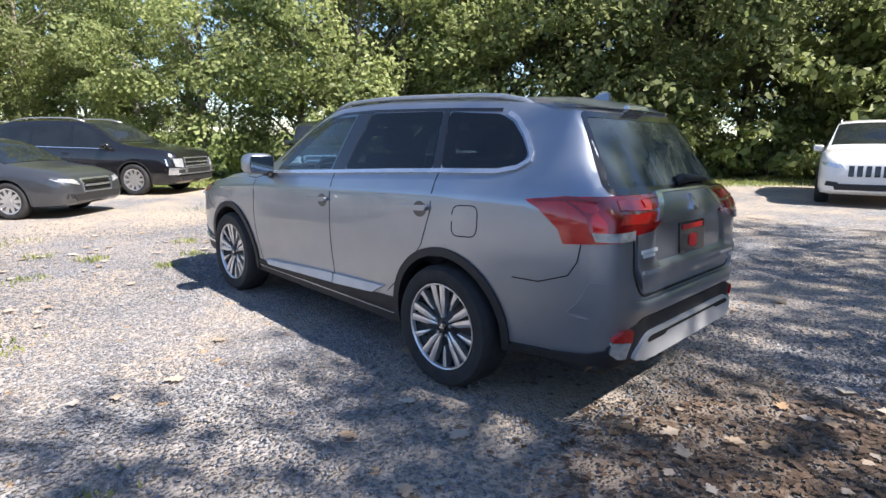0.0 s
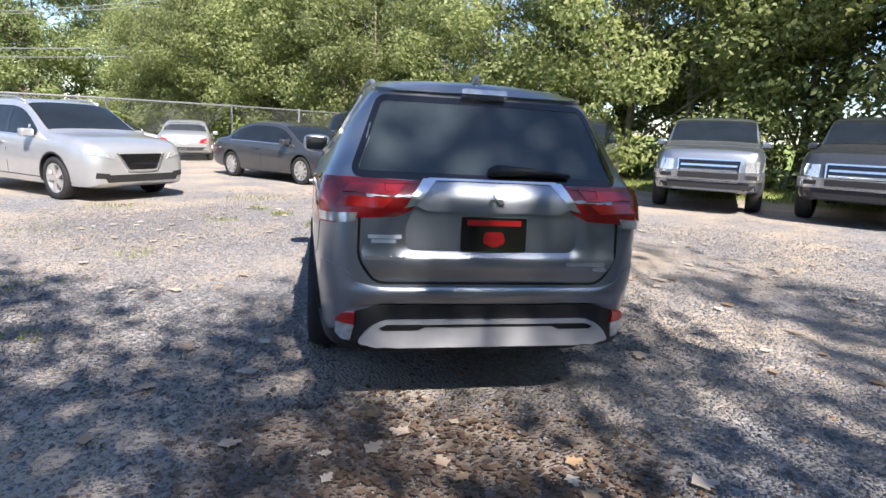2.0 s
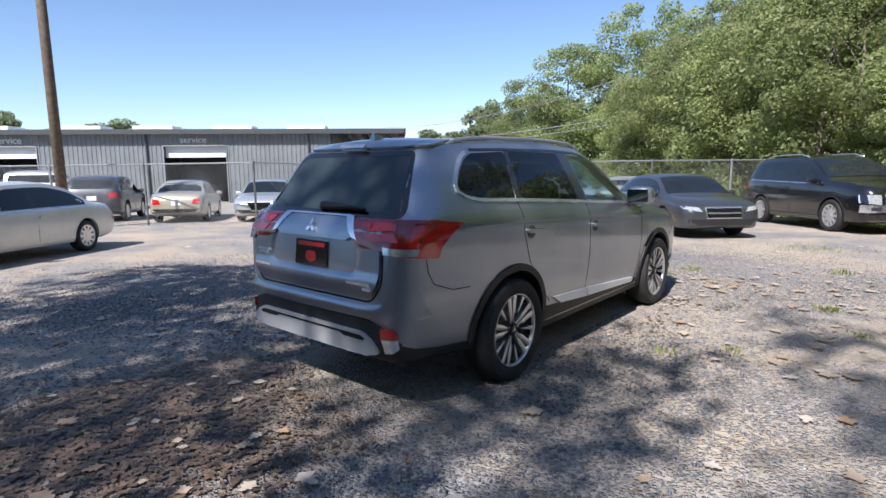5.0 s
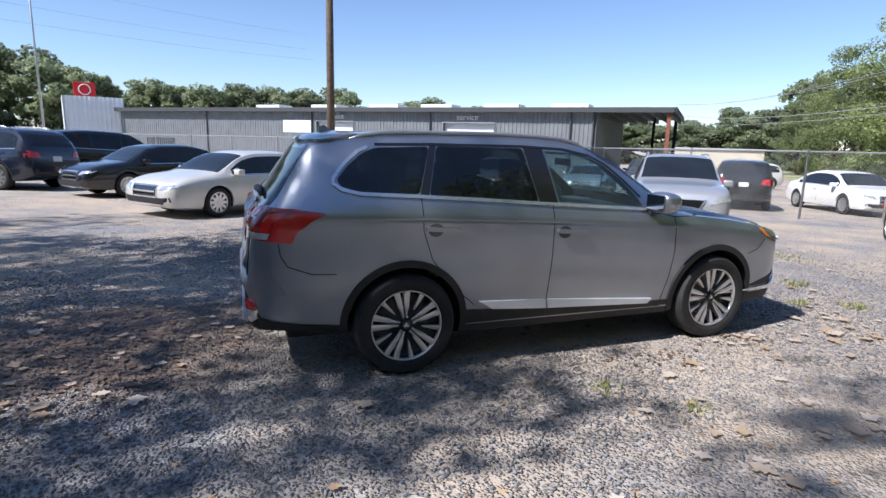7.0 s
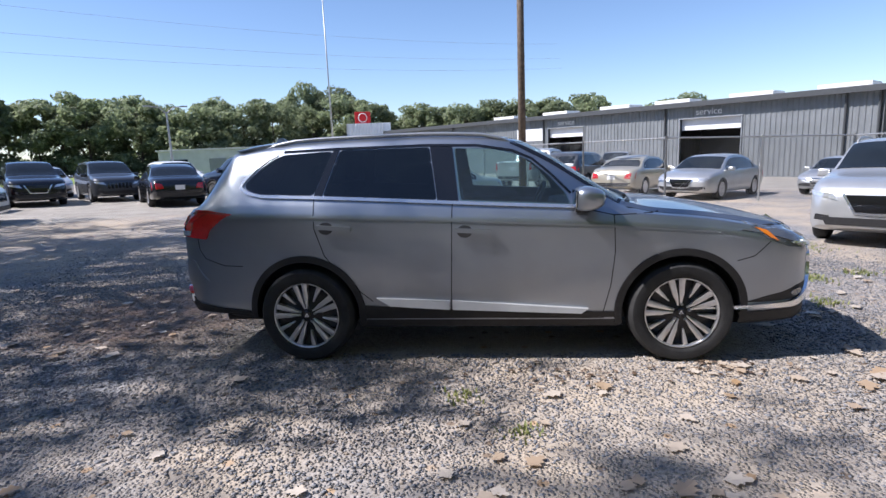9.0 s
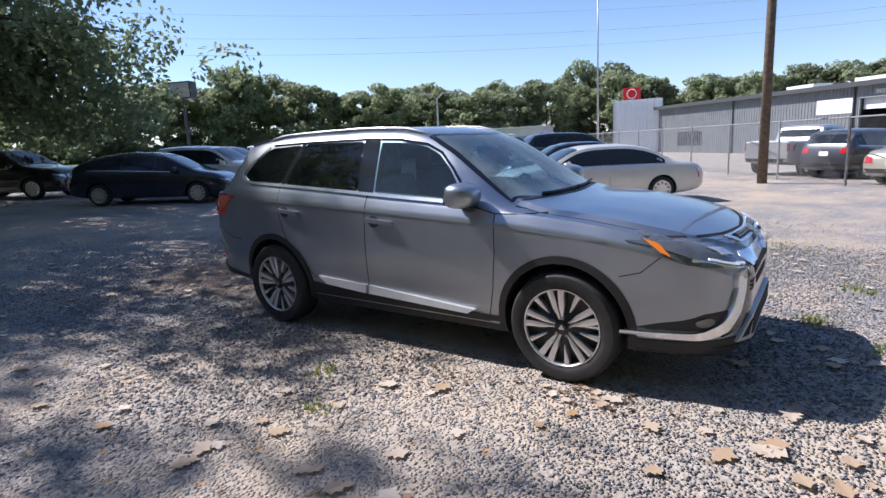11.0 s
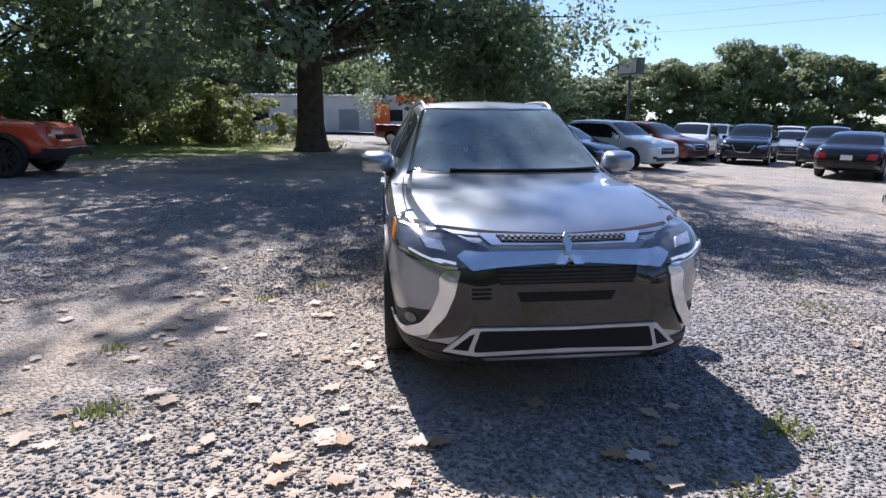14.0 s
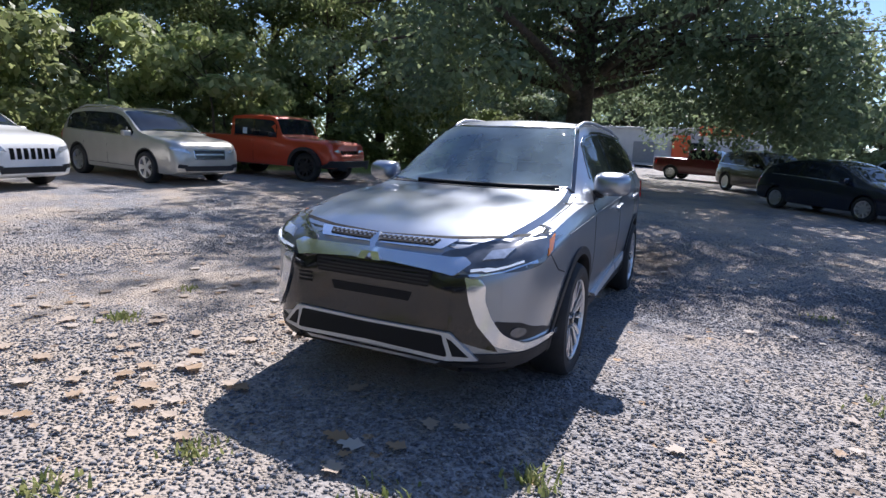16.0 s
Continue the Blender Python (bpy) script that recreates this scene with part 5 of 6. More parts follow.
def hero_suv():
    root = new("parked_suv")
    bm = hero_body_bm()
    bvh = BVHTree.FromBMesh(bm)
    body = part("body", bm, [M_grey, M_cab, M_plastic], root, smooth=True)
    # cabin hollow
    cx = [-2.12 + 3.12 * i / 30 for i in range(31)]

    def inner(x):
        s = hero_section(x, .055, .55)
        top = max(.75, HT(x) - .06)
        return [(max(0, y), min(z, top)) for y, z in s]
    ib = loft(cx, inner)
    cav = part("cutter", ib, M_cab)
    q_win = rounded([(-1.235, 1.232), (-1.66, 1.252), (-1.755, 1.285), (-1.775, 1.325), (-1.70, 1.41), (-1.60, 1.49), (-1.50, 1.53), (-1.12, 1.545)], .03)
    r_win = rounded([(-1.165, 1.226), (-.335, 1.176), (-.395, 1.545), (-1.065, 1.548)], .025)
    f_win = rounded([(-.175, 1.164), (.60, 1.114), (.57, 1.19), (.46, 1.315), (.33, 1.425), (.20, 1.485), (.05, 1.52), (-.225, 1.535)], .02)
    ws = [(.19, -.535), (.27, -.36), (.305, -.16), (.305, .16), (.27, .36), (.19, .535), (.55, .615), (.93, .70), (1.04, .45), (1.085, .15), (1.085, -.15), (1.04, -.45), (.93, -.70), (.55, -.615)]
    rg = rounded([(-.655, 1.172), (.655, 1.172), (.525, 1.528), (-.525, 1.528)], .04)
    shrink = lambda o, k=.97: [((u - sum(p[0] for p in o) / len(o)) * k + sum(p[0] for p in o) / len(o), (v - sum(p[1] for p in o) / len(o)) * k + sum(p[1] for p in o) / len(o)) for u, v in o]
    cutters = [cav]
    for o in (q_win, r_win, f_win):
        cutters.append(prism(shrink(o), 'y', -1.4, 1.4, M_plastic))
    cutters.append(prism(shrink(ws), 'z', 1.02, 2.2, M_plastic))
    cutters.append(prism(shrink(rg), 'x', -3.0, -1.75, M_plastic))
    for sx in (1, -1):
        for sy in (1, -1):
            cutters.append(cylinder_cutter(sx * 1.335, sy * .50, sy * 1.2, .36, .405, M_plastic, 48))
    cut(body, cutters)
    for f in body.data.polygons:
        if f.material_index == 0 and all(body.data.vertices[i].co.z < HL(f.center.x) + .09 for i in f.vertices):
            f.material_index = 2
    body.data.set_sharp_from_angle(angle=radians(32))
    P = lambda name, o, vw, off, sink, m, label="", step=.08, tilt=0.0: patch(name, o, vw, bvh, off, sink, m, root, step, label, True, tilt)
    for vw in ('left', 'right'):
        P("quarter_window", q_win, vw, .001, .004, M_privacy, "dark privacy glass")
        P("rear_door_window", r_win, vw, .001, .004, M_privacy, "dark privacy glass")
        P("front_door_window", f_win, vw, .001, .004, M_clear, "clear tinted glass")
        # black pillars and chrome round the glass
        P("door_pillar", [(-.33, 1.172), (-.18, 1.163), (-.228, 1.54), (-.392, 1.548)], vw, .004, .01, M_gloss, "gloss black door pillar")
        P("door_pillar", [(-1.232, 1.23), (-1.17, 1.226), (-1.07, 1.55), (-1.118, 1.548)], vw, .004, .01, M_gloss, "gloss black door pillar")
        P("window_trim", ribbon([(.62, 1.10), (.2, 1.126), (-.25, 1.155), (-.8, 1.192), (-1.23, 1.217), (-1.63, 1.237), (-1.745, 1.262), (-1.80, 1.30), (-1.795, 1.335), (-1.72, 1.425), (-1.62, 1.505), (-1.55, 1.535)], .022), vw, .006, .01, M_mould, "chrome window trim", .05, .02)
        P("window_seal", ribbon([(-1.5, 1.552), (-1.1, 1.56), (-.4, 1.56), (-.05, 1.545), (.2, 1.50), (.34, 1.437), (.47, 1.325), (.60, 1.19)], .016), vw, .004, .01, M_gloss, "", .06)
        # door shut lines
        for line in ([(-1.228, 1.215), (-1.226, 1.0), (-1.163, .803), (-1.07, .68), (-.933, .538), (-.83, .45)], [(-.225, 1.15), (-.238, .777), (-.258, .33)], [(.88, 1.04), (.886, .79), (.86, .55), (.805, .31)], [(-.85, .335), (.0, .318), (.82, .31)], [(.63, 1.10), (.88, 1.04), (1.2, 1.045)], [(1.685, .71), (1.80, .74), (1.90, .83), (1.93, .87)],
                     [(-1.80, .73), (-1.95, .735), (-2.10, .79), (-2.14, .86), (-2.15, .94)]):
            P("shut_line", ribbon(line, .006), vw, .0012, .004, M_seam, "", .06)
        # sill and chrome side moulding
        P("sill", [(-.93, .245), (.93, .245), (.91, .36), (.5, .36), (-.6, .405), (-.90, .42)], vw, .008, .03, M_plastic, "black plastic sill", .1)
        P("side_moulding", [(-.80, .478), (-.265, .455), (-.265, .392), (-.70, .42)], vw, .016, .02, M_skid, "bright satin silver side moulding", .08, .25)
        P("side_moulding", [(-.245, .454), (.71, .388), (.66, .356), (-.245, .39)], vw, .016, .02, M_skid, "bright satin silver side moulding", .08, .25)
        P("character_line", ribbon([(-1.85, 1.08), (-1.2, 1.075), (-.24, 1.03), (.88, .965), (1.6, .905)], .012), vw, .003, .01, M_grey, "", .06)
        for cxa, top in ((1.335, 0), (-1.335, 0)):
            P("arch_cladding", arc(cxa, .36, .398, -12, 192, 30) + arc(cxa, .36, .445, 192, -12, 30), vw, .012, .06, M_plastic, "black plastic wheel-arch cladding", .05)
        for hx, hz in ((-1.20, 1.0), (-.20, .955)):
            # flat dark disc: the shade of the handle recess is put into its colour
            P("handle_cup", [(hx + .06 + .055 * math.cos(a), hz + .0 + .045 * math.sin(a)) for a in np.linspace(0, 2 * math.pi, 16, endpoint=False)], vw, .0015, .003, M_darkgrey, "", .05)
            P("door_handle", rounded([(hx - .01, hz - .002), (hx + .25, hz - .022), (hx + .25, hz + .008), (hx - .01, hz + .028)], .012, 3), vw, .032, .0, M_grey, "body-coloured door handle", .05)
        # tail light on the flank
        P("tail_light", rounded([(-2.30, 1.15), (-2.05, 1.148), (-1.85, 1.118), (-1.93, 1.085), (-2.04, 1.00), (-2.07, .935), (-2.30, .96)], .012, 3), vw, .012, .03, M_lampred, "red tail lamp", .05)
        P("tail_light_blade", ribbon([(-1.90, 1.118), (-2.08, 1.135), (-2.24, 1.135)], .012), vw, .017, .01, M_lampdeep, "", .05)
        P("headlight", rounded([(1.745, .965), (1.89, .925), (2.06, .905), (2.2, .875), (2.2, .765), (2.02, .795), (1.88, .85)], .012, 3), vw, .006, .02, M_lampsmoke, "clear headlamp", .04)
        P("turn_signal", [(1.80, .928), (1.88, .905), (1.955, .835), (1.90, .855)], vw, .012, .01, M_amber, "amber turn signal", .04)
    P("fuel_flap", ribbon(rounded([(-1.394, 1.045), (-1.57, 1.06), (-1.57, .895), (-1.394, .882)], .05, 5) + [(-1.394, .96)], .006), 'left', .0012, .004, M_seam, "round-cornered fuel flap line", .05)
    # tail
    def gate(u, v):
        side = 1 - smoothstep(.36, .46, abs(u) + .35 * max(0, v - .95))
        return .014 - .032 * side * smoothstep(.815, .865, v) * (1 - smoothstep(1.03, 1.05, v)) + .014 * smoothstep(.72, .79, v) * (1 - smoothstep(.80, .86, v)) - .012 * (1 - smoothstep(.70, .755, v))

    def bumper(u, v):
        return .006 + .034 * smoothstep(.565, .64, v) * (1 - smoothstep(.655, .70, v)) * (1 - smoothstep(.45, .74, abs(u)))
    P("tailgate", rounded([(-.605, 1.13), (-.615, .80), (-.54, .705), (.54, .705), (.615, .80), (.605, 1.13)], .05, 5), 'rear', gate, .03, M_grey, "grey tailgate panel with a pressed plate recess", .025)
    P("rear_bumper", rounded([(-.79, .78), (-.69, .76), (-.63, .69), (-.545, .676), (.545, .676), (.63, .69), (.69, .76), (.79, .78), (.80, .60), (.66, .575), (.52, .60), (-.52, .60), (-.66, .575), (-.80, .60)], .02, 4), 'rear', bumper, .03, M_grey, "body-coloured rear bumper with a stepped ledge", .03)
    P("tailgate_gap", ribbon(rounded([(.622, 1.10), (.628, .80), (.55, .69), (-.55, .69), (-.628, .80), (-.622, 1.10)], .05, 5)[5:-5], .012), 'rear', .003, .01, M_seam, "", .05)
    P("rear_window", rg, 'rear', .001, .004, M_rearglass, "dark rear window with a film of dust and painted sky reflection")
    P("rear_window_edge", ribbon(rg + rg[:1], .03), 'rear', .003, .01, M_gloss, "", .05)
    P("spoiler", rounded([(-.56, 1.56), (.56, 1.56), (.525, 1.60), (.2, 1.62), (-.2, 1.62), (-.525, 1.60)], .02, 3), 'rear', .024, .03, M_grey, "body-coloured roof spoiler lip", .05)
    P("brake_light", rounded([(-.12, 1.552), (.12, 1.552), (.115, 1.575), (-.115, 1.575)], .01, 3), 'rear', .040, .0, M_lampclear, "high clear brake lamp", .05)
    for s in (1, -1):
        f = (lambda o: o) if s > 0 else mir
        P("tail_light", rounded(f([(.30, 1.146), (.385, 1.03), (.46, .995), (.62, .985), (.79, .975), (.80, 1.145), (.6, 1.152)]), .015, 3), 'rear', .016, .03, M_lampdeep, "deep red tail lamp", .05)
        P("tail_light_band", f([(.42, 1.128), (.66, 1.13), (.70, 1.09), (.46, 1.085)]), 'rear', .021, .01, M_lampred, "glowing red lamp band", .05)
        P("tail_light_band", f([(.47, 1.072), (.69, 1.075), (.72, 1.035), (.52, 1.03)]), 'rear', .021, .01, M_lampred, "glowing red lamp band", .05)
        P("reverse_light", f([(.635, 1.008), (.79, 1.0), (.785, .962), (.645, .968)]), 'rear', .021, .02, M_lampclear, "clear reversing lamp", .05)
        P("tail_trim", f([(.335, 1.158), (.27, 1.158), (.375, 1.045), (.425, 1.032)]), 'rear', .022, .01, M_chrome, "chrome wedge of the tailgate bar", .05)
        P("reflector", f([(.635, .553), (.685, .548), (.712, .517), (.712, .50), (.635, .496)]), 'rear', .026, .02, M_lampred, "red bumper reflector", .05)
        P("fog_reflector", f([(.635, .492), (.712, .496), (.712, .44), (.69, .415), (.65, .412)]), 'rear', .022, .02, M_lampclear, "clear bumper lamp", .05)
    P("tailgate_bar", [(-.33, 1.15), (.33, 1.15), (.385, 1.055), (.33, 1.025), (-.33, 1.025), (-.385, 1.055)], 'rear', .016, .02, M_grey, "body-coloured bar over the plate", .05, .02)
    P("tailgate_trim", ribbon([(-.31, 1.157), (.31, 1.157)], .011), 'rear', .022, .01, M_chrome, "chrome strip", .05)
    P("plate_frame", rounded([(-.158, .845), (.158, .845), (.158, 1.003), (-.158, 1.003)], .012, 3), 'rear', .010, .03, M_gloss, "black dealer plate frame", .2)
    P("plate_band", [(-.13, .965), (.13, .965), (.13, .99), (-.13, .99)], 'rear', .013, .001, M_signred, "red band on the plate", .2)
    P("plate_mark", rounded([(-.055, .885), (.0, .862), (.055, .885), (.045, .935), (-.045, .935)], .015, 3), 'rear', .013, .001, M_signred, "red emblem on the plate", .2)
    for y0, wd, zz in ((.585, .15, .905), (.57, .11, .885)):
        P("dealer_badge", [(y0, zz - .008), (y0 - wd, zz - .008), (y0 - wd, zz + .008), (y0, zz + .008)], 'rear', .020, .006, M_paper, "small white dealer badge bars", .2)
    for y0, wd, zz in ((.59, .17, .81), (-.36, .20, .79), (-.50, .07, .765)):
        P("model_badge", [(y0, zz - .009), (y0 - wd, zz - .009), (y0 - wd, zz + .009), (y0, zz + .009)], 'rear', .030, .02, M_chrome, "chrome badge bar", .2)
    P("rear_bumper_cladding", rounded([(-.72, .47), (-.64, .555), (-.52, .590), (0, .586), (.52, .590), (.64, .555), (.72, .47), (.72, .37), (.5, .33), (-.5, .33), (-.72, .37)], .02, 3), 'rear', .012, .03, M_plastic, "black plastic lower bumper", .05)
    for vw in ('left', 'right'):
        P("bumper_side", [(-2.30, .46), (-2.2, .425), (-2.0, .395), (-1.80, .38), (-1.74, .32), (-2.30, .34)], vw, .012, .03, M_plastic, "black plastic lower bumper corner", .05)
        P("bumper_side", [(1.75, .25), (2.28, .26), (2.28, .36), (1.90, .345), (1.72, .345)], vw, .010, .03, M_plastic, "grey-black front valance corner", .05)
    P("skid_plate", rounded([(-.625, .405), (-.57, .485), (-.50, .518), (.50, .518), (.57, .485), (.625, .405), (.45, .385), (-.45, .385)], .03, 4), 'rear', .030, .03, M_skid, "satin silver rear skid plate", .04, .05)
    for s in (1, -1):
        f = (lambda o: o) if s > 0 else mir
        P("skid_slot", f([(.525, .484), (.49, .499), (.33, .499), (.31, .488), (.345, .472), (.51, .472)]), 'rear', .036, .001, M_seam, "", .05)
    P("skid_slot", [(-.33, .498), (.33, .498), (.33, .487), (-.33, .487)], 'rear', .036, .001, M_seam, "", .05)
    # three-lozenge emblem as plain shapes
    def emblem(view, cy, cz, k, off):
        for a in (90, 210, 330):
            d = (math.cos(radians(a)), math.sin(radians(a)))
            e = (-d[1], d[0])
            o = [(cy, cz), (cy + k * (.5 * d[0] + .29 * e[0]), cz + k * (.5 * d[1] + .29 * e[1])), (cy + k * d[0], cz + k * d[1]), (cy + k * (.5 * d[0] - .29 * e[0]), cz + k * (.5 * d[1] - .29 * e[1]))]
            P("emblem_lozenge", o, view, off, .004, M_chrome, "chrome emblem lozenge", .2)
    emblem('rear', 0, 1.085, .048, .032)
    # rear wiper
    bm = bmesh.new()
    tube(bm, [(-2.215, 0.0, 1.20), (-2.235, -.02, 1.215), (-2.23, -.20, 1.213), (-2.225, -.39, 1.20)], [.03, .028, .018, .010], 8)
    part("rear_wiper", bm, M_plastic, root, "black rear wiper", True)
    # nose
    P("bonnet_gap", ribbon([(-.80, .935), (-.71, .925), (-.50, .91), (-.356, .899), (0, .888), (.356, .899), (.50, .91), (.71, .925), (.80, .935)], .010), 'front', .002, .004, M_seam, "", .05)
    P("upper_grille", rounded([(-.42, .893), (-.2, .889), (0, .886), (.2, .889), (.42, .893), (.36, .846), (-.36, .846)], .008, 3), 'front', .008, .02, M_chrome, "chrome upper grille frame", .04, .2)
    P("upper_grille_mesh", [(-.33, .884), (0, .879), (.33, .884), (.31, .860), (0, .857), (-.31, .860)], 'front', .016, .002, M_seam, "black grille mesh", .04, .2)
    for i in range(21):
        for k in range(2):
            u = -.30 + .03 * i + .015 * k
            P("mesh_stud", [(u - .006, .8655 + .009 * k), (u + .006, .8655 + .009 * k), (u + .006, .8715 + .009 * k), (u - .006, .8715 + .009 * k)], 'front', .0225, .004, M_satin, "", .2)
    P("lower_grille_bar", rounded([(-.53, .795), (-.49, .818), (-.12, .822), (0, .825), (.12, .822), (.49, .818), (.53, .795), (.46, .735), (.35, .752), (0, .775), (-.35, .752), (-.46, .735)], .008, 3), 'front', .018, .02, M_chrome, "bright chrome grille wing", .03, .22)
    P("grille", [(-.525, .75), (-.40, .742), (-.33, .76), (0, .77), (.33, .76), (.40, .742), (.525, .75), (.585, .55), (.67, .37), (.42, .44), (-.42, .44), (-.67, .37), (-.585, .55)], 'front', .008, .03, M_gloss, "gloss black grille panel", .04)
    for z0, z1, hw_ in ((.672, .752, .33), (.585, .632, .225)):
        P("grille_opening", [(-hw_, z0), (hw_, z0), (hw_ + .02, z1), (-hw_ - .02, z1)], 'front', .011, .002, M_seam, "dark air opening", .06)
    for i in range(4):
        P("grille_slat", [(-.33, .682 + i * .018), (.33, .682 + i * .018), (.33, .690 + i * .018), (-.33, .690 + i * .018)], 'front', .013, .004, M_plastic, "", .08)
    for i in range(3):
        P("sensor_slot", [(-.46, .60 + i * .022), (-.37, .602 + i * .022), (-.37, .614 + i * .022), (-.465, .612 + i * .022)], 'front', .011, .002, M_seam, "", .06)
    emblem('front', 0, .803, .080, .046)
    for s in (1, -1):
        f = (lambda o: o) if s < 0 else mir
        P("front_shield_trim", rounded(f([(-.51, .735), (-.585, .735), (-.612, .70), (-.61, .64), (-.64, .55), (-.69, .465), (-.76, .412), (-.83, .395), (-.83, .372), (-.75, .366), (-.655, .41), (-.58, .515), (-.54, .62), (-.525, .70)]), .012, 3), 'front', .018, .03, M_chrome, "chrome shield-shaped trim", .025, .02)
        P("fog_pocket", rounded(f([(-.825, .41), (-.815, .455), (-.76, .515), (-.655, .53), (-.66, .475), (-.70, .44), (-.76, .418)]), .012, 3), 'front', .004, .02, M_plastic, "black fog-lamp pocket", .03)
        P("fog_light", f([(-.745 + .027 * math.cos(a), .467 + .027 * math.sin(a)) for a in np.linspace(0, 2 * math.pi, 20, endpoint=False)]), 'front', .010, .01, M_lampsmoke, "round fog lamp", .04)
        P("headlight", rounded(f([(-.835, .92), (-.72, .90), (-.55, .878), (-.40, .845), (-.37, .820), (-.45, .778), (-.53, .752), (-.66, .775), (-.79, .822)]), .012, 3), 'front', .010, .03, M_lampsmoke, "swept headlamp unit", .03, .08)
        P("headlight_lens", f([(-.70, .868), (-.60, .852), (-.575, .812), (-.67, .825)]), 'front', .024, .02, M_lampclear, "clear projector lens", .03, .08)
        P("daytime_lamp", ribbon(f([(-.745, .818), (-.69, .797), (-.60, .774), (-.535, .764)]), .011), 'front', .030, .02, M_drl, "white daytime running lamp strip", .03)
        P("headlight_trim", ribbon(f([(-.79, .816), (-.67, .770), (-.53, .744)]), .008), 'front', .026, .01, M_chrome, "", .03)
    P("lower_lip", rounded([(-.595, .330), (-.46, .462), (-.41, .462), (0, .455), (.41, .462), (.46, .462), (.595, .330), (.45, .318), (0, .328), (-.45, .318)], .008, 3), 'front', .024, .03, M_skid, "satin silver lower lip", .03)
    P("lower_grille", rounded([(-.45, .340), (-.425, .447), (0, .441), (.425, .447), (.45, .340), (0, .348)], .012, 3), 'front', .027, .001, M_seam, "dark lower intake", .05)
    for s in (1, -1):
        f = (lambda o: o) if s < 0 else mir
        P("lower_lip_pocket", f([(-.550, .346), (-.468, .425), (-.445, .436), (-.475, .345)]), 'front', .027, .001, M_seam, "", .05)
    P("front_valance", [(-.72, .262), (.72, .262), (.70, .312), (0, .308), (-.70, .312)], 'front', .012, .03, M_plastic, "black front valance", .05)
    P("windscreen", ws, 'top', .001, .004, M_screen, "clear windscreen")
    P("windscreen_edge", ribbon(ws + ws[:1], .03), 'top', .003, .01, M_gloss, "", .05)
    P("cowl", [(1.03, -.62), (1.10, -.2), (1.115, 0), (1.10, .2), (1.03, .62), (.97, .69), (1.06, .40), (1.09, 0), (1.06, -.40), (.97, -.69)], 'top', .004, .01, M_plastic, "black cowl", .05)
    for y0, y1 in ((-.42, .20), (.10, .62)):
        bm = bmesh.new()
        ys = [y0 + (y1 - y0) * i / 6 for i in range(7)]
        xw = [1.065 - .20 * y * y for y in ys]
        pts = [(x, y, HT(x) + .012 - .055 * y * y) for x, y in zip(xw, ys)]
        tube(bm, pts, [.012] * 7, 6)
        part("wiper", bm, M_plastic, root, "black windscreen wiper", True)
    for s in (1, -1):
        P("bonnet_side_gap", ribbon([(.98, s * .735), (1.3, s * .755), (1.6, s * .755), (1.80, s * .745)], .008), 'top', .002, .004, M_seam, "", .06)
        # roof rails
        bm = bmesh.new()
        n = 14
        xs = [-1.72 + 1.98 * i / n for i in range(n + 1)]
        tube(bm, [(x, s * (HE(x) - .045), HT(x) - .06 + (.0 if i in (0, n) else .048 if 1 < i < n - 1 else .035)) for i, x in enumerate(xs)], [.012] + [.0145] * (n - 1) + [.012], 8)
        part("roof_rail", bm, M_satin, root, "silver roof rail", True)
        P("roof_ditch", ribbon([(-1.75, s * .50), (-1.0, s * .505), (0.1, s * .49)], .014), 'top', .0015, .004, M_seam, "", .08)
        # mirrors
        bm = bmesh.new()
        bmesh.ops.create_uvsphere(bm, u_segments=20, v_segments=12, radius=1)
        for v in bm.verts:
            c = [math.copysign(abs(q) ** .62, q) for q in v.co]
            taper = 1 - .28 * max(0, c[0])
            v.co = (max(-.085, c[0] * .105), c[1] * .125 * taper + .01, c[2] * .082 * taper)
        m = part("mirror", bm, M_grey, root, "grey door mirror", True)
        m.location = (.70, s * .905, 1.165)
        m.scale = (1, s, 1)
        bm = bmesh.new()
        box(bm, -.006, .006, -.085, .105, -.055, .06, .004)
        g = part("mirror_glass", bm, M_mirror, m, "mirror glass")
        g.location = (-.092, 0, 0)
        bm = bmesh.new()
        box(bm, .62, .72, s * .79 if s > 0 else -.86, .86 if s > 0 else -.79, 1.065, 1.12, .012)
        part("mirror_foot", bm, M_plastic, root, "black mirror foot")
    # shark-fin aerial
    bm = bmesh.new()
    prof = [(-1.80, .0), (-1.785, .062), (-1.75, .072), (-1.70, .042), (-1.62, .0)]
    zb = HT(-1.7) - .012
    L = [bm.verts.new((x, .012 if 0 < i < 4 else .03, zb + z)) for i, (x, z) in enumerate(prof)]
    R = [bm.verts.new((x, -.012 if 0 < i < 4 else -.03, zb + z)) for i, (x, z) in enumerate(prof)]
    bm.faces.new(L)
    bm.faces.new(R[::-1])
    for i in range(5):
        bm.faces.new((L[i], R[i], R[(i + 1) % 5], L[(i + 1) % 5]))
    bmesh.ops.recalc_face_normals(bm, faces=bm.faces[:])
    part("aerial", bm, M_grey, root, "shark-fin aerial")
    # cabin
    def seat(x, y, name="seat"):
        bm = bmesh.new()
        box(bm, x - .25, x + .25, y - .25, y + .25, .60, .78, .06)
        part(name, bm, M_cab, root, "dark cloth seat", True)
        bm = bmesh.new()
        vs = box(bm, x - .33, x - .20, y - .24, y + .24, .72, 1.28, .05)
        for v in bm.verts:
            v.co.x -= (v.co.z - .72) * .25
        part(name + "_back", bm, M_cab, root, "dark cloth seat back", True)
        bm = bmesh.new()
        box(bm, x - .46, x - .38, y - .12, y + .12, 1.30, 1.46, .035)
        part("headrest", bm, M_cab, root, "dark headrest", True)
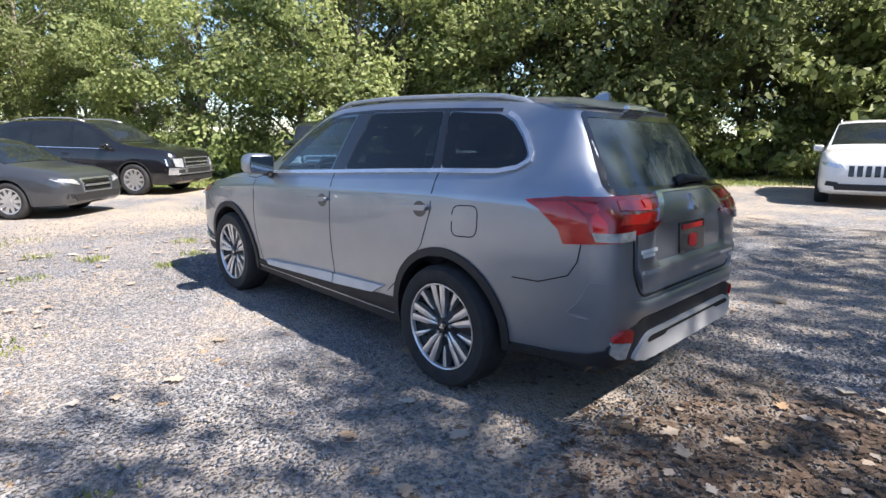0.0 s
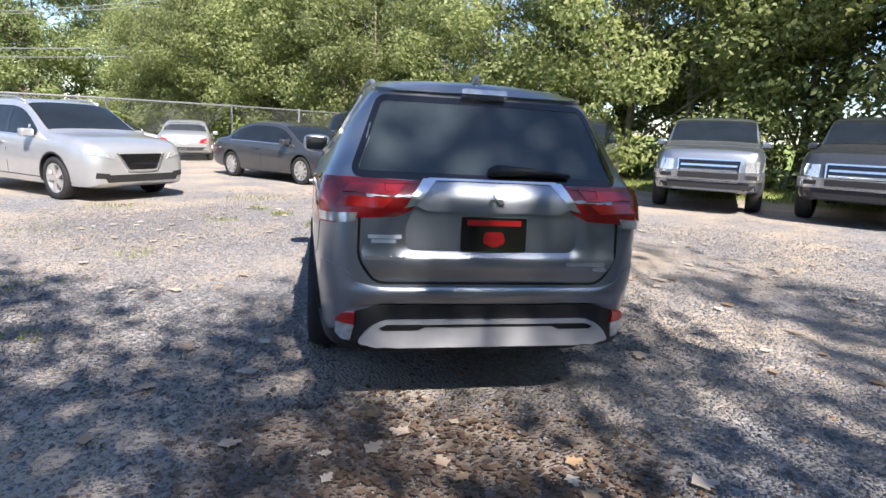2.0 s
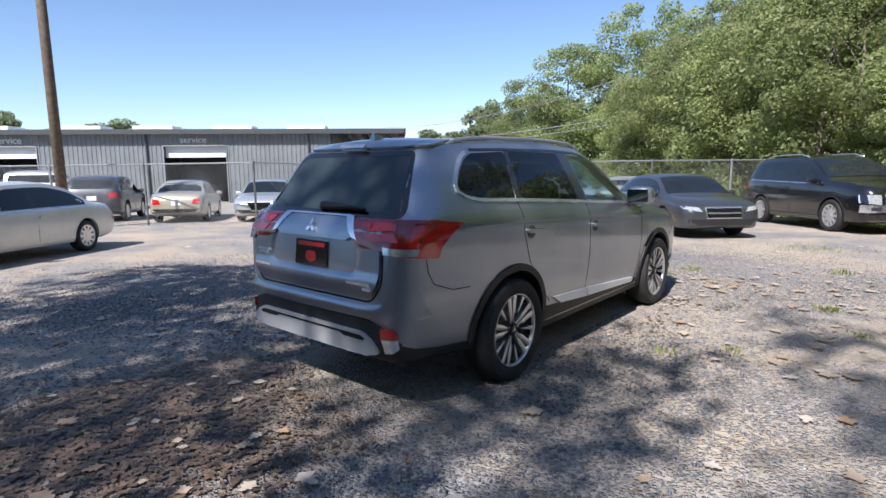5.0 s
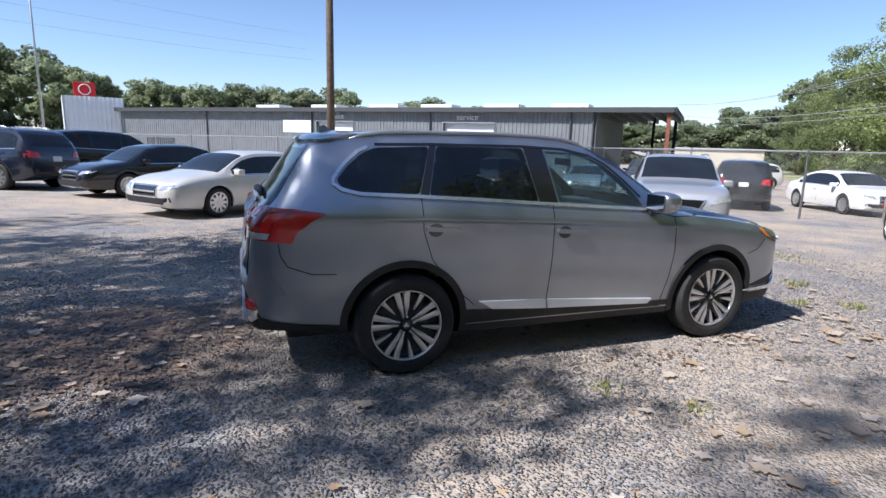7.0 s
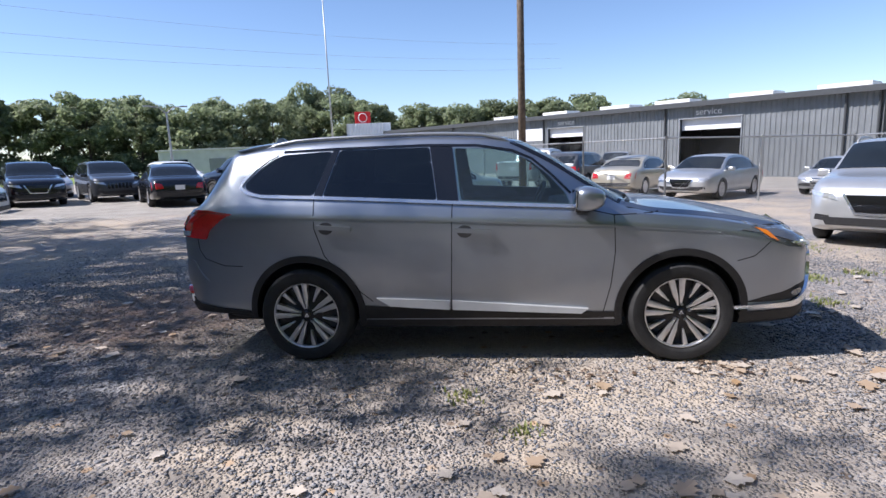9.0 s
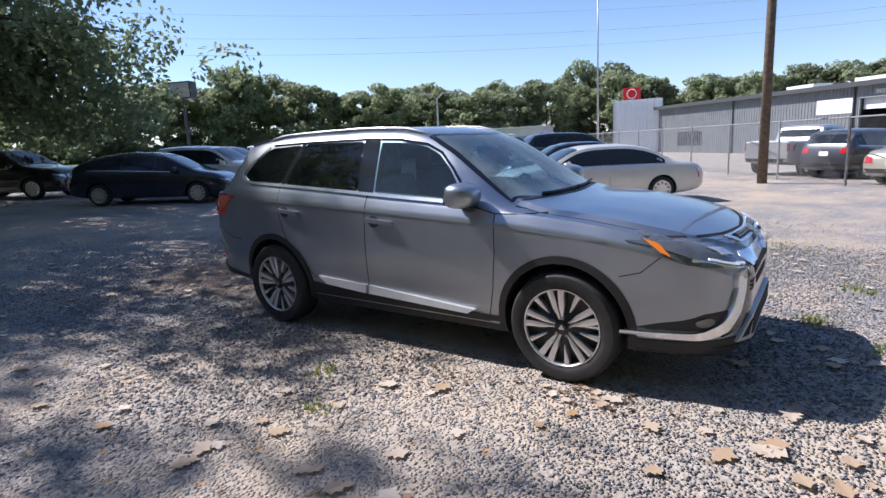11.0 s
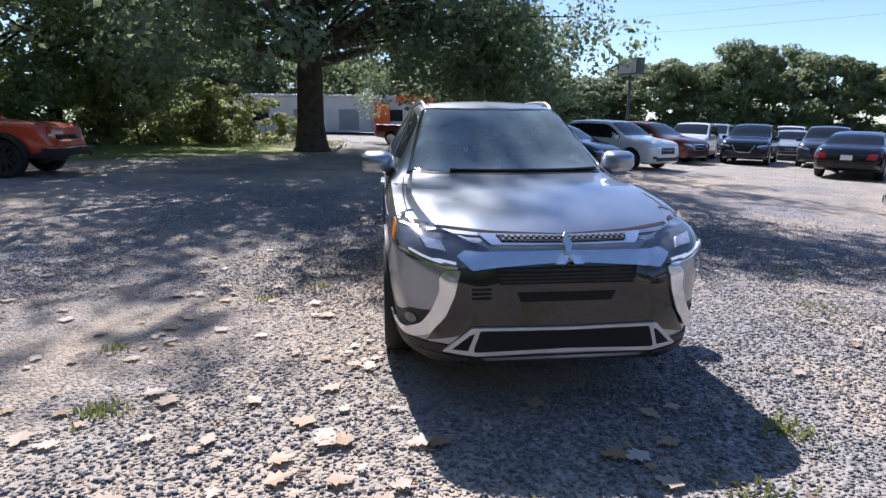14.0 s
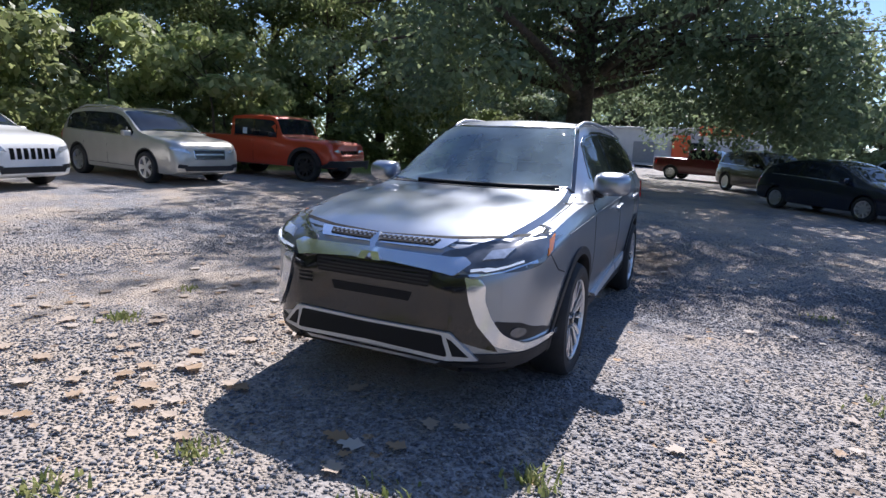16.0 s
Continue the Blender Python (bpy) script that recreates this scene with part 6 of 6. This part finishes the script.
    for x in (.05, -.85):
        for y in (.37, -.37):
            seat(x, y)
    bm = bmesh.new()
    box(bm, .55, .98, -.70, .70, .80, 1.06, .06)
    part("dashboard", bm, M_cab, root, "dark dashboard", True)
    bm = bmesh.new()
    pts = [(.43 + .07 * math.sin(a), .37 + .18 * math.cos(a), 1.03 + .17 * math.sin(a)) for a in np.linspace(0, 2 * math.pi, 25)]
    tube(bm, pts, .016, 8, False)
    part("steering_wheel", bm, M_cab, root, "black steering wheel", True)
    boxed("window_sticker", (-.30, -.298, -.30, -.10, 1.20, 1.38), M_paper, root, label="paper price sheet behind the glass")
    boxed("inside_mirror", (.33, .35, -.12, .12, 1.40, 1.46), M_plastic, root, .008)
    for x, y, fl in ((1.335, .765, False), (1.335, -.765, True), (-1.335, .765, False), (-1.335, -.765, True)):
        hero_wheel(root, x, y, fl)
    # underside
    boxed("underbody", (-2.1, 2.05, -.60, .60, .24, .33), M_plastic, root, .03, "dark underbody")
    tagged(root, "titanium grey SUV with two-tone alloy wheels standing on gravel", "suv")
    return root


M_lampsmoke = mat("headlamp_interior", (0.13, 0.14, 0.155), 0.15, 0.3, vary=0.25, scale=14, coat=1.0)
M_drl = mat("lamp_white", (0.9, 0.95, 1.0), 0.15, vary=0.05, coat=1.0, emit=0.2)
hero_suv()

# ---- poles, wires, signs ----


def pole(name, x, y, h, r0, r1, material, label, lean=(0, 0)):
    root = new(name)
    bm = bmesh.new()
    tube(bm, [(0, 0, -0.4), (lean[0] * .5, lean[1] * .5, h / 2), (lean[0], lean[1], h)], [r0, (r0 + r1) / 2, r1], 12)
    part("shaft", bm, material, root, smooth=True)
    root.matrix_basis = pose(x, y, gz(x, y))
    tagged(root, label, "pole")
    return root


up = pole("utility_pole", 28.0, -0.1, 9.6, .16, .11, M_pole, "weathered wooden utility pole with a transformer")
bm = bmesh.new()
rg = lathe(bm, [(.02, 6.15), (.25, 6.2), (.26, 7.0), (.22, 7.1), (.03, 7.15)], 18, 'Z')
bmesh.ops.translate(bm, verts=bm.verts[:], vec=(-.05, .38, 0))
part("transformer", bm, M_paper, up, "pale grey transformer can", True)
boxed("crossarm", (-.06, .06, -.9, .9, 8.7, 8.82), M_pole, up, .01)
for yy in (-.8, 0, .8):
    bm = bmesh.new()
    lathe(bm, [(.0, 8.82), (.04, 8.83), (.05, 8.9), (.03, 9.0), (0, 9.02)], 10, 'Z')
    bmesh.ops.translate(bm, verts=bm.verts[:], vec=(0, yy, 0))
    part("insulator", bm, M_paper, up)
lp = pole("wooden_pole", 0.85, 16.4, 11.0, .15, .11, M_pole, "bare wooden light pole standing by the fence")
fp = pole("flagpole", -20.0, 60.6, 21.0, .13, .05, M_steel, "tall slim pale metal mast")


def wire(p0, p1, sag, r=0.012):
    root = new("overhead_wire")
    bm = bmesh.new()
    p0, p1 = Vector(p0), Vector(p1)
    tube(bm, [p0.lerp(p1, t) - Vector((0, 0, sag * 4 * t * (1 - t))) for t in np.linspace(0, 1, 21)], r, 5, False)
    ob = part("cable", bm, M_wire, root)
    tagged(root, "thin dark overhead cable", "cable", "overhead cables")


for a, b, s, r in (((28, -.9, 8.5), (62, 66, 8.0), 1.6, .02), ((28, .7, 8.5), (62, 67, 8.0), 1.6, .02), ((28, -.1, 5.6), (60, 62, 6.0), 1.2, .03), ((28, -.1, 5.3), (40, 42, 3.8), 0.9, .02),
                   ((28, -.9, 8.5), (8, -52, 9.0), 1.2, .02), ((28, .7, 8.5), (8, -51, 9.0), 1.2, .02),
                   ((-70, 20, 15), (10, 95, 16), 2.0, .012), ((-70, 17, 13), (10, 92, 14), 2.0, .012), ((-70, 24, 18), (10, 99, 19), 2.0, .012)):
    wire(a, b, s, r)


def roadside_sign():
    root = new("pylon_sign")
    bm = bmesh.new()
    tube(bm, [(0, 0, -.3), (0, 0, 4.0)], .07, 10)
    part("post", bm, M_darkwall, root)
    boxed("cabinet", (-.62, .62, -.27, .27, 3.95, 4.75), M_darkwall, root, .03)
    for s in (1, -1):
        boxed("face", (-.55, .55, s * .274 - .004, s * .274 + .004, 4.02, 4.68), M_roofmetal, root, label="pale sign face")
    root.matrix_basis = pose(-23.3, 11.7, gz(-23.3, 11.7), 0, 0, 25)
    tagged(root, "dark cabinet pylon sign on a single post", "sign")


roadside_sign()


def dealer_block():
    root = new("white_sign_building")
    corrugated("wall", (0, 0), (5.2, 0), 0, 6.2, M_whitewall, root, .4)
    corrugated("wall", (5.2, 0), (5.2, 4), 0, 6.2, M_whitewall, root, .4)
    corrugated("wall", (5.2, 4), (0, 4), 0, 6.2, M_whitewall, root, .4)
    corrugated("wall", (0, 4), (0, 0), 0, 6.2, M_whitewall, root, .4)
    boxed("roof", (0.02, 5.18, .02, 3.98, 6.1, 6.19), M_roofmetal, root)
    boxed("sign_panel", (1.0, 2.9, .8, 1.0, 6.2, 7.6), M_signred, root, .05, "red sign panel")
    bm = bmesh.new()
    tube(bm, [(1.95 + .5 * math.cos(t), .78, 6.9 + .5 * math.sin(t)) for t in np.linspace(0, 2 * math.pi, 25)], .05, 6, False)
    part("ring", bm, M_paper, root, "pale ring mark")
    root.matrix_basis = pose(-18.3, 61.0, -1.2, 0, 0, 15)
    tagged(root, "white ribbed steel sign wall with a red panel", "building", kind="structure")


dealer_block()


def low_building(name, x, y, rz, L, D, H, wall, label, stripe=None, z=None):
    root = new(name)
    bm = bmesh.new()
    box(bm, 0, L, 0, D, 0, H, .02)
    part("wall", bm, wall, root)
    boxed("roof", (-.2, L + .2, -.2, D + .2, H + .002, H + .2), M_roofmetal, root, .03)
    n = max(2, int(L / 4))
    for i in range(n):
        x0 = (i + .3) * L / n
        boxed("door" if i % 3 else "window", (x0, x0 + L / n * .45, -.05, -.003, .2 if i % 3 else 1.0, H * .66), M_darkglass if i % 3 == 0 else M_greydoor, root, .01)
    if stripe:
        boxed("fascia", (L * .72, L * .92, -.3, -.205, H - .45, H + .35), stripe, root, .02, "orange fascia panel")
        boxed("pier", (L * .62, L * .62 + 1.4, -.35, -.06, 0, H - .46), stripe, root, .02, "orange pier")
    root.matrix_basis = pose(x, y, gz(x, y) if z is None else z, 0, 0, rz)
    tagged(root, label, "building", kind="structure")


M_greydoor = mat("grey_door", (0.22, 0.23, 0.25), 0.6, vary=0.08)
low_building("storage_building", -47.3, -14.0, 92, 20, 8, 3.1, M_greywall, "long pale grey storage building with orange trim", M_orange)
low_building("cream_building", 46.5, 49.1, -42, 9.5, 8, 3.2, M_cream, "low cream flat-roofed building beyond the yard", None, -1.9)
low_building("far_shed", -42.0, 60.0, 10, 14, 7, 3.0, M_greywall, "small pale shed by the tree line")


def street_lamp(x, y, h):
    root = new("street_lamp")
    bm = bmesh.new()
    tube(bm, [(0, 0, -.3), (0, 0, h)], [.1, .06], 8)
    part("post", bm, M_steel, root)
    for s in (1, -1):
        bm = bmesh.new()
        tube(bm, [(0, 0, h - .1), (s * .5, 0, h + .35), (s * 1.2, 0, h + .4)], .04, 6)
        part("arm", bm, M_steel, root)
        boxed("lamp_head", (s * 1.2 - .25, s * 1.2 + .25, -.1, .1, h + .36, h + .46), M_steel, root, .02)
    root.matrix_basis = pose(x, y, gz(x, y), 0, 0, 40)
    tagged(root, "double-armed metal street lamp", "street lamp")


street_lamp(-24.0, 34.0, 5.2)

# ---- gravel, leaves and weeds ----


def in_apron(x, y):
    """Thick gravel near the SUV, thinning outwards."""
    if abs(x) < 2.1 and abs(y) < .72:
        return False
    if ((x * 5.31 + y * 9.17) * 73.3) % 1.0 < .85 * earth_patch(x, y):
        return False
    e = math.hypot(x / 5.3, y / 4.9)
    return e < 1.0 or ((x * 7.13 + y * 3.77) * 91.7) % 1.0 < max(0.0, (1.75 - e) / .75) ** 2 * .55


def stone_field(name, n, seed, smin, smax, material, test, span, label):
    """Crushed stone: squashed and skewed eight-sided lumps lying on the ground."""
    rng = np.random.RandomState(seed)
    pts = []
    while len(pts) < n:
        c = rng.uniform(-1, 1, (4000, 2)) * np.array(span)
        pts += [p for p in c if test(p[0], p[1])]
    pts = np.array(pts[:n])
    s = smin * (smax / smin) ** (rng.uniform(0, 1, n) ** 1.6)
    base = np.array([(1, 0, 0), (0, 1, 0), (-1, 0, 0), (0, -1, 0), (0, 0, 1), (0, 0, -1)], float)
    v = base[None] * (1 + rng.uniform(-.35, .35, (n, 6, 1)))
    v[:, :4, 2] += rng.uniform(-.25, .35, (n, 4))
    v[:, 4, :2] += rng.uniform(-.45, .45, (n, 2))
    v *= np.stack([s * rng.uniform(.8, 1.4, n), s * rng.uniform(.6, 1.0, n), s * rng.uniform(.36, .64, n)], 1)[:, None, :]
    a = rng.uniform(0, 2 * np.pi, n)
    ca, sa = np.cos(a)[:, None], np.sin(a)[:, None]
    x = v[:, :, 0] * ca - v[:, :, 1] * sa + pts[:, 0:1]
    y = v[:, :, 0] * sa + v[:, :, 1] * ca + pts[:, 1:2]
    gzv = np.array([gz(px, py) for px, py in pts])[:, None]
    z = v[:, :, 2] + gzv + (s * .25)[:, None]
    co = np.stack([x, y, z], 2).reshape(-1, 3)
    f = np.array([(0, 1, 4), (1, 2, 4), (2, 3, 4), (3, 0, 4), (1, 0, 5), (2, 1, 5), (3, 2, 5), (0, 3, 5)])
    idx = (f[None] + (np.arange(n) * 6)[:, None, None]).reshape(-1)
    me = bpy.data.meshes.new(name)
    me.vertices.add(len(co))
    me.vertices.foreach_set("co", co.ravel())
    me.loops.add(len(idx))
    me.loops.foreach_set("vertex_index", idx)
    me.polygons.add(n * 8)
    me.polygons.foreach_set("loop_start", np.arange(n * 8) * 3)
    me.polygons.foreach_set("loop_total", np.full(n * 8, 3))
    me.materials.append(material)
    me.update(calc_edges=True)
    tagged(new(name, me), label, "gravel", kind="stuff")


def stone_material(name, c0, c1, tan):
    m = bpy.data.materials.new(name)
    m.use_nodes = True
    n, l = m.node_tree.nodes, m.node_tree.links
    b = n["Principled BSDF"]
    b.inputs["Roughness"].default_value = 0.85
    b.inputs["Specular IOR Level"].default_value = 0.3
    ge = n.new("ShaderNodeNewGeometry")
    cr = n.new("ShaderNodeValToRGB")
    cr.color_ramp.elements[0].color = (*c0, 1)
    cr.color_ramp.elements[1].color = (*c1, 1)
    e = cr.color_ramp.elements.new(.80)
    e.color = (*[(p + q) / 2 for p, q in zip(c0, c1)], 1)
    e = cr.color_ramp.elements.new(.87)
    e.color = (*tan, 1)
    l.new(ge.outputs["Random Per Island"], cr.inputs[0])
    tc = n.new("ShaderNodeTexCoord")
    nz = n.new("ShaderNodeTexNoise")
    nz.inputs["Scale"].default_value = 140
    nz.inputs["Detail"].default_value = 5
    l.new(tc.outputs["Object"], nz.inputs["Vector"])
    mr = n.new("ShaderNodeMapRange")
    mr.inputs[1].default_value, mr.inputs[2].default_value, mr.inputs[3].default_value, mr.inputs[4].default_value = .3, .7, .75, 1.2
    l.new(nz.outputs["Fac"], mr.inputs[0])
    hs = n.new("ShaderNodeHueSaturation")
    l.new(cr.outputs[0], hs.inputs["Color"])
    l.new(mr.outputs[0], hs.inputs["Value"])
    l.new(hs.outputs[0], b.inputs["Base Color"])
    return m


M_stone = stone_material("crushed_limestone", (0.144, 0.149, 0.166), (0.375, 0.378, 0.398), (0.33, 0.275, 0.22))
stone_field("gravel_stones", 135000, 3, .0065, .0165, M_stone, in_apron, (9.2, 8.5), "loose grey crushed limestone around the SUV")

LEAF = [(0, 0), (.10, .16), (.30, .14), (.34, .36), (.52, .26), (.62, .46), (.78, .22), (1.0, .06), (.80, -.18), (.64, -.44), (.52, -.24), (.34, -.38), (.30, -.14), (.10, -.15)]


def leaf_strew(name, spots, material, label, category="leaves", seed=7, low=.004):
    """Fallen leaves: lobed, curled blades, one face fan each."""
    rng = random.Random(seed)
    verts, faces = [], []
    for x, y, s in spots:
        a = rng.uniform(0, 6.283)
        ca, sa = math.cos(a), math.sin(a)
        curl, tilt = rng.uniform(.02, .18), rng.uniform(-.10, .10)
        i = len(verts)
        g = gz(x, y) + low + .012

        def put(u, v):
            z = curl * (abs(v) * .9 + (u - .5) ** 2 * .5) + tilt * (u - .5)
            return (x + s * ((u - .5) * ca - v * sa), y + s * ((u - .5) * sa + v * ca), g + s * z + .004)
        verts.append(put(.45, 0))
        verts += [put(u + rng.uniform(-.03, .03), v) for u, v in LEAF]
        n = len(LEAF)
        faces += [(i, i + 1 + k, i + 1 + (k + 1) % n) for k in range(n)]
    ob = mesh_arrays(name, verts, faces, material)
    tagged(ob, label, category, kind="stuff")


M_dry = leaf_mat("dry_leaves", (0.40, 0.26, 0.14), (0.62, 0.55, 0.47), 0.3, 0.2)
M_brown = leaf_mat("brown_litter", (0.07, 0.045, 0.03), (0.20, 0.14, 0.10), 0.3, 0.1)
rngL = random.Random(17)
spots = []
for cx_, cy_, sx, sy, n_, s0, s1 in ((2.2, -2.3, 1.2, .8, 70, .05, .15), (3.3, -1.2, .8, .7, 44, .05, .14), (.6, -2.4, .9, .7, 16, .07, .14), (-1.6, -2.8, 1.4, .8, 14, .07, .13), (-3.4, .35, .65, .55, 34, .05, .11), (-3.6, -.5, .5, .4, 9, .09, .15), (-3.0, 1.5, .9, .9, 12, .07, .14),
                                     (3.4, 1.0, .9, 1.1, 40, .05, .13), (2.6, 2.6, 1.2, .8, 14, .06, .12), (-.6, 3.0, 1.6, 1.0, 14, .06, .12), (1.5, -.95, .25, .18, 8, .06, .1), (-8, -2, 4, 4, 160, .08, .16), (-15, -5, 4, 4, 300, .09, .18), (-10, 2, 4, 3, 90, .08, .15), (5, -7, 4, 3, 90, .06, .12), (8, 8, 4, 4, 60, .06, .12), (4.5, 4.5, 2.5, 2, 60, .05, .1), (0, -7, 3, 2, 60, .07, .14)):
    for _ in range(n_):
        x, y = rngL.gauss(cx_, sx), rngL.gauss(cy_, sy)
        if abs(x) < 2.2 and abs(y) < .85:
            continue
        spots.append((x, y, rngL.uniform(s0, s1)))
leaf_strew("fallen_leaves", spots, M_dry, "dry tan leaves scattered over the gravel")
spots = []
for cx_, cy_, sx, sy, n_ in ((-3.5, .25, .5, .5, 2400), (-3.1, .7, .45, .4, 1100), (-4.0, .7, .4, .4, 700), (-3.3, -.35, .4, .25, 500), (-3.7, -.9, .35, .3, 160), (-2.55, .3, .35, .3, 120), (.6, -1.15, .3, .12, 60), (1.55, -.98, .22, .1, 70)):
    for _ in range(n_):
        spots.append((rngL.gauss(cx_, sx), rngL.gauss(cy_, sy), rngL.uniform(.015, .048)))
leaf_strew("leaf_litter", spots, M_brown, "dark brown rotted leaf litter on the gravel", seed=9, low=.0)

M_blade = leaf_mat("grass_blades", (0.20, 0.25, 0.08), (0.42, 0.42, 0.18), 0.4, 0.4)


def grass_field(name, clumps, label):
    """Blades of grass: bent slim triangles."""
    rng = np.random.RandomState(8)
    verts, faces = [], []
    for x, y, r, n, h in clumps:
        for _ in range(n):
            px, py = x + rng.normal() * r, y + rng.normal() * r
            a, l_ = rng.uniform(0, 6.283), h * rng.uniform(.5, 1.3)
            dx, dy = math.cos(a), math.sin(a)
            w = .006 + .05 * h
            w = min(w, .012)
            b = rng.uniform(.2, .8) * l_
            g = gz(px, py)
            i = len(verts)
            verts += [(px - dy * w, py + dx * w, g), (px + dy * w, py - dx * w, g), (px + dx * b * .4 - dy * w * .6, py + dy * b * .4 + dx * w * .6, g + l_ * .6), (px + dx * b * .4 + dy * w * .6, py + dy * b * .4 - dx * w * .6, g + l_ * .6), (px + dx * b, py + dy * b, g + l_ * .85)]
            faces += [(i, i + 1, i + 3, i + 2), (i + 2, i + 3, i + 4)]
    ob = mesh_arrays(name, verts, faces, M_blade)
    tagged(ob, label, "grass", kind="stuff")


tufts = [(2.62, 1.02, .06, 60, .06), (3.05, .55, .08, 70, .05), (3.45, 1.5, .09, 80, .06), (2.9, 2.2, .1, 60, .05), (3.9, .3, .08, 60, .06), (2.1, -2.3, .06, 60, .06), (1.25, -2.6, .05, 40, .05), (.2, -1.9, .06, 40, .04), (3.6, -.6, .07, 50, .06), (4.1, 1.9, .09, 60, .06),
         (-.2, 3.2, .12, 50, .04), (-1.2, 2.6, .08, 30, .04), (.9, 2.6, .1, 50, .04), (-.15, -1.45, .06, 40, .05), (4.6, -2.2, .1, 60, .06), (6, 2.2, .3, 160, .05), (4.6, 4.2, .3, 140, .05), (2.2, 4.4, .3, 120, .04), (7.6, -1.6, .4, 160, .05), (3.1, -.35, .06, 50, .05)]
grass_field("weeds", tufts, "small green weeds growing through the gravel")
strip = []
for i in range(520):
    u = -30 + 62 * ((i * .618) % 1)
    v = -16.2 - 5.2 * ((i * .7548) % 1)
    x, y = uv_to_xy(u, v)
    strip.append((x, y, .35, 46, .11))
for i in range(120):
    x, y = -22 - 9 * ((i * .618) % 1), -3.5 - 10 * ((i * .7548) % 1)
    strip.append((x, y, .4, 46, .14))
grass_field("grass_strip", strip, "rough green grass along the wood edge")
